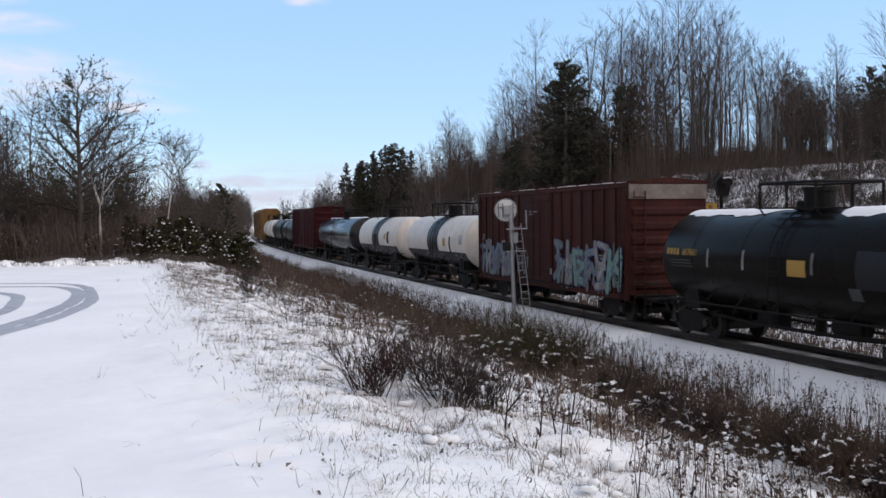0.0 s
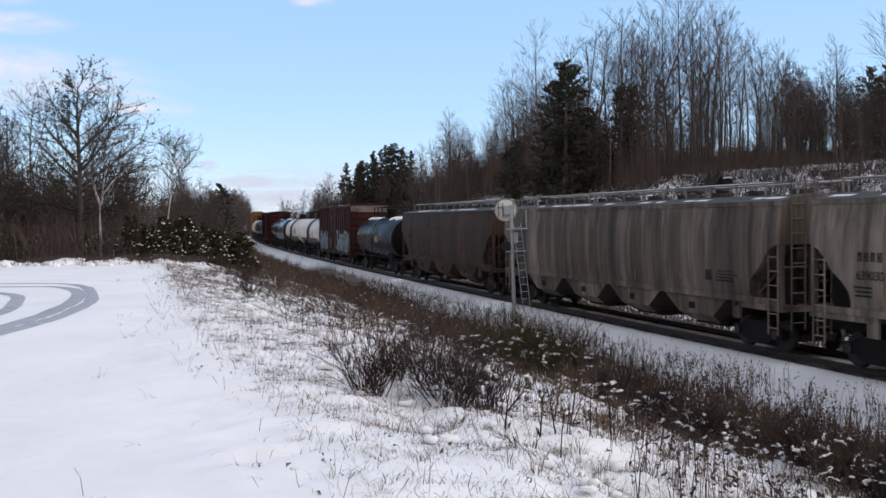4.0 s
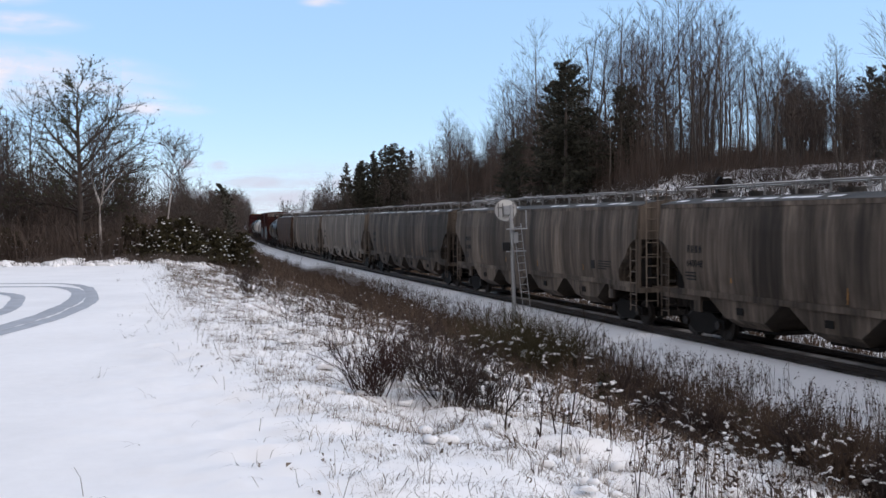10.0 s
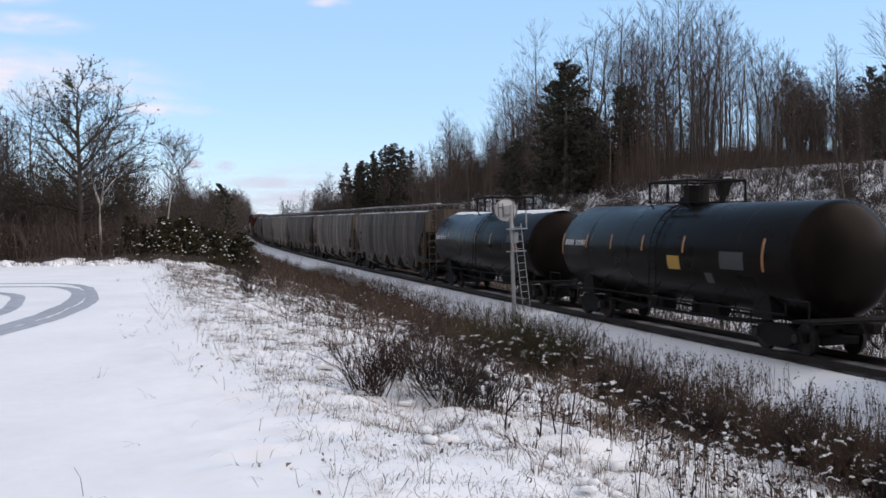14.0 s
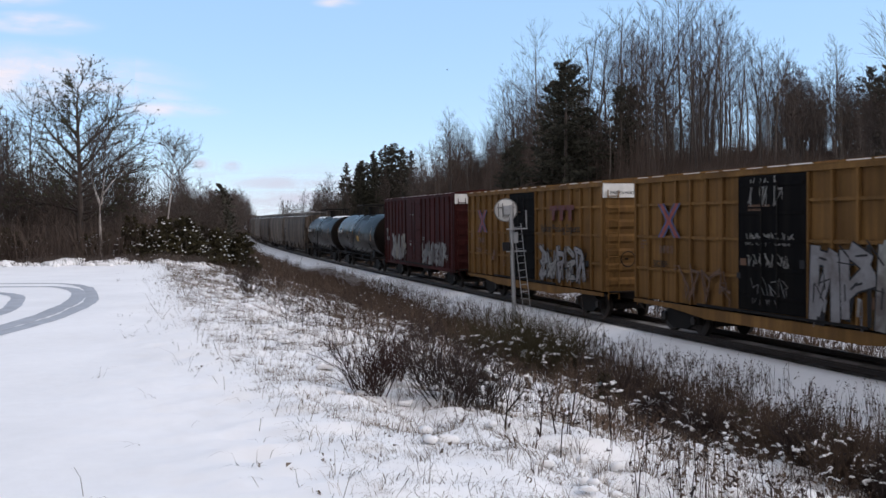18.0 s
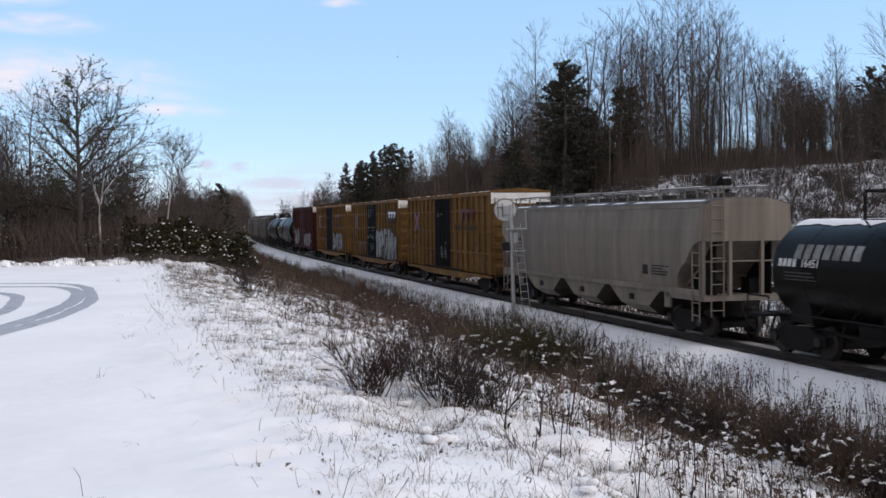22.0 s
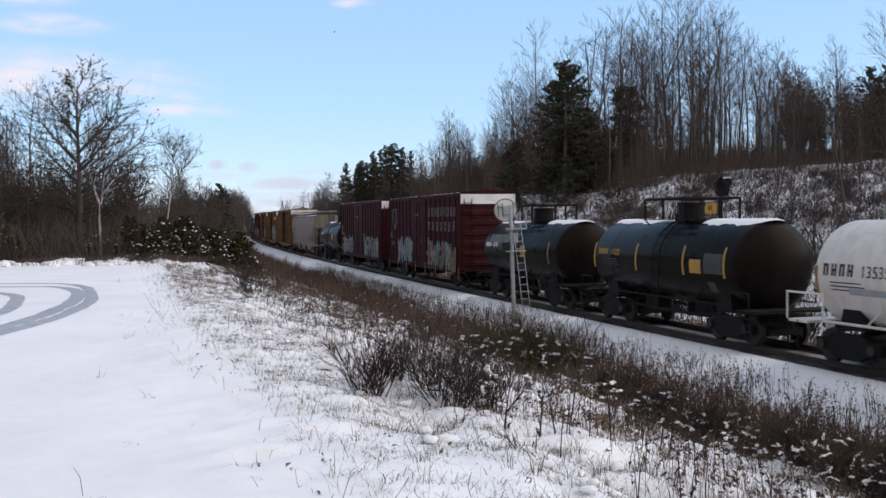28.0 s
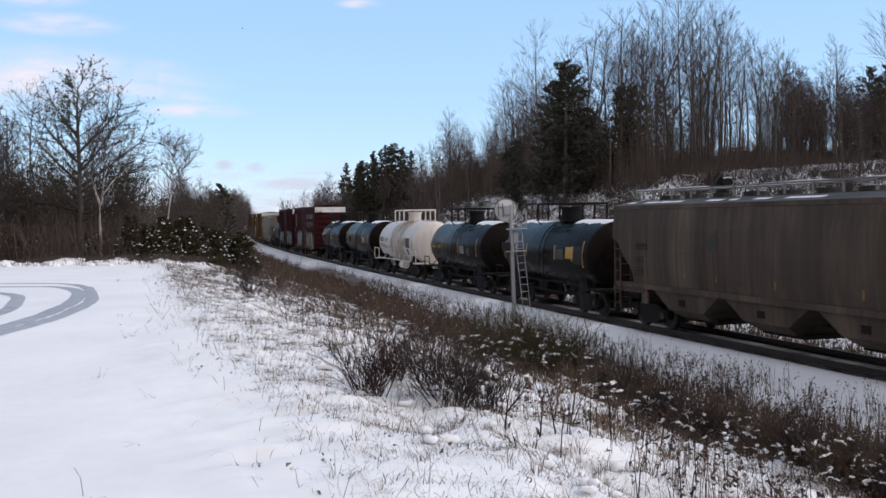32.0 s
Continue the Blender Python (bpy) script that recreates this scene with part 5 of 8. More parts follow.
bubble_piece(wc, 61, 5.2, 1.1, 3.4, 1.45, 4, 0.3, DUSKBLUE, (FADEDWHITE, PALEBLUE, CREAM, SEAGREEN), DEEPBLUE)
bubble_piece(wc, 62, -1.6, 1.0, 5.6, 1.4, 6, 0.26, INK, (OCHRE, CREAM, PALEBLUE, OCHRE, SEAGREEN), DUSKBLUE)
for k in range(8):
    patch(wc, "reflector", ORANGEMARK, 7.75 - 2.2 * k, 1.2, 0.09, 0.62, 1.556, "yellow reflector strip")
couple(tank_car("short black tank car with yellow placard", 9.9, 3.55, 1.32, BLACKTANK, 28, snow=0.45, number="10738", marks=4, stripes=[(-3.6, 1.8, 2.7), (0.9, 2.2, 2.7)],
                plates=((-0.4, 0.6, 2.5, 0.5, YELLOWMARK), *((3.7 - 0.37 * k, 0.27, 2.95, 0.36, FADEDWHITE) for k in range(7)))), -297.6, 9.9)
couple(tank_car("black tank car with yellow numbers and stripes", 10.0, 3.57, 1.33, BLACKTANK, 29, snow=0.5, number="11025", marks=4, ink=YELLOWMARK, stripe_mat=YELLOWMARK,
                stripes=[(4.6, 1.9, 2.8), (1.4, 1.9, 2.8), (-1.7, 1.9, 2.8), (-4.0, 1.9, 2.8)], plates=((-2.1, 0.65, 2.4, 0.42, YELLOWMARK), (-2.9, 1.0, 2.6, 0.6, PRINT), (-3.0, 0.4, 1.75, 0.3, PRINT))), -310.3, 10.0)
couple(tank_car("white tank car with caged handrails and ladders", 10.5, 3.58, 1.36, WHITETANK, 30, rail_colour=WHITETANK, rail_style="cage", number="13535", marks=4, ink=INK, ink_z=0.0, size=0.4, stain=(-1.9, 1.5),
                stripes=[(4.75, 1.75, 2.45), (1.15, 1.6, 2.4), (-0.8, 1.6, 2.4), (-4.3, 1.7, 2.4)], stripe_mat=RUST,
                plates=((-1.95, 0.62, 2.5, 0.5, YELLOWMARK), (-2.65, 1.05, 2.52, 0.6, NAVYPLATE), (-2.75, 0.45, 1.84, 0.36, NAVYPLATE), (-0.95, 0.6, 2.4, 0.4, GALV), (3.6, 1.3, 1.95, 0.16, GALV), (2.0, 0.7, 1.95, 0.16, GALV))), -323.0, 10.5)
u3 = couple(tank_car("black tank car with white and yellow marks", 9.9, 3.52, 1.33, BLACKTANK, 31, snow=0.5, number="125517", marks=4, ink=YELLOWMARK, ink_z=-0.1,
                     stripes=[(4.5, 1.7, 2.5), (2.2, 1.8, 2.6), (-0.7, 1.8, 2.7), (-3.8, 1.8, 2.7)], plates=((-0.95, 0.8, 2.3, 0.4, FADEDWHITE), (-2.2, 0.5, 2.2, 0.4, PRINT), (4.2, 0.16, 2.95, 0.5, FADEDWHITE), (4.0, 0.12, 3.0, 0.4, FADEDWHITE))), -336.4, 9.9)
couple(tank_car("black tank car with bright yellow stripes", 9.8, 3.57, 1.35, BLACKTANK, 32, snow=0.45, number="101", marks=4, stripe_mat=YELLOWMARK,
                stripes=[(4.5, 1.9, 2.7), (3.0, 2.1, 2.6), (1.8, 2.1, 2.6), (-1.3, 2.0, 2.6), (-3.0, 2.0, 2.6), (-4.0, 1.8, 2.8)], plates=((-1.4, 0.8, 2.45, 0.4, PRINT), (-2.4, 0.75, 2.55, 0.45, YELLOWMARK), (-3.1, 0.9, 2.6, 0.7, INK))), -349.1, 9.8)
couple(hopper_car("drab grey-brown covered hopper with a faded dark green disc", 17.4, 4.62, DRAB, 3, 33, number="1415", emblem=True), -361.1, 17.4)


# ---------- signals ----------
def mast_signal(x, y, turn):
    """A slim mast with a round target seen from behind, small platforms and a ladder."""
    z = hz(x, y)
    sig = new("signal_mast")
    tagged(sig, "slim grey steel signal mast with round pale target", "railway signal")
    sig.matrix_basis = pose(x, y, z - 0.1, 0, -1.6, 0) @ pose(0, 0, 0, 0, 0, turn)
    H = 4.35 - z
    bm = bmesh.new()
    rod(bm, (0, 0, 0), (0, 0, H), 0.07, 12)
    rod(bm, (0, 0, 0), (0, 0, 0.5), 0.14, 12)
    part("mast", bm, GALV, sig, soft=False)
    bm = bmesh.new()
    rod(bm, (-0.2, 0.28, H - 0.2), (-0.2, 0.31, H - 0.2), 0.46, 32)
    tgt = part("target", bm, WHITE, sig, "round pale target disc")
    bm = bmesh.new()
    for k in range(24):
        a, b = k * 0.2618, (k + 1) * 0.2618
        rod(bm, (-0.2 + 0.46 * math.cos(a), 0.27, H - 0.2 + 0.46 * math.sin(a)), (-0.2 + 0.46 * math.cos(b), 0.27, H - 0.2 + 0.46 * math.sin(b)), 0.022, 4)
    part("target_rim", bm, OLDGALV, tgt)
    bm = bmesh.new()
    for x in (-0.5, -0.32, 0.1):
        box(bm, x - 0.02, x + 0.02, 0.22, 0.27, H - 0.48, H + 0.08)
    box(bm, -0.55, 0.15, 0.2, 0.22, H - 0.12, H - 0.07)
    part("target_brace", bm, OLDGALV, tgt)
    bm = bmesh.new()
    box(bm, -0.3, 0.08, -0.05, 0.26, H - 0.4, H - 0.02, 0.03)
    rod(bm, (-0.15, 0.1, H - 0.2), (-0.15, 0.62, H - 0.2), 0.13, 12)
    part("lamp_case", bm, GALV, sig)
    bm = bmesh.new()
    box(bm, -0.2, 0.62, -0.25, 0.25, H - 1.0, H - 0.95)
    bars(bm, [(0.05, -0.2, H - 0.97), (0.6, -0.2, H - 0.97), (0.6, 0.2, H - 0.97)], 0.02)
    bars(bm, [(0.6, -0.2, H - 0.97), (0.6, -0.2, H - 0.25), (0.6, 0.2, H - 0.25), (0.6, 0.2, H - 0.97)], 0.014)
    part("platform", bm, GALV, sig)
    bm = bmesh.new()
    box(bm, -0.25, 0.55, -0.22, 0.22, H - 1.9, H - 1.86)
    part("platform", bm, GALV, sig)
    bm = bmesh.new()
    box(bm, -0.4, -0.1, -0.1, 0.16, H - 1.85, H - 1.5, 0.03)
    rod(bm, (-0.25, 0.05, H - 1.68), (-0.25, 0.35, H - 1.68), 0.12, 10)
    part("marker_lamp", bm, INK, sig, "small black marker lamp")
    bm = bmesh.new()
    box(bm, 0.05, 0.25, -0.1, 0.1, H - 1.55, H - 1.1, 0.02)
    part("relay_box", bm, GALV, sig)
    bm = bmesh.new()
    bars(bm, [(-0.09, 0, 0.3), (-0.09, 0, H - 0.5)], 0.018, 5)
    part("conduit", bm, OLDGALV, sig)
    part("ladder", ladder_mesh(H - 1.35, 0.3, 12, 0.014), GALV, sig, m=pose(0.5, 0, 0.6, 0, -4.5, 0))


mast_signal(2.9, 41.6, 0)


def far_signal(x, y):
    """A dark signal head on a post across the track, with plates."""
    z = hz(x, y)
    sig = new("signal_post")
    tagged(sig, "dark hooded signal head on a thin post with plates", "railway signal")
    sig.matrix_basis = pose(x, y, z - 0.05)
    top = 5.15 - z
    bm = bmesh.new()
    rod(bm, (0, 0, 0), (0, 0, top), 0.06, 10)
    part("post", bm, STEEL, sig)
    bm = bmesh.new()
    prism(bm, [(-0.18, top - 0.62), (0.22, top - 0.62), (0.3, top - 0.2), (0.24, top + 0.06), (-0.1, top + 0.1), (-0.24, top - 0.1)], -0.2, 0.14)
    part("signal_head", bm, STEEL, sig, "black hooded lamp housing")
    bm = bmesh.new()
    rod(bm, (0.12, -0.5, top - 0.12), (0.12, -0.18, top - 0.12), 0.16, 14)
    part("hood", bm, STEEL, sig)
    bm = bmesh.new()
    box(bm, 0.0, 0.24, -0.5, -0.2, top + 0.03, top + 0.07, 0.01)
    part("snow_cap", bm, SNOW, sig, "snow on the hood")
    bm = bmesh.new()
    box(bm, -0.62, -0.18, -0.04, -0.02, top - 1.28, top - 0.9)
    pl = part("plate", bm, YELLOWMARK, sig, "small yellow plate")
    piece("lettering", shared("R", lambda: writing("R", 0.34, INK)), pl, pose(-0.52, -0.044, top - 1.2, 0, 0, 180))
    piece("lettering", shared("300", lambda: writing("300", 0.22, WHITE)), sig, pose(-0.66, -0.044, top - 0.85, 0, 0, 180))
    return sig


far_signal(10.56, 38.9)


# ---------- vegetation ----------
def tube_mesh(name, chains, material):
    """Tapered tubes: each chain is (points, radii, sides), one unbroken limb."""
    verts, faces = [], []
    for pts, radii, n in chains:
        o = len(verts)
        m = len(pts)
        if n == 1:
            # the finest twigs: one flat tapered slip
            a, b = Vector(pts[0]), Vector(pts[-1])
            u = (b - a).cross(Vector((math.sin(o * 1.7), math.cos(o * 2.3), math.sin(o * 0.9) + 0.01)))
            u = u.normalized() * radii[0]
            verts += [tuple(a - u), tuple(a + u), tuple(b + u * 0.5), tuple(b - u * 0.5)]
            faces.append((o, o + 1, o + 2, o + 3))
            continue
        for i in range(m):
            a, b = Vector(pts[max(0, i - 1)]), Vector(pts[min(m - 1, i + 1)])
            d = b - a
            if d.length < 1e-6:
                d = Vector((0, 0, 1))
            d.normalize()
            u = d.cross(Vector((0.3, 0.5, 0.81)))
            u.normalize()
            w = d.cross(u)
            c, r = Vector(pts[i]), radii[i]
            for k in range(n):
                t = 6.2832 * k / n
                verts.append(tuple(c + (u * math.cos(t) + w * math.sin(t)) * r))
        for i in range(m - 1):
            for k in range(n):
                j = (k + 1) % n
                faces.append((o + i * n + k, o + i * n + j, o + (i + 1) * n + j, o + (i + 1) * n + k))
    return mesh_from(name, verts, faces, material, True)


def grow(rnd, tubes, p, d, length, r, depth, droop, spread, counts, segs=3, twig=0.004, wob=0.11):
    """One limb and its side shoots."""
    pts = [Vector(p)]
    d = Vector(d).normalized()
    sides = 4 if depth == 0 else (3 if depth < len(counts) else 1)
    for i in range(segs):
        d = (d + Vector((rnd.uniform(-1, 1), rnd.uniform(-1, 1), rnd.uniform(-0.7, 0.8) + droop)) * wob).normalized()
        q = pts[-1] + d * length / segs
        pts.append(q)
    tubes.append((pts, [max(r * (1 - i / segs * 0.8), twig * (1 - 0.4 * i / segs)) for i in range(segs + 1)], sides))
    if depth >= len(counts):
        return
    n = counts[depth]
    for k in range(n):
        f = 0.22 + 0.78 * (k + rnd.random()) / n
        i = min(segs - 1, int(f * segs))
        base = pts[i].lerp(pts[i + 1], f * segs - i)
        ax = Vector((rnd.uniform(-1, 1), rnd.uniform(-1, 1), rnd.uniform(-0.3, 0.5)))
        side = (ax - d * ax.dot(d))
        if side.length < 0.01:
            continue
        side.normalize()
        nd = d * (1 - spread) + side * spread + Vector((0, 0, 0.13))
        grow(rnd, tubes, base, nd, length * rnd.uniform(0.35, 0.6) * (1.15 - 0.5 * f), r * 0.45 * (1.1 - 0.5 * f), depth + 1, droop, spread, counts, max(2, segs - 1), twig, wob)


def bare_tree(seed, h, r, limbs, start, spread, counts, twig=0.011, bark=None, lean=0.03, limb_len=0.32, forks=1):
    """Returns trunk and branch meshes of a leafless tree."""
    rnd = random.Random(seed)
    trunk, crown = [], []
    for fk in range(forks):
        p = Vector((0, 0, -0.15))
        d = Vector((rnd.uniform(-lean, lean), rnd.uniform(-lean, lean), 1)).normalized()
        if fk:
            d = Vector((rnd.uniform(-0.2, 0.2), rnd.uniform(-0.2, 0.2), 1)).normalized()
        hh = h * (1 if fk == 0 else rnd.uniform(0.7, 0.95))
        n = 9
        pts = [p]
        for i in range(n):
            d = (d + Vector((rnd.uniform(-1, 1), rnd.uniform(-1, 1), 0.6)) * 0.045).normalized()
            q = pts[-1] + d * (hh / n)
            pts.append(q)
        trunk.append((pts, [r * (1 - i / n) ** 0.8 + twig * 0.8 for i in range(n + 1)], 7))
        for k in range(limbs):
            f = start + (0.98 - start) * (k + rnd.random() * 0.8) / limbs
            i = min(n - 1, int(f * n))
            base = pts[i].lerp(pts[i + 1], f * n - i)
            a = k * 2.4 + rnd.uniform(-0.5, 0.5)
            nd = Vector((math.cos(a) * spread, math.sin(a) * spread, rnd.uniform(0.5, 1.0)))
            ln = h * limb_len * (1.15 - f) * rnd.uniform(0.7, 1.3) + h * 0.05
            grow(rnd, crown, base, nd, ln, r * 0.35 * (1.15 - f) + twig, 0, 0.22, 0.6, counts, 4, twig)
    return tube_mesh("trunk", trunk, bark or BARK), tube_mesh("crown", crown, TWIG)


def shoot(rnd, tubes, p, d, length, r, depth, counts, twig, rise, spread):
    """A limb that sweeps upward, with side shoots that do the same, each finer than the last."""
    segs = (5, 4, 2, 2)[depth]
    d = Vector(d).normalized()
    pts = [Vector(p)]
    for i in range(segs):
        d = (d + Vector((rnd.uniform(-1, 1), rnd.uniform(-1, 1), rnd.uniform(-0.6, 0.6))) * 0.07 + Vector((0, 0, rise / segs))).normalized()
        pts.append(pts[-1] + d * length / segs)
    sides = (4, 3, 1, 1)[depth]
    tubes.append((pts, [max(r * (1 - 0.85 * i / segs), twig * (1 - 0.4 * i / segs)) for i in range(segs + 1)], sides))
    if depth >= len(counts):
        return
    n = max(2, int(counts[depth] * rnd.uniform(0.75, 1.25)))
    spin = rnd.uniform(0, 6.28)
    for k in range(n):
        f = min(0.985, 0.2 + 0.8 * (k + rnd.random()) / n)
        i = min(segs - 1, int(f * segs))
        base = pts[i].lerp(pts[i + 1], f * segs - i)
        d = (pts[i + 1] - pts[i]).normalized()
        u = d.cross(Vector((0.31, 0.77, 0.55))).normalized()
        w = d.cross(u)
        spin += 2.4 + rnd.uniform(-0.5, 0.5)
        side = u * math.cos(spin) + w * math.sin(spin)
        q = spread * rnd.uniform(0.7, 1.25)
        shoot(rnd, tubes, base, d * math.cos(q) + side * math.sin(q), length * rnd.uniform(0.42, 0.72) * (1.15 - 0.5 * f), r * 0.42 * (1.1 - 0.5 * f), depth + 1, counts, twig, rise * 0.8, spread)


def aspen(seed, h, r, limbs, start, out=0.75, reach=0.27, counts=(6, 5), twig=0.0105, bark=None, fork=0.0, rise=0.3):
    """Trunk and crown of a tall leafless tree: clean lower trunk, limbs that sweep up, fine upright shoots."""
    rnd = random.Random(seed)
    n = 12
    chains = []

    def leader(p, d, length, r0, k):
        pts = [Vector(p)]
        d = Vector(d).normalized()
        for i in range(k):
            d = (d + Vector((rnd.uniform(-1, 1), rnd.uniform(-1, 1), 0.5)) * 0.05).normalized()
            pts.append(pts[-1] + d * length / k)
        chains.append((pts, [r0 * (1 - i / k) ** 0.85 + twig for i in range(k + 1)], 7))
        return pts

    main = leader((0, 0, -0.3), (rnd.uniform(-0.05, 0.05), rnd.uniform(-0.05, 0.05), 1), h, r, n)
    tops = [(main, start, limbs)]
    if fork:
        i = int(fork * n)
        a = rnd.uniform(0, 6.28)
        tops.append((leader(main[i], (0.42 * math.cos(a), 0.42 * math.sin(a), 1), h * (1 - fork) * rnd.uniform(0.8, 0.97), r * 0.62, 7), 0.15, limbs // 2))
    crown = []
    for pts, lo, count in tops:
        m = len(pts) - 1
        span = (pts[-1] - pts[0]).length
        for k in range(count):
            f = min(0.985, lo + (1 - lo) * (k + rnd.random() * 0.9) / count)
            i = min(m - 1, int(f * m))
            base = pts[i].lerp(pts[i + 1], f * m - i)
            a = k * 2.4 + rnd.uniform(-0.6, 0.6)
            up = 0.55 + 0.9 * f + rnd.uniform(-0.15, 0.25)
            ln = (span * reach * (1.12 - f) ** 0.6 + 0.03 * h) * rnd.uniform(0.6, 1.15)
            shoot(rnd, crown, base, (math.cos(a) * out, math.sin(a) * out, up * 0.62), ln, r * 0.26 * (1.15 - f) + twig, 0, counts, twig, rise, 0.55)
        # a few dead snags under the crown
        for k in range(5 if lo > 0.2 else 0):
            f = rnd.uniform(0.12, lo)
            i = min(m - 1, int(f * m))
            a = rnd.uniform(0, 6.28)
            shoot(rnd, crown, pts[i].lerp(pts[i + 1], f * m - i), (math.cos(a), math.sin(a), rnd.uniform(-0.2, 0.5)), rnd.uniform(0.5, 1.6), 0.022, 0, (3,), twig, 0.1, 0.7)
    return tube_mesh("trunk", chains, bark or BARK), tube_mesh("crown", crown, TWIG)


def conifer(seed, h, w, whorls, material, dense=1.0, start=0.08, limb=True, ragged=0.3, blunt=0.75):
    """Trunk, boughs and a crown of many small needle sprays, with gaps."""
    rnd = random.Random(seed)
    trunk = [([(0, 0, -0.15), (0.01 * h, 0, h * 0.5), (0, 0, h)], [0.016 * h, 0.010 * h, 0.012], 7)]
    verts, faces = [], []
    for i in range(whorls):
        f = start + (1 - start) * i / whorls
        z = h * f
        n = rnd.randint(4, 6)
        ln0 = w * (1 - f) ** blunt + 0.12
        for k in range(n):
            if rnd.random() > 0.92:
                continue
            a = rnd.uniform(0, 6.283)
            ln = ln0 * rnd.uniform(1 - ragged, 1 + ragged * 0.6)
            rise = rnd.uniform(-0.25, 0.3) if f < 0.7 else rnd.uniform(0.1, 0.8)
            dv = Vector((math.cos(a), math.sin(a), rise)).normalized()
            tip = Vector((0, 0, z)) + dv * ln
            if limb:
                o, wd = len(verts), Vector((-dv.y, dv.x, 0)).normalized() * (0.015 + 0.006 * ln)
                verts += [tuple(Vector((0, 0, z)) - wd), tuple(Vector((0, 0, z)) + wd), tuple(tip)]
                faces.append((o, o + 1, o + 2))
            m = int((5 + ln * 9) * dense)
            for q in range(m):
                t = 0.25 + 0.8 * (q + rnd.random()) / m
                c = Vector((0, 0, z)) + dv * ln * t + Vector((rnd.uniform(-1, 1), rnd.uniform(-1, 1), rnd.uniform(-0.7, 0.5))) * (0.10 + 0.16 * ln * (1.1 - t * 0.7))
                s = rnd.uniform(0.10, 0.24) * (0.7 + 0.05 * h)
                e1 = (dv * 0.8 + Vector((rnd.uniform(-1, 1), rnd.uniform(-1, 1), rnd.uniform(-0.5, 0.7)))).normalized() * s
                e2 = e1.cross(Vector((rnd.uniform(-1, 1), rnd.uniform(-1, 1), rnd.uniform(-1, 1))).normalized()) * 0.45
                o = len(verts)
                verts += [tuple(c - e1 * 0.5), tuple(c + e2), tuple(c + e1), tuple(c - e2)]
                faces += [(o, o + 1, o + 2), (o, o + 2, o + 3)]
    return tube_mesh("trunk", trunk, BARK), mesh_from("crown", verts, faces, material)


def plant_tree(name, meshes, x, y, turn, scale, label, category, group, sink=0.0):
    ob = new(name)
    tagged(ob, label, category, group)
    ob.matrix_basis = pose(x, y, hz(x, y) - sink, random.uniform(-2, 2), random.uniform(-2, 2), turn) @ Matrix.Scale(scale, 4)
    for nm, me in zip(("trunk", "crown"), meshes):
        piece(nm, me, ob)
    return ob


def joined(name, items, label, category):
    """Many far trees as one object: items of (meshes, x, y, turn, scale)."""
    for k, mat in ((0, BARK), (1, TWIG)):
        vs, fs, o = [], [], 0
        for meshes, x, y, turn, sc in items:
            me = meshes[k]
            co = np.empty(len(me.vertices) * 3)
            me.vertices.foreach_get("co", co)
            co = co.reshape(-1, 3) * sc
            c, s = math.cos(turn), math.sin(turn)
            co = np.stack([co[:, 0] * c - co[:, 1] * s + x, co[:, 0] * s + co[:, 1] * c + y, co[:, 2] + hz(x, y)], -1)
            vs.append(co)
            idx = np.empty(len(me.loops), dtype=np.int32)
            me.loops.foreach_get("vertex_index", idx)
            fs.append(idx.reshape(-1, 4) + o)
            o += len(co)
        ob = new(name, mesh_arrays(name, np.concatenate(vs), np.concatenate(fs), [], mat))
        tagged(ob, label + (", trunks" if k == 0 else ", branches"), category, kind="stuff")


def spot(s, n):
    x, y, th = track_at(s, n)
    return x, y


rnd = random.Random(77)
POPLARS = [aspen(100 + i, 15.5, 0.125 + 0.012 * (i % 3), 15 + 2 * (i % 3), (0.32, 0.42, 0.5)[i % 3], 0.8, (0.29, 0.25, 0.33)[i % 3], bark=PALEBARK if i % 3 == 1 else BARK, fork=(0.0, 0.0, 0.5, 0.62)[i % 4], rise=(0.3, 0.45, 0.2)[i % 3]) for i in range(8)]
FORKED = [aspen(120 + i, 15.0, 0.13, 15, 0.4, 0.9, 0.33, fork=0.42, rise=0.25) for i in range(3)]
BROAD = aspen(133, 14.0, 0.16, 20, 0.25, 1.25, 0.45, (7, 6), 0.009, rise=0.2)
SAPLINGS = [bare_tree(140 + i, 8.0, 0.06, 14, 0.15, 0.5, (5, 4), 0.013, limb_len=0.3, forks=2) for i in range(4)]
PINES = [conifer(160 + i, 11.0, 2.6, 26, NEEDLE, 1.7, ragged=0.5, blunt=0.42) for i in range(3)]
FIRS = [conifer(165 + i, 11.0, 2.3, 28, NEEDLE, 1.5, ragged=0.45, blunt=0.85) for i in range(3)]
SPRUCES = [conifer(170 + i, 4.6, 1.25, 24, NEEDLE, 1.3, 0.02) for i in range(2)]
JUNIPERS = [conifer(180 + i, 2.0, 0.8, 16, JUNIPER, 2.0, 0.0, ragged=0.5) for i in range(3)]

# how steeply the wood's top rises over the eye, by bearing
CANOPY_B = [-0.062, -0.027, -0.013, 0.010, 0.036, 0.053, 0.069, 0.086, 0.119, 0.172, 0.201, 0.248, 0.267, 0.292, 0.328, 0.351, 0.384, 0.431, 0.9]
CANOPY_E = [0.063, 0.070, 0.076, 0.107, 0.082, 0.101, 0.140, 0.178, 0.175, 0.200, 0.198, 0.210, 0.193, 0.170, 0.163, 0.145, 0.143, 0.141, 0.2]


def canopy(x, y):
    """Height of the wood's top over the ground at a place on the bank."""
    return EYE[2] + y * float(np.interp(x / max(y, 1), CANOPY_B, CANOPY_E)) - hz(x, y)


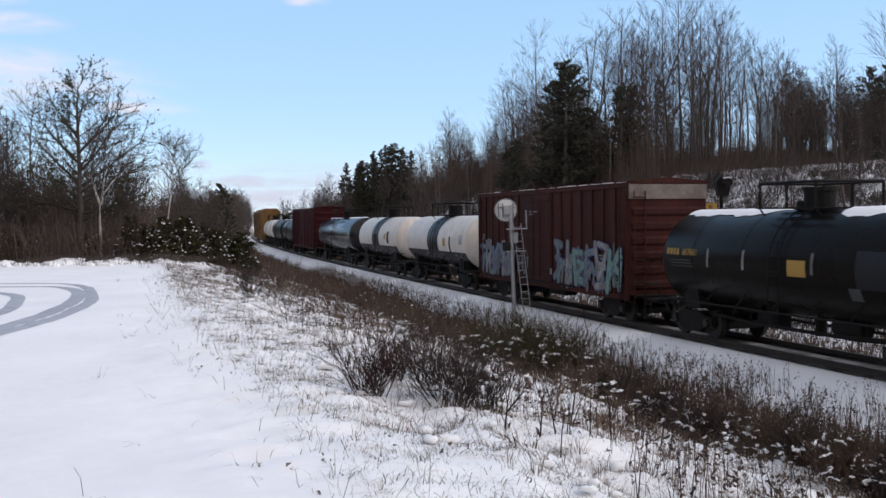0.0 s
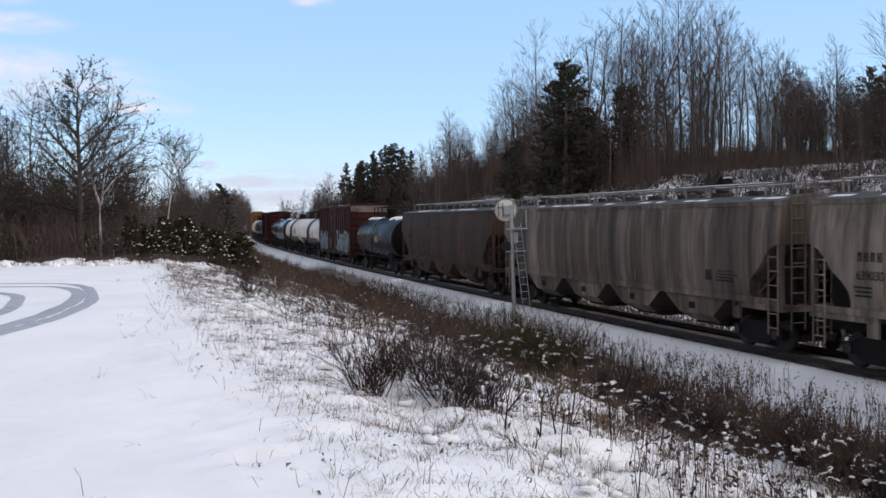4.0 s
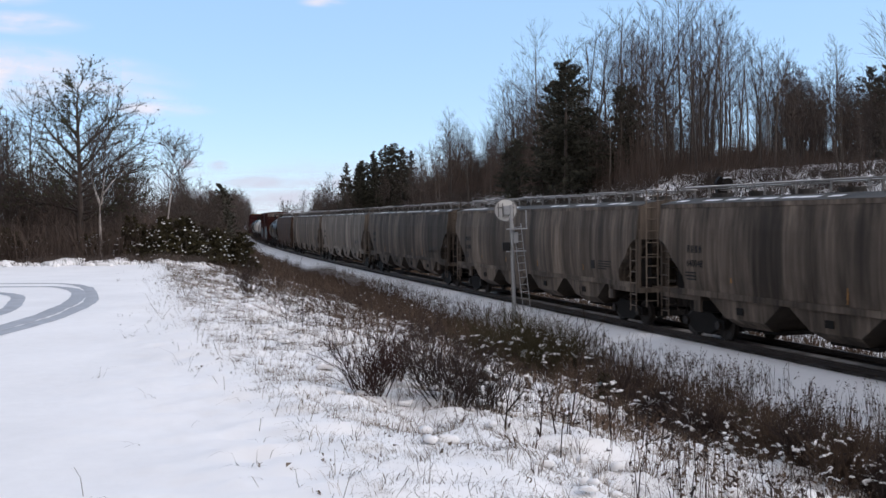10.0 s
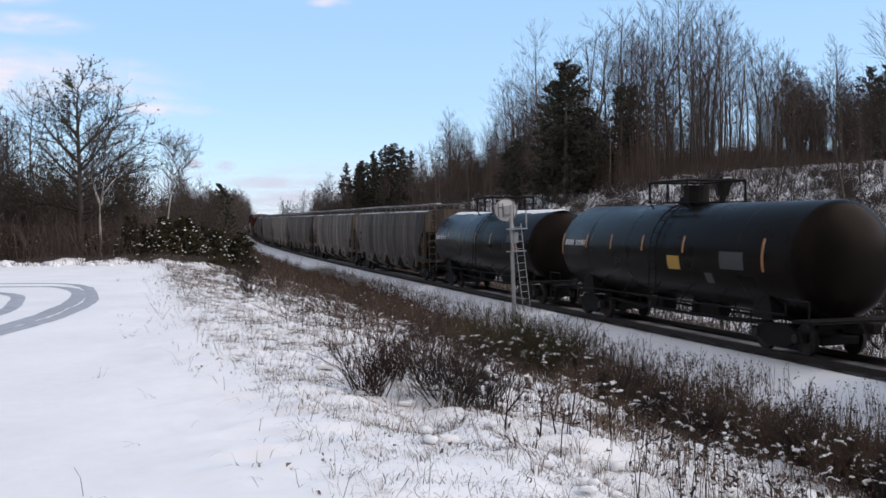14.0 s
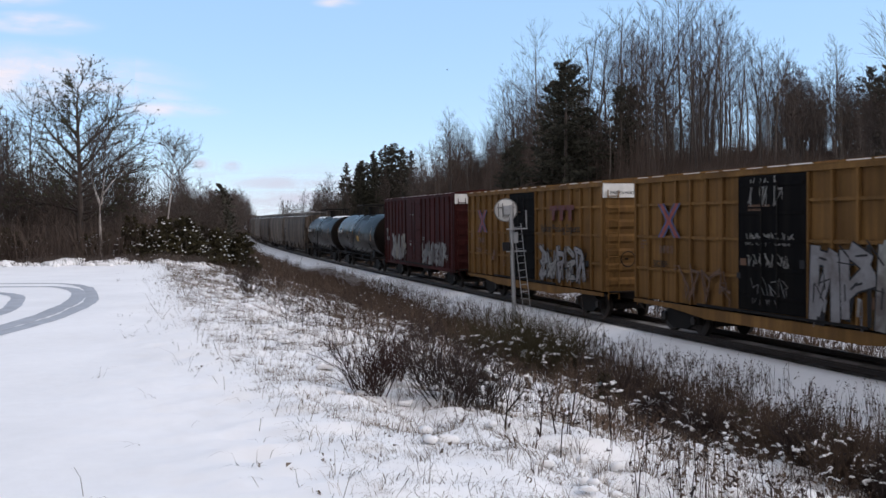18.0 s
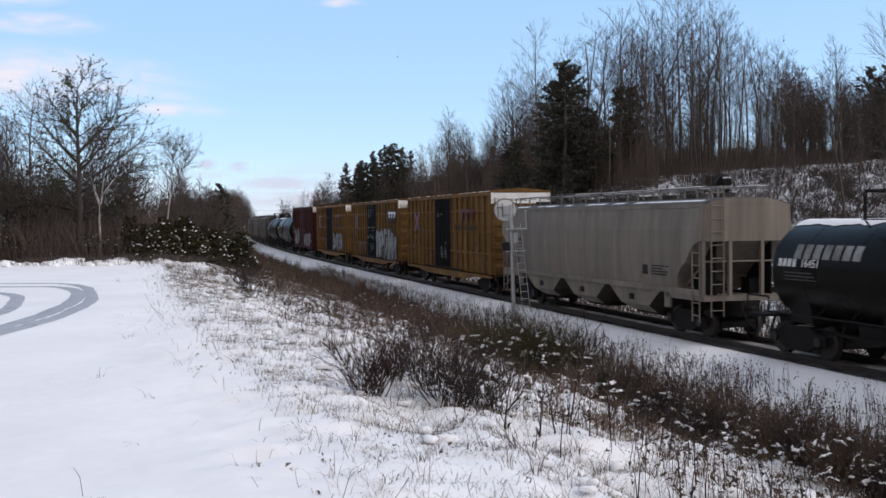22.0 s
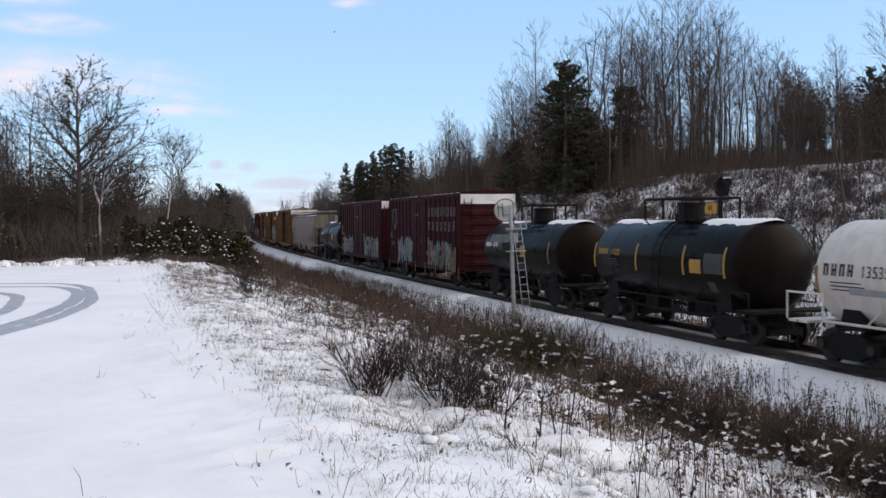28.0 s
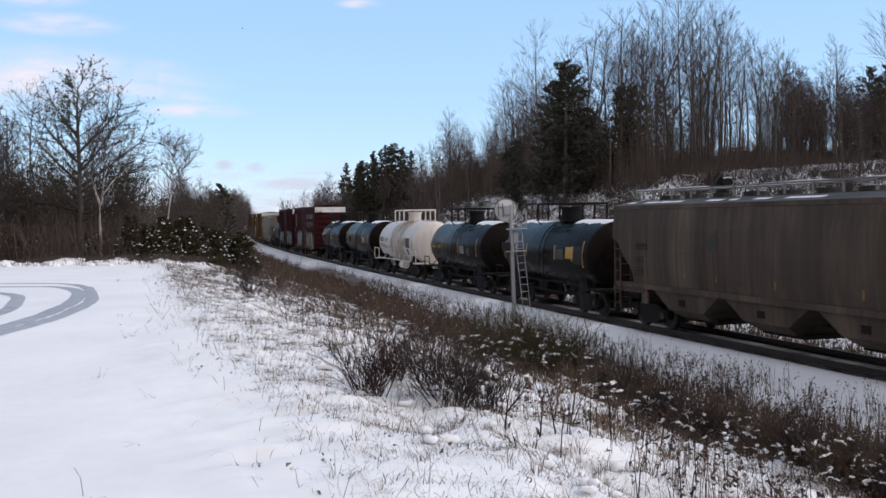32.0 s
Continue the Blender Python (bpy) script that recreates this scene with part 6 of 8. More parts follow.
def on_bearing(b, n):
    """The place on a bearing from the eye that lies n metres beside the track."""
    ys = np.linspace(30, 260, 2300)
    v = lateral(b * ys, ys) - n
    k = np.where(np.sign(v[1:]) != np.sign(v[:-1]))[0]
    y = float(ys[k[0]]) if len(k) else 90.0
    return b * y, y


# tall bare trees on the bank: bearing and how steeply the top rises over the eye
for b, e, n in ((0.0666, 0.131, 40), (0.083, 0.137, 44), (0.0958, 0.179, 36), (0.1205, 0.172, 42), (0.138, 0.183, 38), (0.1464, 0.181, 47), (0.1695, 0.2, 35), (0.1794, 0.189, 44), (0.1992, 0.198, 37),
                (0.2097, 0.186, 46), (0.2212, 0.209, 36), (0.2317, 0.2125, 40), (0.241, 0.205, 35), (0.2543, 0.21, 38), (0.263, 0.2, 46), (0.2686, 0.198, 36), (0.2796, 0.181, 40), (0.2873, 0.176, 36), (0.2961, 0.167, 43),
                (0.3088, 0.167, 37), (0.3181, 0.161, 42), (0.3236, 0.164, 35), (0.3346, 0.156, 38), (0.3886, 0.168, 36), (0.3815, 0.158, 42), (0.1575, 0.176, 40), (0.19, 0.18, 40), (0.11, 0.158, 46), (0.2, 0.17, 34), (0.248, 0.185, 33)):
    x, y = on_bearing(b, -n)
    plant_tree("poplar", rnd.choice(POPLARS + FORKED), x, y, rnd.uniform(0, 360), (EYE[2] + y * e - hz(x, y)) / 15.3, "tall leafless grey poplar on the snowy bank", "bare tree", "trees on the bank")
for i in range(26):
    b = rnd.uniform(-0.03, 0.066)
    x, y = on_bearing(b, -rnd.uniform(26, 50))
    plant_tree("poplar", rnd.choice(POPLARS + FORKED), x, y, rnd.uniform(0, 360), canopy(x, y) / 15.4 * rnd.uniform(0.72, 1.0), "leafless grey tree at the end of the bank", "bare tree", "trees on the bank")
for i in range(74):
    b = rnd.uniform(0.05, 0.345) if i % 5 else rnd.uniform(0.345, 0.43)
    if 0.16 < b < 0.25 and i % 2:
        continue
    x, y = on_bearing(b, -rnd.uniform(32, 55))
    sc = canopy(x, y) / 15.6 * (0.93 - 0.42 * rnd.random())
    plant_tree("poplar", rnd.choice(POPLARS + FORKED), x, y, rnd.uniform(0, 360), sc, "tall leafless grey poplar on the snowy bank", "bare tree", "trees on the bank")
for b, n, h in ((0.101, 31, 8), (0.118, 30, 9), (0.127, 32, 7.5), (0.141, 30, 9.5), (0.15, 31, 8), (0.163, 30, 10), (0.172, 32, 9), (0.094, 33, 9), (0.133, 34, 11), (0.157, 34, 11)):
    x, y = on_bearing(b, -n)
    plant_tree("poplar", rnd.choice((POPLARS[1], POPLARS[4], POPLARS[7])), x, y, rnd.uniform(0, 360), h / 15.3, "pale-barked young poplar at the foot of the wood", "bare tree", "trees on the bank")
# the wood goes on along the bank beside the viewer
for i in range(34):
    x, y = spot(rnd.uniform(-70, 44), -rnd.uniform(20, 46))
    if x / max(y, 0.1) < 0.5 and y > 0:
        continue
    plant_tree("poplar", rnd.choice(POPLARS), x, y, rnd.uniform(0, 360), rnd.uniform(0.7, 1.1), "tall leafless grey poplar on the snowy bank", "bare tree", "trees on the bank")
plant_tree("poplar", BROAD, 22.4, 50.0, 70, 0.7, "leafless tree leaning out over the bank", "bare tree", "trees on the bank")
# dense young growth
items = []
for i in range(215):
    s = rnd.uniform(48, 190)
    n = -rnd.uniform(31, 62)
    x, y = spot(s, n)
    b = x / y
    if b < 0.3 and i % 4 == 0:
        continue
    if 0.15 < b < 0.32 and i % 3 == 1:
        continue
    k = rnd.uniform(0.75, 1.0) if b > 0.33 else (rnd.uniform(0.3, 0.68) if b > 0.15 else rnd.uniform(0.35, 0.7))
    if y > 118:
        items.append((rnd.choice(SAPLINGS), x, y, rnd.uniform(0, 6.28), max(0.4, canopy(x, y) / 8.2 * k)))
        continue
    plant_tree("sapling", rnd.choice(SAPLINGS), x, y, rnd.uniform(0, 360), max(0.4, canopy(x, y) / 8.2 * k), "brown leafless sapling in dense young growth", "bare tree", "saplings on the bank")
joined("young_growth", items, "dense brown young growth deep in the wood", "woods")
for i in range(30):
    x, y = spot(rnd.uniform(20, 120), -rnd.uniform(12, 30))
    plant_tree("sapling", rnd.choice(SAPLINGS), x, y, rnd.uniform(0, 360), rnd.uniform(0.3, 0.6), "small leafless sapling on the open bank", "bare tree", "saplings on the bank")
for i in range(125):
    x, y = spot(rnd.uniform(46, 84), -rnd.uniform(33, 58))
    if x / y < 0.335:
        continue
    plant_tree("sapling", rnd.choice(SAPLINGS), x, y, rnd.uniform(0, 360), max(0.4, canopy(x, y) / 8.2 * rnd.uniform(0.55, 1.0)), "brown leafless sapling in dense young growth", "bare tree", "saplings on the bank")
for x, y, sc in ((33.2, 76.0, 1.5), (35.0, 77.5, 1.3)):
    plant_tree("spruce", SPRUCES[0], x, y, rnd.uniform(0, 360), sc, "dark spruce among bare trees on the bank", "spruce tree", "spruces")
# pines in the wood
for x, y, sc in ((13.4, 112, 1.4), (15.2, 118, 1.3), (9.0, 120, 0.75), (7.6, 122, 0.66), (19.6, 113, 0.95), (36.6, 88, 0.72), (38.5, 90, 0.66), (21.6, 116, 0.9), (12.4, 115, 1.2), (17.4, 119, 0.8),
                 (-18.5, 200, 1.07), (-16.6, 203, 1.12), (-14.2, 205, 1.16), (-12.2, 203, 1.20), (-10.4, 200, 1.29), (-9.0, 204, 1.20), (-15.5, 198, 0.95), (-12.8, 197, 1.03), (-7.6, 206, 1.07), (-19.8, 204, 0.86), (-11.5, 210, 1.20), (-17.6, 208, 1.03), (-13.4, 206, 1.22), (-15.6, 206, 1.14), (-18.9, 206, 0.98), (-8.2, 201, 1.16), (-10.2, 207, 1.25), (-16.2, 199, 1.05), (-14.4, 200, 1.1), (-6.4, 208, 0.95)):
    plant_tree("pine", rnd.choice(FIRS if y > 190 else PINES), x, y, rnd.uniform(0, 360), sc * (rnd.uniform(0.92, 1.1) if y > 190 else 1), "dark green ragged pine among bare trees", "pine tree", "pines")
# woods further along the line
items = []
for i in range(70):
    x, y = spot(rnd.uniform(150, 330), -rnd.uniform(9, 50))
    items.append((rnd.choice(SAPLINGS), x, y, rnd.uniform(0, 6.28), rnd.uniform(0.9, 1.5)))
for i in range(64):
    s = rnd.uniform(90, 300)
    x, y = spot(s, rnd.uniform(9 if s < 160 else 6.5, 26))
    if x / y > -0.19:
        continue
    items.append((rnd.choice(SAPLINGS), x, y, rnd.uniform(0, 6.28), rnd.uniform(0.35, 0.55) if s < 140 else rnd.uniform(0.75, 1.15)))
for i in range(90):
    b, y = rnd.uniform(-0.215, -0.17), rnd.uniform(95, 260)
    x = b * y
    if lateral(x, y) < 6 or b > -0.2:
        continue
    items.append((rnd.choice(SAPLINGS), x, y, rnd.uniform(0, 6.28), (EYE[2] + y * rnd.uniform(0.014, 0.033) * (1 if b < -0.188 else 0.6) - hz(x, y)) / 8.2))
for i in range(60):
    b, y = rnd.uniform(-0.195, -0.15), rnd.uniform(170, 330)
    x = b * y
    if lateral(x, y) > -7:
        continue
    items.append((rnd.choice(SAPLINGS), x, y, rnd.uniform(0, 6.28), max(0.3, (EYE[2] + y * rnd.uniform(0.008, 0.024) - hz(x, y)) / 8.2)))
# dense growth along the inside of the far bend
bend = []
for i in range(5200):
    q = rnd.uniform(105, 330)
    lo = max(3.6, 17.5 * (1 - q / 262) + 1.2)
    x, y = spot(q, lo + rnd.uniform(0, 8))
    if x / y > -0.183 or y < 100:
        continue
    bend.append((x, y))
    if i % 48 == 0:
        top = float(np.interp(x / y, [-0.225, -0.2, -0.19, -0.183], [0.030, 0.031, 0.026, 0.012]))
        items.append((rnd.choice(SAPLINGS), x, y, rnd.uniform(0, 6.28), max(0.25, (EYE[2] + y * top * rnd.uniform(0.75, 1.0) - hz(x, y)) / 8.0)))
joined("far_wood", items, "leafless wood along the far track", "woods")

# wood on the other side of the road, behind the camera's stand
items = []
for i in range(96):
    x, y = rnd.uniform(-75, 70), rnd.uniform(-70, -13)
    if i % 3 == 0:
        x, y = rnd.uniform(-75, -30), rnd.uniform(-20, 42)
    if abs(lateral(x, y)) < 9 or -34 < lateral(x, y) < 0:
        continue
    if i % 2:
        plant_tree("pine", rnd.choice(PINES), x, y, rnd.uniform(0, 360), rnd.uniform(0.8, 1.3), "dark pine in the wood across the road", "pine tree", "pines across the road")
    else:
        items.append((rnd.choice(SAPLINGS), x, y, rnd.uniform(0, 6.28), rnd.uniform(0.9, 1.5)))
joined("roadside_wood", items, "leafless wood across the road", "woods")

# wood behind the turning place
def larch_tree(seed, h):
    """A straight trunk with long boughs that sweep out and up, a strong side leader and a broad ragged crown."""
    r = random.Random(seed)
    trunk = [([(0, 0, -0.2), (0.04, 0, h * 0.3), (-0.10, 0.03, h * 0.6), (-0.2, 0, h * 0.84), (-0.16, 0, h * 0.97)], [0.16, 0.13, 0.085, 0.05, 0.012], 8)]
    crown = []
    # bough: height on the trunk, bearing, length, climb
    for k in range(27):
        f = 0.24 + 0.72 * (k + 0.7 * r.random()) / 27
        a = k * 2.4 + r.uniform(-0.4, 0.4)
        side = math.cos(a)
        ln = (2.55 + 0.5 * side) * (1 - max(0.0, f - 0.35) * 0.85) * r.uniform(0.7, 1.12)
        climb = 0.22 + 0.75 * f + r.uniform(-0.12, 0.15)
        shoot(r, crown, (-0.16 * f, 0, h * f), (math.cos(a), math.sin(a), climb), ln, 0.055 * (1.15 - f) + 0.01, 0, (8, 5), 0.008, 0.2, 0.8)
    for a, f, ln, climb in ((0.15, 0.42, 3.9, 0.75), (-0.3, 0.5, 3.6, 0.85), (0.3, 0.36, 3.4, 0.5), (-0.1, 0.6, 3.1, 0.9), (2.9, 0.45, 3.3, 0.7), (3.4, 0.3, 3.2, 0.22), (-2.9, 0.55, 3.2, 0.9), (0.1, 0.28, 3.2, 0.2), (3.0, 0.68, 2.3, 1.0)):
        shoot(r, crown, (-0.16 * f, 0, h * f), (math.cos(a), math.sin(a), climb), ln, 0.075, 0, (14, 6), 0.008, 0.15, 0.8)
    return tube_mesh("trunk", trunk, BARK), tube_mesh("crown", crown, TWIG)


larch_t = larch_tree(201, 9.0)
larch = plant_tree("larch", larch_t, -17.05, 48, 0, 1.0, "spreading larch with thin remaining needles", "larch tree", "")


def tufts(crown_mesh, count, size, material, seed):
    """Small needle tufts along the outer shoots of a crown."""
    r = random.Random(seed)
    vs = crown_mesh.vertices
    verts, faces = [], []
    for i in range(count):
        c = vs[r.randrange(len(vs))].co + Vector((r.uniform(-1, 1), r.uniform(-1, 1), r.uniform(-1, 1))) * 0.06
        e = Vector((r.uniform(-1, 1), r.uniform(-1, 1), r.uniform(-1, 1))) * size
        g = Vector((r.uniform(-1, 1), r.uniform(-1, 1), r.uniform(-1, 1))) * size
        o = len(verts)
        verts += [tuple(c - e), tuple(c + g), tuple(c + e)]
        faces.append((o, o + 1, o + 2))
    return mesh_from("needle_spray", verts, faces, material)


piece("needle_spray", tufts(larch_t[1], 11000, 0.055, LARCH, 5), larch, None, "sparse olive needles")
def birch_tree(seed, stems, r0):
    """Slim pale stems, each a line of (x, z); fine dark shoots on their upper parts."""
    r = random.Random(seed)
    trunk, crown = [], []
    for line, r1 in stems:
        pts = [Vector((x + r.uniform(-0.03, 0.03), r.uniform(-0.06, 0.06), z)) for x, z in line]
        n = len(pts) - 1
        (trunk if pts[-1].z < 4.2 else crown).append((pts, [max(0.009, r1 * (1 - 0.8 * i / n)) for i in range(n + 1)], 6))
        for k in range(11):
            f = 0.3 + 0.7 * (k + r.random()) / 11
            i = min(n - 1, int(f * n))
            if pts[i].z < 1.4:
                continue
            a = k * 2.4 + r.uniform(-0.5, 0.5)
            shoot(r, crown, pts[i].lerp(pts[i + 1], min(1, f * n - i)), (math.cos(a), math.sin(a), 0.9), r.uniform(0.8, 1.7) * (1.25 - 0.6 * f), 0.02, 0, (6, 5), 0.006, 0.2, 0.7)
    return tube_mesh("trunk", trunk, BIRCH), tube_mesh("crown", crown, TWIG)


plant_tree("birch", birch_tree(210, (([(0.0, -0.2), (0.06, 0.9), (0.1, 1.9), (0.14, 2.6)], 0.085), ([(0.14, 2.5), (-0.05, 3.1), (-0.2, 3.8)], 0.06), ([(-0.2, 3.8), (-0.12, 4.5), (-0.2, 5.2)], 0.02), ([(0.13, 2.55), (0.3, 3.2), (0.42, 4.0)], 0.055), ([(0.42, 4.0), (0.36, 4.7), (0.5, 5.4)], 0.018),
                                  ([(0.2, 2.9), (0.7, 3.5), (1.1, 3.8), (1.6, 4.2)], 0.035)), 0.085), -14.75, 44.2, 0, 1.0, "pale forked leafless birch before the wood", "birch tree", "birches")
plant_tree("birch", birch_tree(211, (([(0.0, -0.2), (0.08, 1.2), (0.2, 2.4), (0.32, 3.4), (0.36, 3.9)], 0.05), ([(0.35, 3.8), (0.42, 4.4), (0.4, 4.9)], 0.016), ([(0.3, 3.0), (0.75, 3.8), (1.1, 4.25)], 0.014)), 0.05), -12.05, 44.5, 0, 1.0, "slim pale leafless birch before the wood", "birch tree", "birches")
plant_tree("birch", birch_tree(212, (([(0.0, -0.2), (0.05, 1.6), (0.0, 3.0), (0.1, 4.4)], 0.035),), 0.04), -14.4, 47.5, 0, 1.0, "slim pale leafless birch before the wood", "birch tree", "birches")
for i in range(3):
    y = rnd.uniform(50, 60)
    x = -(0.405, 0.425, 0.436)[i] * y
    plant_tree("poplar", rnd.choice(POPLARS), x, y, rnd.uniform(0, 360), (EYE[2] + y * rnd.uniform(0.1, 0.135) - hz(x, y)) / 15.6, "tall thin leafless tree of the dark wood", "bare tree", "wood by the road")
for i in range(26):
    y = rnd.uniform(50, 60)
    x = -rnd.uniform(0.31, 0.45) * y
    plant_tree("sapling", rnd.choice(SAPLINGS), x, y, rnd.uniform(0, 360), (EYE[2] + y * rnd.uniform(0.035, 0.065) - hz(x, y)) / 8.2, "leafless tree of the dark wood by the turning place", "bare tree", "wood by the road")
items = []
for i in range(130):
    x, y = rnd.uniform(-38, -9.5), rnd.uniform(46, 82)
    if x > -0.2 * y:
        continue
    sc = (float(np.interp(x / y, [-0.6, -0.43, -0.405, -0.30, -0.28, -0.25, -0.2], [0.15, 0.135, 0.075, 0.058, 0.066, 0.05, 0.03])) * y + 2.4) / 8.0 * rnd.uniform(0.7, 1.0)
    if y > 62:
        items.append((rnd.choice(SAPLINGS), x, y, rnd.uniform(0, 6.28), sc))
        continue
    plant_tree("sapling", rnd.choice(SAPLINGS), x, y, rnd.uniform(0, 360), sc, "leafless tree of the dark wood by the turning place", "bare tree", "wood by the road")
joined("roadside_wood", items, "dark leafless wood behind the turning place", "woods")
for x, y, sc in ((-12.9, 60, 1.0), (-13.6, 62, 0.85), (-12.2, 58, 0.7), (-14.2, 57, 0.75)):
    plant_tree("spruce", rnd.choice(SPRUCES), x, y, rnd.uniform(0, 360), sc, "small dark spruce flecked with snow", "spruce tree", "spruces")


def fleck_snow(verts, faces, c, s, rnd):
    """A small uneven lump of snow."""
    o = len(verts)
    sx, sy, sz = s * rnd.uniform(0.6, 1.3), s * rnd.uniform(0.6, 1.3), s * rnd.uniform(0.5, 0.9)
    p, q = rnd.uniform(0, 6.28), rnd.uniform(0, 6.28)
    tx, ty = rnd.uniform(-0.3, 0.3) * sx, rnd.uniform(-0.3, 0.3) * sy
    for dz, k in ((-0.5, 0.7), (-0.1, 1.0), (0.4, 0.75)):
        for j in range(8):
            a = 0.7854 * j
            w = k * (1 + 0.28 * math.sin(2 * a + p) + 0.2 * math.sin(3 * a + q)) * rnd.uniform(0.88, 1.12)
            verts.append((c[0] + sx * w * math.cos(a) + tx * dz, c[1] + sy * w * math.sin(a) + ty * dz, c[2] + sz * (dz + rnd.uniform(-0.12, 0.12))))
    verts.append((c[0] + tx, c[1] + ty, c[2] + sz * 0.65))
    for i in (0, 8):
        for j in range(8):
            k = (j + 1) % 8
            faces.append((o + i + j, o + i + k, o + i + 8 + k, o + i + 8 + j))
    for j in range(8):
        faces.append((o + 16 + j, o + 16 + (j + 1) % 8, o + 24))


def snowy_juniper(x, y, sc, label="low dark juniper holding lumps of snow"):
    r = random.Random(int(x * 100) + int(y * 10))
    ob = plant_tree("juniper", r.choice(JUNIPERS), x, y, r.uniform(0, 360), sc, label, "juniper shrub", "junipers")
    v, f = [], []
    for i in range(46):
        a, t = r.uniform(0, 6.283), r.uniform(0.1, 0.95)
        q = 0.85 * (1 - t) ** 0.7 + 0.08
        fleck_snow(v, f, (q * math.cos(a), q * math.sin(a), 2.0 * t), r.uniform(0.025, 0.07), r)
    tagged(piece("snow_lump", mesh_from("snow_lump", v, f, SNOW, True), ob, None, "lumps of snow"), kind="stuff")


for i in range(20):
    snowy_juniper(rnd.uniform(-14.5, -10.2), rnd.uniform(43.5, 56), rnd.uniform(0.6, 1.15))
for i in range(12):
    snowy_juniper(rnd.uniform(-24, -14), rnd.uniform(43, 48), rnd.uniform(0.5, 0.9))


# ---------- weeds, grass and brush ----------
def blades(name, xy, h, w, lean, material, label, category, heads=0.0, head_size=0.03, seed=1, lift=0.0, vary=0.0):
    """Many thin bent blades or stalks, each of two joined slips, some with ragged heads."""
    r = np.random.RandomState(seed)
    n = len(xy)
    x, y = xy[:, 0], xy[:, 1]
    z = height(x, y) - 0.03 + lift
    hh = (h[0] + (h[1] - h[0]) * r.rand(n) ** 1.6) * (0.8 + 0.3 * waves(x, y, seed + 90, 5.0) + 0.2 * waves(x, y, seed + 91, 1.6)).clip(0.3, 1.6)
    if vary:
        hh = hh * (1 + vary * waves(x, y, seed + 93, 9.0)).clip(0.25, 2.0)
    a = r.rand(n) * 6.283
    ln = lean * hh * (0.2 + r.rand(n))
    dx, dy = np.cos(a) * ln, np.sin(a) * ln
    b = r.rand(n) * 6.283
    wx, wy = np.cos(b) * w / 2, np.sin(b) * w / 2
    P = np.zeros((n, 5, 3))
    P[:, 0] = np.stack([x - wx, y - wy, z], -1)
    P[:, 1] = np.stack([x + wx, y + wy, z], -1)
    mx, my, mz = x + dx * 0.35, y + dy * 0.35, z + hh * 0.6
    P[:, 2] = np.stack([mx + wx * 0.8, my + wy * 0.8, mz], -1)
    P[:, 3] = np.stack([mx - wx * 0.8, my - wy * 0.8, mz], -1)
    tip = np.stack([x + dx, y + dy, z + hh * (1 - 0.25 * np.minimum(1, lean * lean))], -1)
    P[:, 4] = tip
    o = np.arange(n) * 5
    quads = np.stack([o, o + 1, o + 2, o + 3], -1)
    tris = [np.stack([o + 3, o + 2, o + 4], -1)]
    verts = [P.reshape(-1, 3)]
    if heads:
        k = np.where(r.rand(n) < heads)[0]
        m = len(k)
        for rep in range(4):
            c = tip[k] - np.stack([dx[k] * 0.1 * rep, dy[k] * 0.1 * rep, hh[k] * 0.07 * rep], -1) + (r.rand(m, 3) - 0.5) * head_size * 1.6
            e1 = (r.rand(m, 3) - 0.5) * 2 * head_size
            e2 = (r.rand(m, 3) - 0.5) * 2 * head_size
            verts.append(np.stack([c - e1, c + e2, c + e1], 1).reshape(-1, 3))
            oo = n * 5 + rep * m * 3 + np.arange(m) * 3
            tris.append(np.stack([oo, oo + 1, oo + 2], -1))
    ob = new(name, mesh_arrays(name, np.concatenate(verts), quads, np.concatenate(tris), material))
    return tagged(ob, label, category, kind="stuff")


def scatter(count, s0, s1, n0, n1, seed, clump=0.0, near=0.0):
    """Places between two distances along and beside the track; clump: gather in patches; near: more of them towards s0."""
    r = np.random.RandomState(seed)
    s = s0 + (s1 - s0) * r.rand(count) ** (1 + near)
    n = n0 + (n1 - n0) * r.rand(count)
    th = np.interp(s, _s, _th)
    x = np.interp(s, _s, _x) - n * np.cos(th)
    y = np.interp(s, _s, _y) - n * np.sin(th)
    if clump:
        keep = 0.6 * waves(x, y, seed + 50, 2.2) + 0.6 * waves(x, y, seed + 51, 0.7) + 0.7 * waves(x, y, seed + 52, 0.3) > clump * (r.rand(count) * 1.6 - 0.6)
        x, y = x[keep], y[keep]
    return np.stack([x, y], -1)


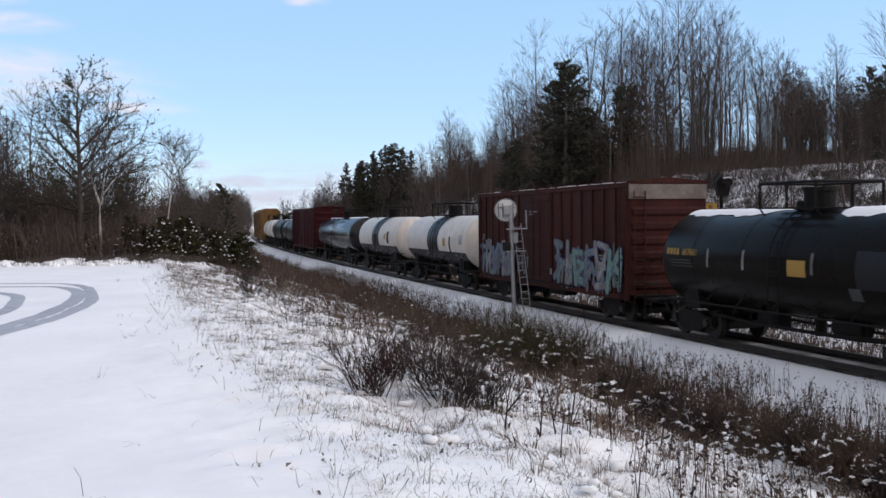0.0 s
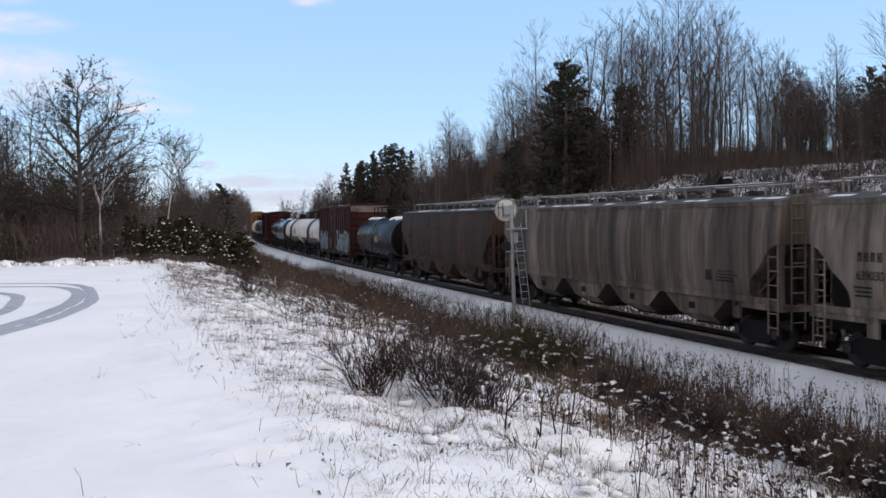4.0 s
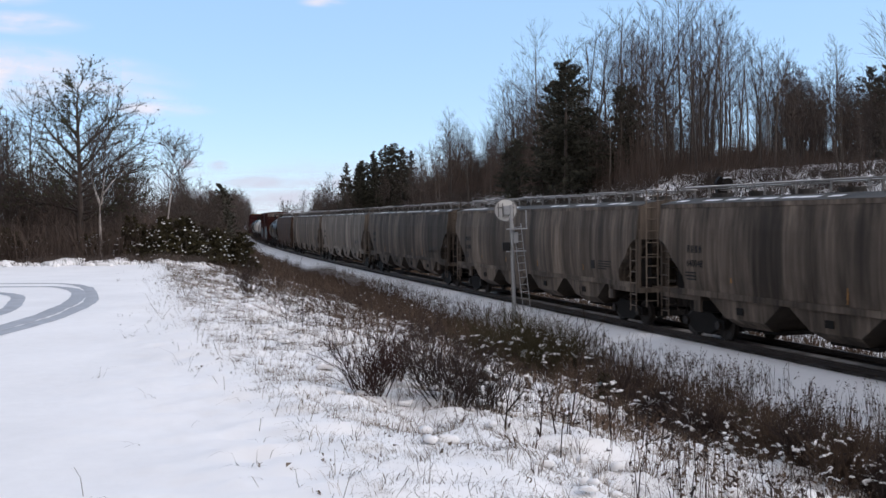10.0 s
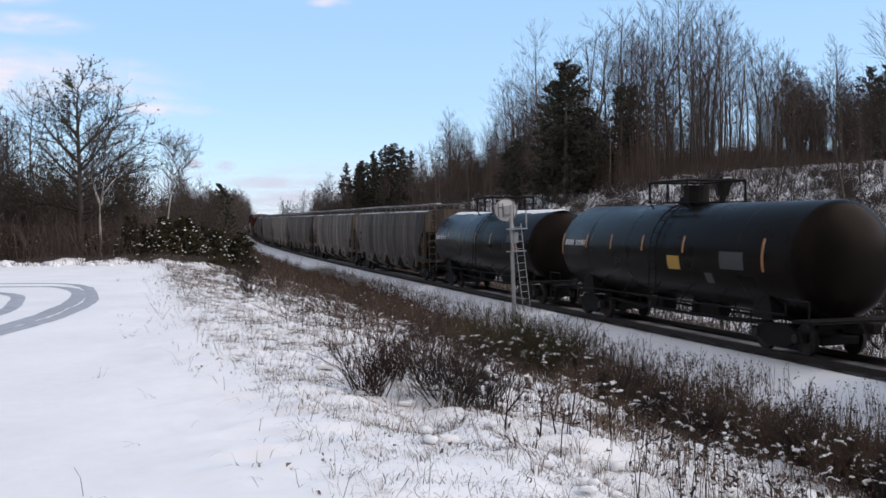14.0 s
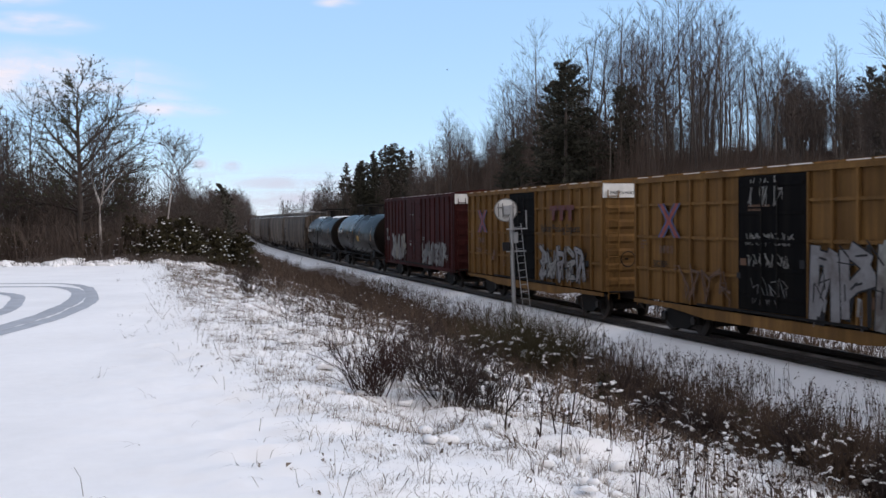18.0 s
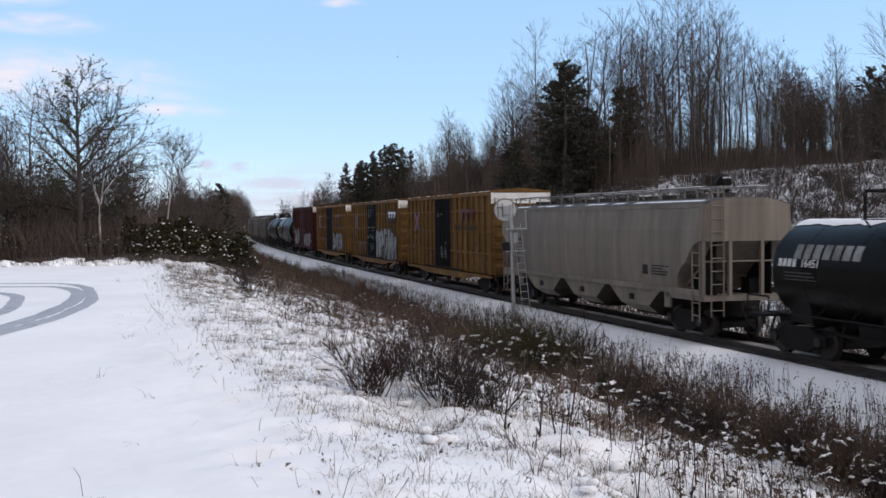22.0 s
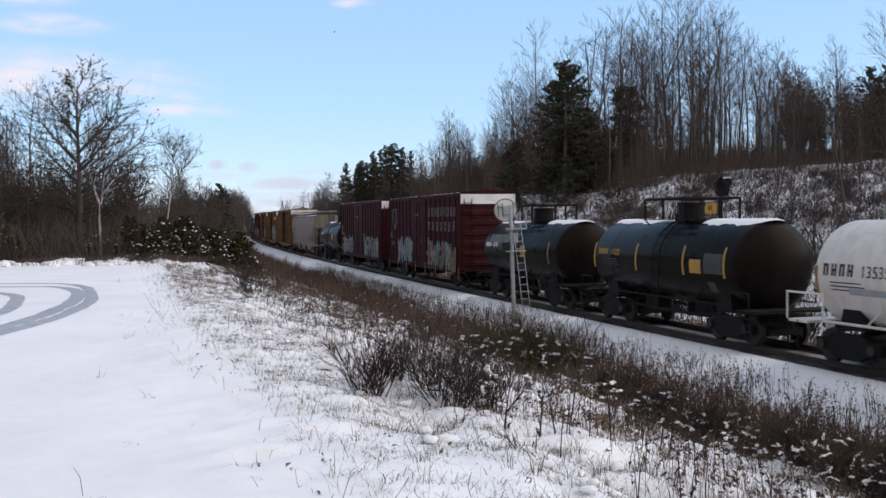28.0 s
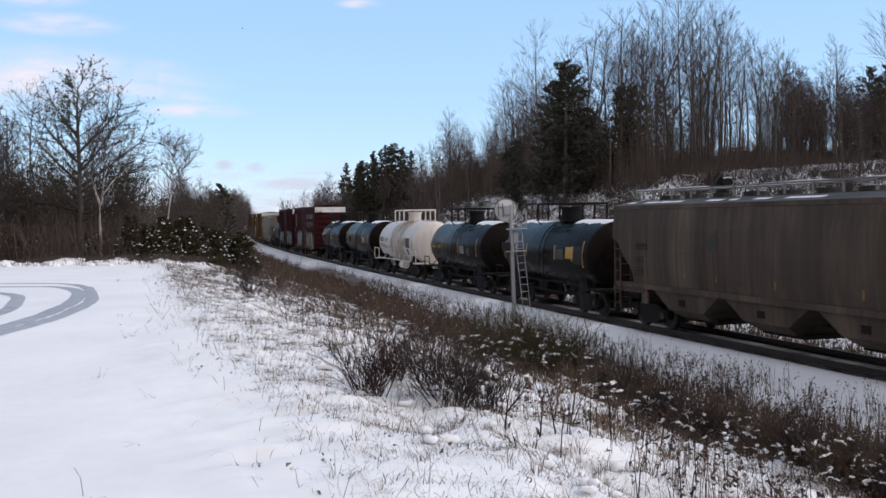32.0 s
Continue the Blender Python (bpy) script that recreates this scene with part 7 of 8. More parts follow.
def arcs(name, root, az, length, bow, w, material, label, category, seed):
    """Fine blades that rise from their roots and bow over: each a tapered strip of three lengths. root: (n, 2)."""
    r = np.random.RandomState(seed)
    n = len(root)
    z0 = height(root[:, 0], root[:, 1]) - 0.015
    wa = az + 1.57 + r.uniform(-0.7, 0.7, n)
    P = np.zeros((n, 7, 3))
    for i, t in enumerate((0.0, 0.38, 0.74, 1.0)):
        out = length * (0.12 * t + bow * t * t * 0.8)
        x, y = root[:, 0] + np.cos(az) * out, root[:, 1] + np.sin(az) * out
        z = z0 + length * (t - 0.62 * bow * t ** 2.3)
        z = np.maximum(z, height(x, y) + 0.004) if i else z
        q = w * (1, 0.85, 0.6, 0)[i] * 0.5
        if i < 3:
            P[:, 2 * i] = np.stack([x - np.cos(wa) * q, y - np.sin(wa) * q, z], -1)
            P[:, 2 * i + 1] = np.stack([x + np.cos(wa) * q, y + np.sin(wa) * q, z], -1)
        else:
            P[:, 6] = np.stack([x, y, z], -1)
    o = np.arange(n) * 7
    quads = np.concatenate([np.stack([o, o + 1, o + 3, o + 2], -1), np.stack([o + 2, o + 3, o + 5, o + 4], -1)])
    tris = np.stack([o + 4, o + 5, o + 6], -1)
    return tagged(new(name, mesh_arrays(name, P.reshape(-1, 3), quads, tris, material)), label, category, kind="stuff")


def tussocks(roots, per, spread, size, w, material, label, seed):
    """Tufts of grass that splay from their middles."""
    r = np.random.RandomState(seed)
    k = np.repeat(np.arange(len(roots)), r.randint(per[0], per[1], len(roots)))
    n = len(k)
    big = r.uniform(0.55, 1.25, len(roots))[k]
    lean = r.uniform(0, 6.283, len(roots))[k]
    az = np.where(r.rand(n) < 0.45, lean + r.normal(0, 0.6, n), r.uniform(0, 6.283, n))
    root = roots[k] + np.stack([np.cos(az), np.sin(az)], -1) * (np.abs(r.normal(0, spread, n)) * big)[:, None]
    length = size[0] + (size[1] - size[0]) * r.rand(n) ** 1.5
    return arcs("dry_grass", root, az, length * big, r.uniform(0.5, 1.7, n), w * r.uniform(0.6, 1.3, n), material, label, "grass", seed)


tussocks(scatter(11000, -16, 26, 8.6, 16.8, 61, 0.05), (10, 26), 0.12, (0.05, 0.22), 0.0042, STRAW, "tufts of bent straw-coloured grass in thin snow", 61)
tussocks(scatter(8000, -16, 24, 9.5, 17.0, 62, 0.1), (8, 20), 0.11, (0.05, 0.24), 0.0038, HAY, "tufts of pale bleached grass in thin snow", 62)
tussocks(scatter(9000, 20, 62, 8.6, 16.6, 63, 0.1), (6, 14), 0.14, (0.1, 0.42), 0.008, STRAW, "tufts of bent straw-coloured grass in thin snow", 63)
tussocks(scatter(4200, -16, 40, 8.0, 15.6, 64, 0.2), (6, 18), 0.07, (0.1, 0.42), 0.0062, WEED, "tufts of dark brown withered grass", 64)
tussocks(scatter(260, -16, 40, 16.0, 18.4, 65, 0.5), (2, 7), 0.05, (0.08, 0.4), 0.005, WEED, "single bowed stalks at the edge of the snow", 65)


blades("weeds", scatter(120000, -4, 170, 3.7, 8.7, 1, 0.35, 0.9), (0.25, 1.0), 0.014, 0.25, WEED, "dense brown dead weeds along the ditch", "weeds", 0.7, 0.035, 1)
blades("weeds", scatter(40000, -4, 80, 2.6, 5.4, 2, 0.6), (0.15, 0.85), 0.011, 0.3, WEED, "thin dead weeds on the snowy track shoulder", "weeds", 0.6, 0.03, 2)
blades("weeds", scatter(40000, -10, 60, 7.0, 14, 3, 0.75), (0.15, 0.6), 0.007, 0.35, WEED, "dead weeds standing in the snow on the slope", "weeds", 0.5, 0.03, 3)
blades("weeds", scatter(30000, 45, 240, 3.8, 15, 22, 0.1), (0.4, 1.3), 0.03, 0.3, WEED, "dense brown weeds and brush on the far slope", "weeds", 0.5, 0.06, 22)
blades("dry_grass", scatter(90000, -16, 62, 7.5, 16.6, 4, 0.3), (0.04, 0.24), 0.0042, 1.6, STRAW, "bent straw-coloured grass poking through the snow", "grass", 0.0, 0, 4)
blades("dry_grass", scatter(50000, -15, 18, 12.6, 16.5, 31, 0.4), (0.03, 0.16), 0.0036, 1.7, STRAW, "fine matted dry grass in thin snow", "grass", 0.0, 0, 31)
blades("dry_grass", scatter(9000, -16, 70, 13, 17.4, 5, 0.6), (0.1, 0.5), 0.005, 1.4, STRAW, "long bent dry grass on the verge", "grass", 0.25, 0.02, 5)
blades("dark_stems", scatter(4200, -12, 40, 7.5, 15, 6, 0.8), (0.3, 0.9), 0.011, 0.3, DARKWEED, "dark dead flower stems in the snow", "weeds", 0.8, 0.03, 6)
blades("brush", scatter(160000, 5, 175, -32, -6.0, 7, 0.18), (0.2, 1.2), 0.04, 1.5, TWIG, "tangled leafless brush on the snowy bank", "brush", 0.0, 0, 7)
blades("brush", scatter(80000, 30, 190, -58, -30.5, 8, 0.0), (0.8, 6.5), 0.026, 0.45, THICKET, "leafless undergrowth beneath the trees of the bank", "brush", 0.0, 0, 8, vary=0.95)


blades("brush", scatter(72000, 12, 76, -33, -7, 33, 0.25), (0.15, 1.0), 0.03, 1.6, TWIG, "dense dark brush on the near bank", "brush", 0.0, 0, 33)
blades("brush", scatter(34000, 140, 300, -52, -13, 35, 0.0), (1.5, 6.5), 0.07, 0.4, TWIG, "dark leafless growth of the far wood", "brush", 0.0, 0, 35, vary=0.3)
blades("brush", scatter(60000, -2, 130, -8.0, -2.5, 17, 0.1), (0.15, 0.9), 0.03, 0.8, WEED, "dead weeds and brush beyond the track", "weeds", 0.3, 0.04, 17)


def wood_brush():
    r = np.random.RandomState(9)
    n = 110000
    x = r.uniform(-45, -8.5, n)
    y = r.uniform(43.0, 80, n)
    k = (x < -0.19 * y) & ((y > 55) | (x < -0.29 * y))
    xy = np.stack([x, y], -1)[k]
    blades("brush", xy, (0.7, 3.6), 0.022, 0.9, THICKET, "dark leafless undergrowth of the wood", "brush", 0.0, 0, 9, vary=0.18)


def bank_twigs():
    r = np.random.RandomState(19)
    x = r.uniform(-32, -9.6, 5000)
    y = 40.4 + 0.07 * (x + 20) + r.normal(0, 1.0, 5000)
    blades("brush", np.stack([x, y], -1), (0.1, 0.75), 0.014, 1.0, TWIG, "dead stalks poking out of the ploughed snow", "brush", 0.0, 0, 19)


def bank_thicket():
    """Thin brown stems along the foot of the wood on the bank."""
    r = random.Random(29)
    xy = [on_bearing(r.uniform(0.04, 0.21), -r.uniform(29, 36)) for i in range(2600)]
    blades("brush", np.array(xy), (1.5, 9.0), 0.045, 0.16, THICKET, "thin brown stems at the foot of the wood", "brush", 0.0, 0, 29, vary=0.5)


bank_thicket()
blades("brush", np.array(bend), (1.2, 5.2), 0.06, 0.4, THICKET, "dark leafless growth inside the far bend", "brush", 0.0, 0, 37, vary=0.3)
wood_brush()
bank_twigs()


def bush(x, y, h, stems, seed, material, label, cap=14):
    """A many-stemmed leafless shrub."""
    r = random.Random(seed)
    tubes = []
    for i in range(stems):
        a = r.uniform(0, 6.283)
        d = Vector((math.cos(a) * r.uniform(0.2, 0.9), math.sin(a) * r.uniform(0.2, 0.9), 1)).normalized()
        grow(r, tubes, (r.uniform(-0.2, 0.2) * h, r.uniform(-0.2, 0.2) * h, -0.1), d, h * r.uniform(0.6, 1.1), 0.005 + 0.003 * h, 0, 0.1, 0.42, (6, 4), 5, 0.0022 + 0.0012 * h, 0.07)
    ob = new("shrub")
    tagged(ob, label, "shrub", "shrubs on the slope")
    ob.matrix_basis = pose(x, y, hz(x, y))
    tagged(piece("twig_tangle", tube_mesh("twig_tangle", tubes, material), ob), kind="stuff")
    v, f = [], []
    for i in range(cap):
        a, q = r.uniform(0, 6.283), r.uniform(0.1, 0.65) * min(1, h + 0.2)
        c = Vector((q * math.cos(a), q * math.sin(a), r.uniform(0, 0.06) if cap < 20 else h * r.uniform(0.25, 0.85) * (1 - 0.5 * q)))
        if cap < 20:
            fleck_snow(v, f, (c.x, c.y, c.z * 0.4 - 0.01), r.uniform(0.03, 0.065), r)
            continue
        # snow lying along a bent twig
        d = Vector((r.uniform(-1, 1), r.uniform(-1, 1), r.uniform(-0.5, 0.3))) * 0.03
        for j in range(r.randint(3, 7)):
            fleck_snow(v, f, c, r.uniform(0.010, 0.032) * (1.6 if h > 0.8 else 1), r)
            d += Vector((r.gauss(0, 0.008), r.gauss(0, 0.008), -0.003))
            c = c + d
    tagged(piece("snow_lump", mesh_from("snow_lump", v, f, SNOW, True), ob, None, "snow caught in the stems"), kind="stuff")


bush(-0.76, 10.35, 0.74, 32, 301, REDSTEM, "dense dark leafless shrub on the snowy slope", 6)
bush(-0.55, 11.2, 0.5, 22, 305, REDSTEM, "dense dark leafless shrub on the snowy slope", 6)
bush(0.08, 10.2, 0.74, 34, 302, DARKWEED, "wide dark twiggy shrub with snow at its foot", 12)
bush(0.42, 10.5, 0.66, 26, 303, DARKWEED, "dark twiggy shrub on the slope holding snow", 21)
bush(-0.15, 10.9, 0.6, 18, 306, DARKWEED, "dark twiggy shrub on the slope", 5)
bush(-0.4, 19.5, 0.9, 18, 304, DARKWEED, "low leafless shrub on the slope")
bush(3.4, 19.6, 1.0, 22, 307, DARKWEED, "brown leafless shrub by the ditch")
bush(-4.6, 24.5, 0.8, 16, 308, DARKWEED, "low leafless shrub on the upper slope")
bush(-6.4, 32.5, 0.9, 18, 309, DARKWEED, "low leafless shrub on the upper slope")
bush(1.75, 23.6, 1.5, 64, 311, JUNIPER, "rusty olive shrub holding streaks of snow", 20)
bush(2.45, 24.2, 1.35, 50, 312, JUNIPER, "rusty olive shrub holding streaks of snow", 20)
bush(0.9, 24.6, 1.1, 40, 313, JUNIPER, "rusty olive shrub holding streaks of snow", 20)
bush(3.3, 25.6, 1.2, 40, 314, JUNIPER, "rusty olive shrub holding streaks of snow", 20)
for i, (x, y) in enumerate(((4.6, 11.8), (5.0, 12.3), (5.4, 11.7), (5.3, 12.8), (4.5, 12.7), (4.9, 13.4), (5.8, 12.4), (6.2, 12.0), (5.7, 13.4), (4.2, 13.7), (3.7, 14.7), (3.3, 15.8), (6.4, 12.8), (5.0, 11.3), (4.3, 14.6), (6.8, 12.4))):
    bush(x, y, 0.7, 54, 320 + i, DARKWEED if i % 3 else WEED, "low brown matted shrub weighed down by snow", 22)
blades("weeds", scatter(6000, -4, 12, 8.0, 10.6, 21, 0.75), (0.15, 0.6), 0.012, 0.5, WEED, "matted brown weeds with caught snow", "weeds", 0.6, 0.03, 21)
def laden_juniper(x, y, sc, seed):
    """A low dark juniper under broad pads of snow."""
    r = random.Random(seed)
    ob = plant_tree("juniper", r.choice(JUNIPERS), x, y, r.uniform(0, 360), sc, "low dark juniper under broad pads of snow", "juniper shrub", "junipers")
    for i in range(9):
        v, f = [], []
        a, t = r.uniform(0, 6.283), r.uniform(0.3, 0.95)
        q = 0.8 * (1 - t) ** 0.6 + 0.1
        c = Vector((q * math.cos(a), q * math.sin(a), 2.0 * t))
        for k in range(r.randint(4, 8)):
            fleck_snow(v, f, c + Vector((r.gauss(0, 0.14), r.gauss(0, 0.14), r.gauss(0, 0.03))), r.uniform(0.07, 0.15), r)
        piece("snow_pad", mesh_from("snow_pad", v, f, SNOW, True), ob, None, "pad of snow")


for i, (x, y, sc) in enumerate(((6.0, 13.7, 0.42), (6.6, 13.9, 0.5), (5.4, 14.1, 0.38), (7.0, 13.4, 0.4), (6.3, 13.0, 0.36), (4.5, 15.6, 0.3), (2.9, 18.4, 0.35), (3.6, 17.2, 0.3))):
    laden_juniper(x, y, sc, 350 + i)
v, f = [], []
for i in range(70):
    x, y = spot(rnd.uniform(-4, 26), rnd.uniform(7.6, 12.6))
    zz, da = rnd.uniform(0.05, 0.35), rnd.uniform(0, 6.28)
    for k in range(rnd.randint(3, 9)):
        xx, yy = x + 0.03 * k * math.cos(da) + rnd.gauss(0, 0.015), y + 0.03 * k * math.sin(da) + rnd.gauss(0, 0.015)
        fleck_snow(v, f, (xx, yy, hz(xx, yy) + zz - 0.003 * k * k), rnd.uniform(0.012, 0.04), rnd)
for i in range(1100):
    x, y = spot(rnd.uniform(-16, 26), rnd.uniform(9.0, 16.2))
    fleck_snow(v, f, (x, y, hz(x, y) + rnd.uniform(0.0, 0.05)), rnd.uniform(0.03, 0.10), rnd)
for i in range(260):
    x, y = spot(rnd.uniform(0, 110), rnd.uniform(4.2, 9.0))
    fleck_snow(v, f, (x, y, hz(x, y) + rnd.uniform(0.2, 0.7)), rnd.uniform(0.015, 0.045), rnd)
tagged(new("snow_clump", mesh_from("snow_clump", v, f, SNOW, True)), "lumps of snow caught in the weeds", "snow", kind="stuff")

# tall dry stalks
for x, y, h in ((1.36, 11.2, 1.25), (1.62, 9.9, 0.9), (1.05, 9.6, 0.6), (0.55, 9.3, 0.55), (0.85, 9.2, 0.5), (1.9, 11.6, 0.9), (2.5, 11.4, 0.8), (-2.6, 17.0, 0.5), (-2.3, 16.6, 0.6)):
    r = random.Random(int(100 * x + 10 * y))
    tubes = []
    shoot(r, tubes, (0, 0, -0.05), (r.uniform(-0.15, 0.15), r.uniform(-0.1, 0.1), 1), h, 0.011, 0, (7,), 0.005, 0.1, 0.5)
    ob = new("dry_stalk")
    ob.matrix_basis = pose(x, y, hz(x, y))
    tagged(ob, "tall dark dry stalk standing in the snow", "dry stalk", "dry stalks")
    tagged(piece("stem", tube_mesh("stem", tubes, DARKWEED), ob), kind="stuff")

# leafless shrubs up the bank
thickets = []
for i in range(3):
    r = random.Random(400 + i)
    tubes = []
    for k in range(18):
        a = r.uniform(0, 6.283)
        d = Vector((math.cos(a) * r.uniform(0.3, 1.2), math.sin(a) * r.uniform(0.3, 1.2), 1)).normalized()
        grow(r, tubes, (r.uniform(-0.6, 0.6), r.uniform(-0.6, 0.6), -0.1), d, r.uniform(0.9, 1.9), 0.02, 0, 0.0, 0.6, (6, 5), 4, 0.012)
    thickets.append(tube_mesh("twig_tangle", tubes, TWIG))
for i in range(150):
    x, y = spot(rnd.uniform(8, 150) if i < 95 else rnd.uniform(12, 75), -rnd.uniform(6.5, 31))
    ob = new("shrub")
    tagged(ob, "tangled leafless shrub on the snowy bank", "shrub", "shrubs on the bank")
    ob.matrix_basis = pose(x, y, hz(x, y), 0, 0, rnd.uniform(0, 360)) @ Matrix.Scale(rnd.uniform(0.6, 1.25), 4)
    tagged(piece("twig_tangle", rnd.choice(thickets), ob), kind="stuff")

# ploughed snow along the end of the turning place
v, f = [], []
for i in range(330):
    x = rnd.uniform(-32, -9.6)
    y = 40.0 + 0.07 * (x + 20) + rnd.gauss(0, 0.9)
    size = rnd.uniform(0.05, 0.3) * (0.4 + abs(math.sin(x * 0.9) + 0.6 * math.sin(x * 2.3 + 1)))
    fleck_snow(v, f, (x, y, hz(x, y) + 0.02), size, rnd)
tagged(new("snow_bank", mesh_from("snow_bank", v, f, SNOW, True)), "lumpy bank of ploughed snow with brush", "snow bank", kind="stuff")


# thin dark stem that stands before the bank
plant_tree("sapling", bare_tree(260, 7.5, 0.09, 8, 0.5, 0.5, (4, 4), 0.012, lean=0.03), 18.15, 46.0, 40, 1.0, "thin dark crooked sapling before the bank", "bare tree", "")


bent = new("sapling")
tagged(bent, "thin pale sapling bowed over in an arch", "bare tree")
bent.matrix_basis = pose(9.1, 74.0, hz(9.1, 74.0) - 0.2)
piece("trunk", tube_mesh("trunk", [([(-2.4 + 2.4 * math.cos(a * 0.262), 0.1 * a, 2.9 * math.sin(a * 0.262) ** 0.8 if a else 0.0) for a in range(9)], [0.06 - 0.0055 * a for a in range(9)], 5)], PALEBARK), bent)


# ---------- clouds ----------
def cloud_material(name, colour):
    m = bpy.data.materials.new(name)
    m.use_nodes = True
    n, l = nodes_of(m)
    n.remove(n["Principled BSDF"])
    co = n.new("ShaderNodeTexCoord")
    grad = n.new("ShaderNodeVectorMath")
    grad.operation = "SUBTRACT"
    grad.inputs[1].default_value = (0.5, 0.5, 0.5)
    l.new(co.outputs["Generated"], grad.inputs[0])
    flat = n.new("ShaderNodeVectorMath")
    flat.operation = "MULTIPLY"
    flat.inputs[1].default_value = (2, 0, 2)
    l.new(grad.outputs[0], flat.inputs[0])
    ln = n.new("ShaderNodeVectorMath")
    ln.operation = "LENGTH"
    l.new(flat.outputs[0], ln.inputs[0])
    fall = n.new("ShaderNodeMapRange")
    fall.interpolation_type = "SMOOTHSTEP"
    fall.inputs["From Min"].default_value, fall.inputs["From Max"].default_value = 1.0, 0.1
    l.new(ln.outputs["Value"], fall.inputs["Value"])
    mp = n.new("ShaderNodeMapping")
    mp.inputs["Scale"].default_value = (0.004, 0.004, 0.016)
    mp.inputs["Rotation"].default_value = (0, radians(-10), 0)
    l.new(co.outputs["Object"], mp.inputs["Vector"])
    info = n.new("ShaderNodeObjectInfo")
    add = n.new("ShaderNodeVectorMath")
    l.new(mp.outputs[0], add.inputs[0])
    l.new(info.outputs["Random"], add.inputs[1])
    nz = n.new("ShaderNodeTexNoise")
    nz.inputs["Scale"].default_value, nz.inputs["Detail"].default_value, nz.inputs["Roughness"].default_value = 1.6, 6, 0.5
    l.new(add.outputs[0], nz.inputs["Vector"])
    th = n.new("ShaderNodeMapRange")
    th.interpolation_type = "SMOOTHSTEP"
    th.inputs["From Min"].default_value, th.inputs["From Max"].default_value = 0.2, 0.75
    l.new(nz.outputs["Fac"], th.inputs["Value"])
    mul = n.new("ShaderNodeMath")
    mul.operation = "MULTIPLY"
    l.new(fall.outputs["Result"], mul.inputs[0])
    l.new(th.outputs["Result"], mul.inputs[1])
    em = n.new("ShaderNodeEmission")
    em.inputs["Color"].default_value = (*colour, 1)
    em.inputs["Strength"].default_value = 0.95
    tr = n.new("ShaderNodeBsdfTransparent")
    mx = n.new("ShaderNodeMixShader")
    l.new(mul.outputs[0], mx.inputs["Fac"])
    l.new(tr.outputs[0], mx.inputs[1])
    l.new(em.outputs[0], mx.inputs[2])
    l.new(mx.outputs[0], n["Material Output"].inputs["Surface"])
    return m


CLOUD = cloud_material("thin_cloud", (0.95, 0.92, 0.96))
HAZE = cloud_material("low_cloud", (0.66, 0.66, 0.76))
CLOUDS = []


def bird():
    ob = new("bird")
    tagged(ob, "small dark bird gliding high overhead", "bird")
    bm = bmesh.new()
    bmesh.ops.create_uvsphere(bm, u_segments=8, v_segments=6, radius=0.11, matrix=Matrix.Diagonal((2.4, 1, 0.9, 1)))
    part("body", bm, INK, ob)
    for sgn in (1, -1):
        bm = bmesh.new()
        prism(bm, [(-0.12, -0.01), (0.12, -0.01), (0.12, 0.01), (-0.12, 0.01)], 0.05 * sgn, 0.55 * sgn)
        part("wing", bm, INK, ob, m=pose(0, 0, 0.02, sgn * 18, 0, 0))
    return ob


BIRD = bird()
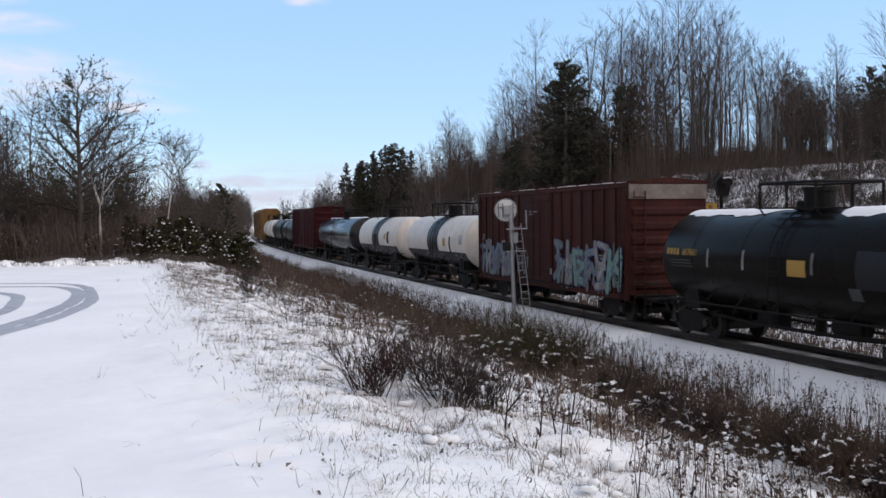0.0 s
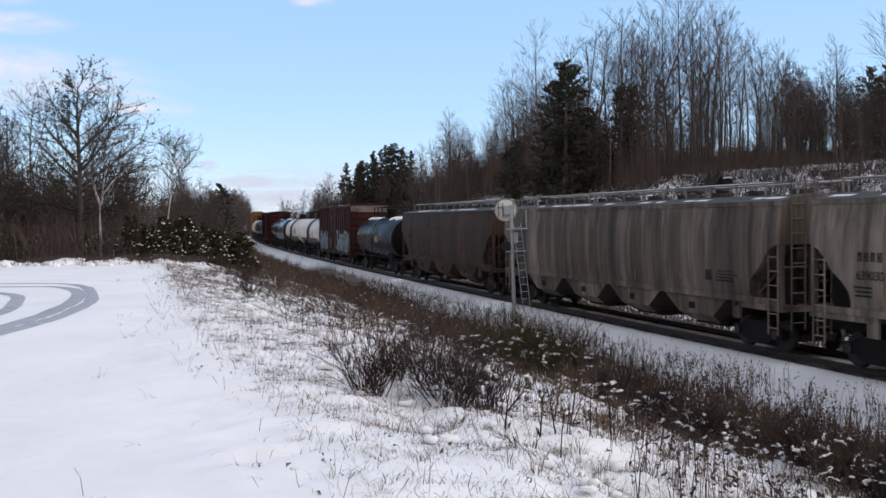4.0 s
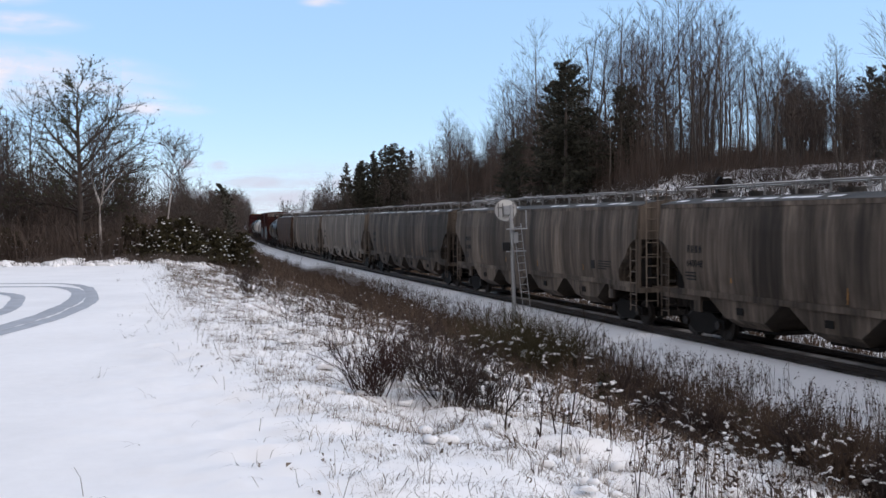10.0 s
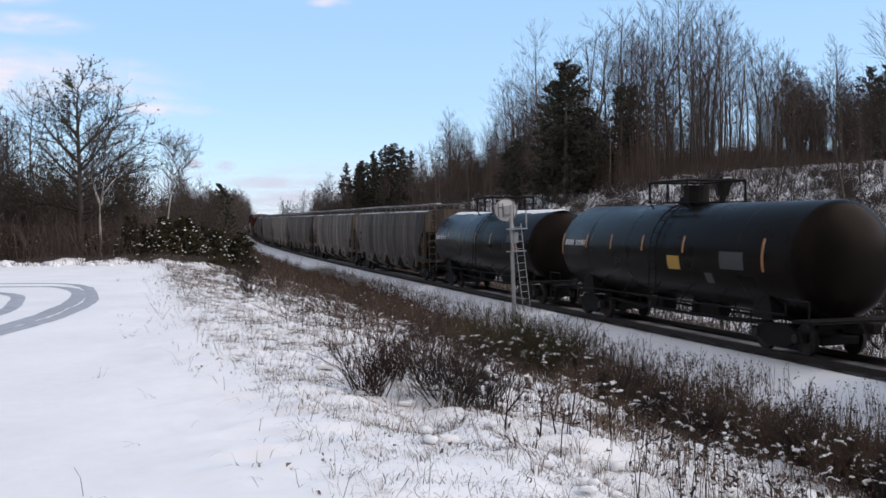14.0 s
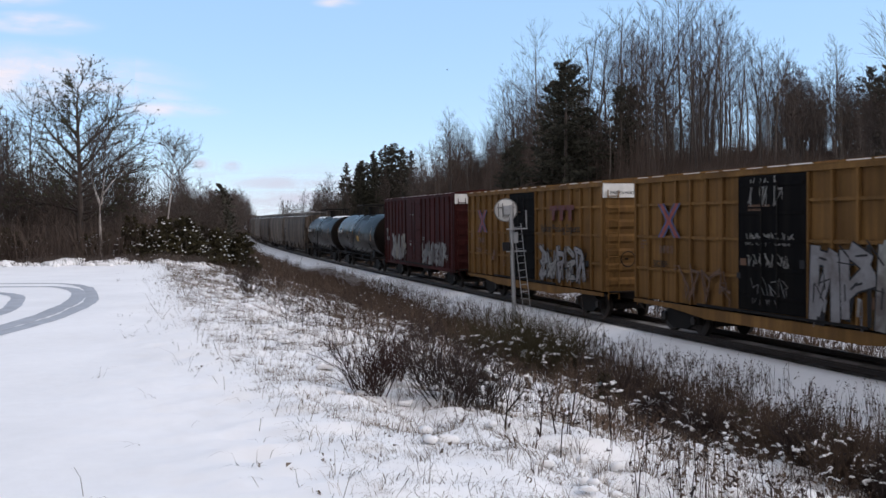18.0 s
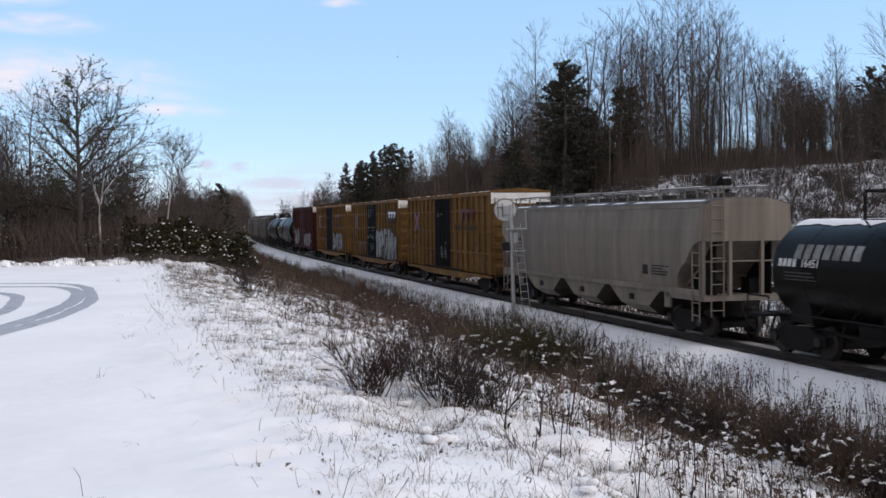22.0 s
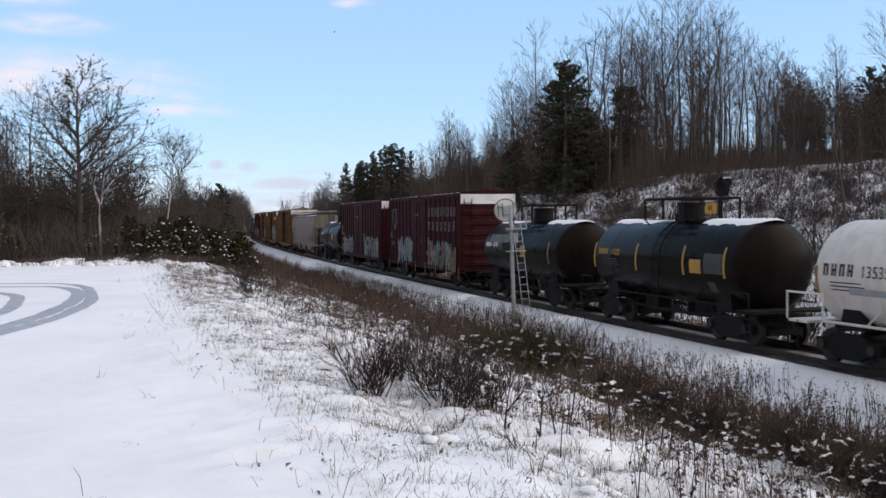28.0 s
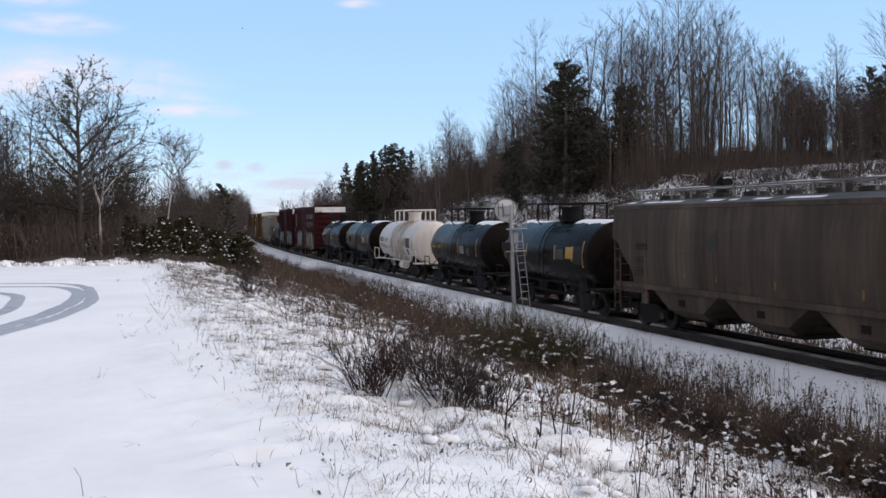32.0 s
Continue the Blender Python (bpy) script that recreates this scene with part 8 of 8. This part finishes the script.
# middle and size of each wisp, at some distance behind everything
for cx, cz, w, h, tilt in ((-380, 0, 2800, 440, 0), (-150, 70, 1900, 260, 0), (-1270, 590, 460, 90, 3), (-1170, 462, 900, 150, 8), (-1010, 392, 560, 62, 8), (-1330, 425, 700, 240, 3), (-880, 335, 420, 56, 2), (-1330, 668, 380, 80, 2), (-480, 72, 520, 60, 0), (-560, 120, 380, 50, 0), (-390, 640, 170, 40, 0), (-790, 176, 80, 46, 0), (-700, 168, 84, 44, 0)):
    v = [(-w / 2, 0, -h / 2), (w / 2, 0, -h / 2), (w / 2, 0, h / 2), (-w / 2, 0, h / 2)]
    ob = new("cloud", mesh_from("cloud", v, [(0, 1, 2, 3)], HAZE if cz < 200 else CLOUD))
    tagged(ob, "low bank of mauve-grey cloud" if cz < 200 else "thin drifting wisp of pale pink cloud", "cloud", "clouds")
    CLOUDS.append((ob, cx, cz, tilt))


def motions():
    """Keys of all that moves: the cars, and the wheels beneath them."""
    times = [0, 2, 4, 6, 8, 10, 12, 14, 16, 18, 20, 22, 24, 26, 28, 30, 32]
    for car, mid, half in TRAIN:
        rows = []
        for t in times:
            s = mid + SPEED * t
            xa, ya, _ = track_at(s + half)
            xb, yb, _ = track_at(s - half)
            rows.append((t, pose((xa + xb) / 2, (ya + yb) / 2, 0, 0, 0, math.degrees(math.atan2(ya - yb, xa - xb)))))
        walk(car, rows)
    for ob, cx, cz, tilt in CLOUDS:
        walk(ob, [(0, pose(cx, 3000, cz, 0, tilt, 0)), (16, pose(cx + 78, 3000, cz - 4, 0, tilt, 0)), (32, pose(cx + 156, 3000, cz - 8, 0, tilt, 0))])
    # the bird glides from over the bank to the left, 320 m off
    walk(BIRD, [(0, pose(60, 320, 38, 0, 0, 170)), (20, pose(-6, 320, 52, 0, 0, 175)), (23, pose(-15.7, 320, 55.5, 0, 0, 180)), (25, pose(-18, 320, 58.5, 0, 0, 180)),
                (28, pose(-33, 320, 62, 0, 0, 185)), (30, pose(-46.5, 320, 60, 0, 0, 185)), (32, pose(-61.5, 320, 63.5, 0, 0, 185))])
    # all wheels turn alike: one is keyed, the others take over its keys
    first = WHEELSETS[0]
    walk(first, [(i / FPS, pose(0, 0, 0, 0, math.degrees(SPEED / 0.42 * i / FPS), 0)) for i in range(32 * FPS + 1)])
    for w in WHEELSETS[1:]:
        w.rotation_mode = "QUATERNION"
        d = w.animation_data_create()
        d.action = first.animation_data.action
        d.action_slot = first.animation_data.action_slot


motions()
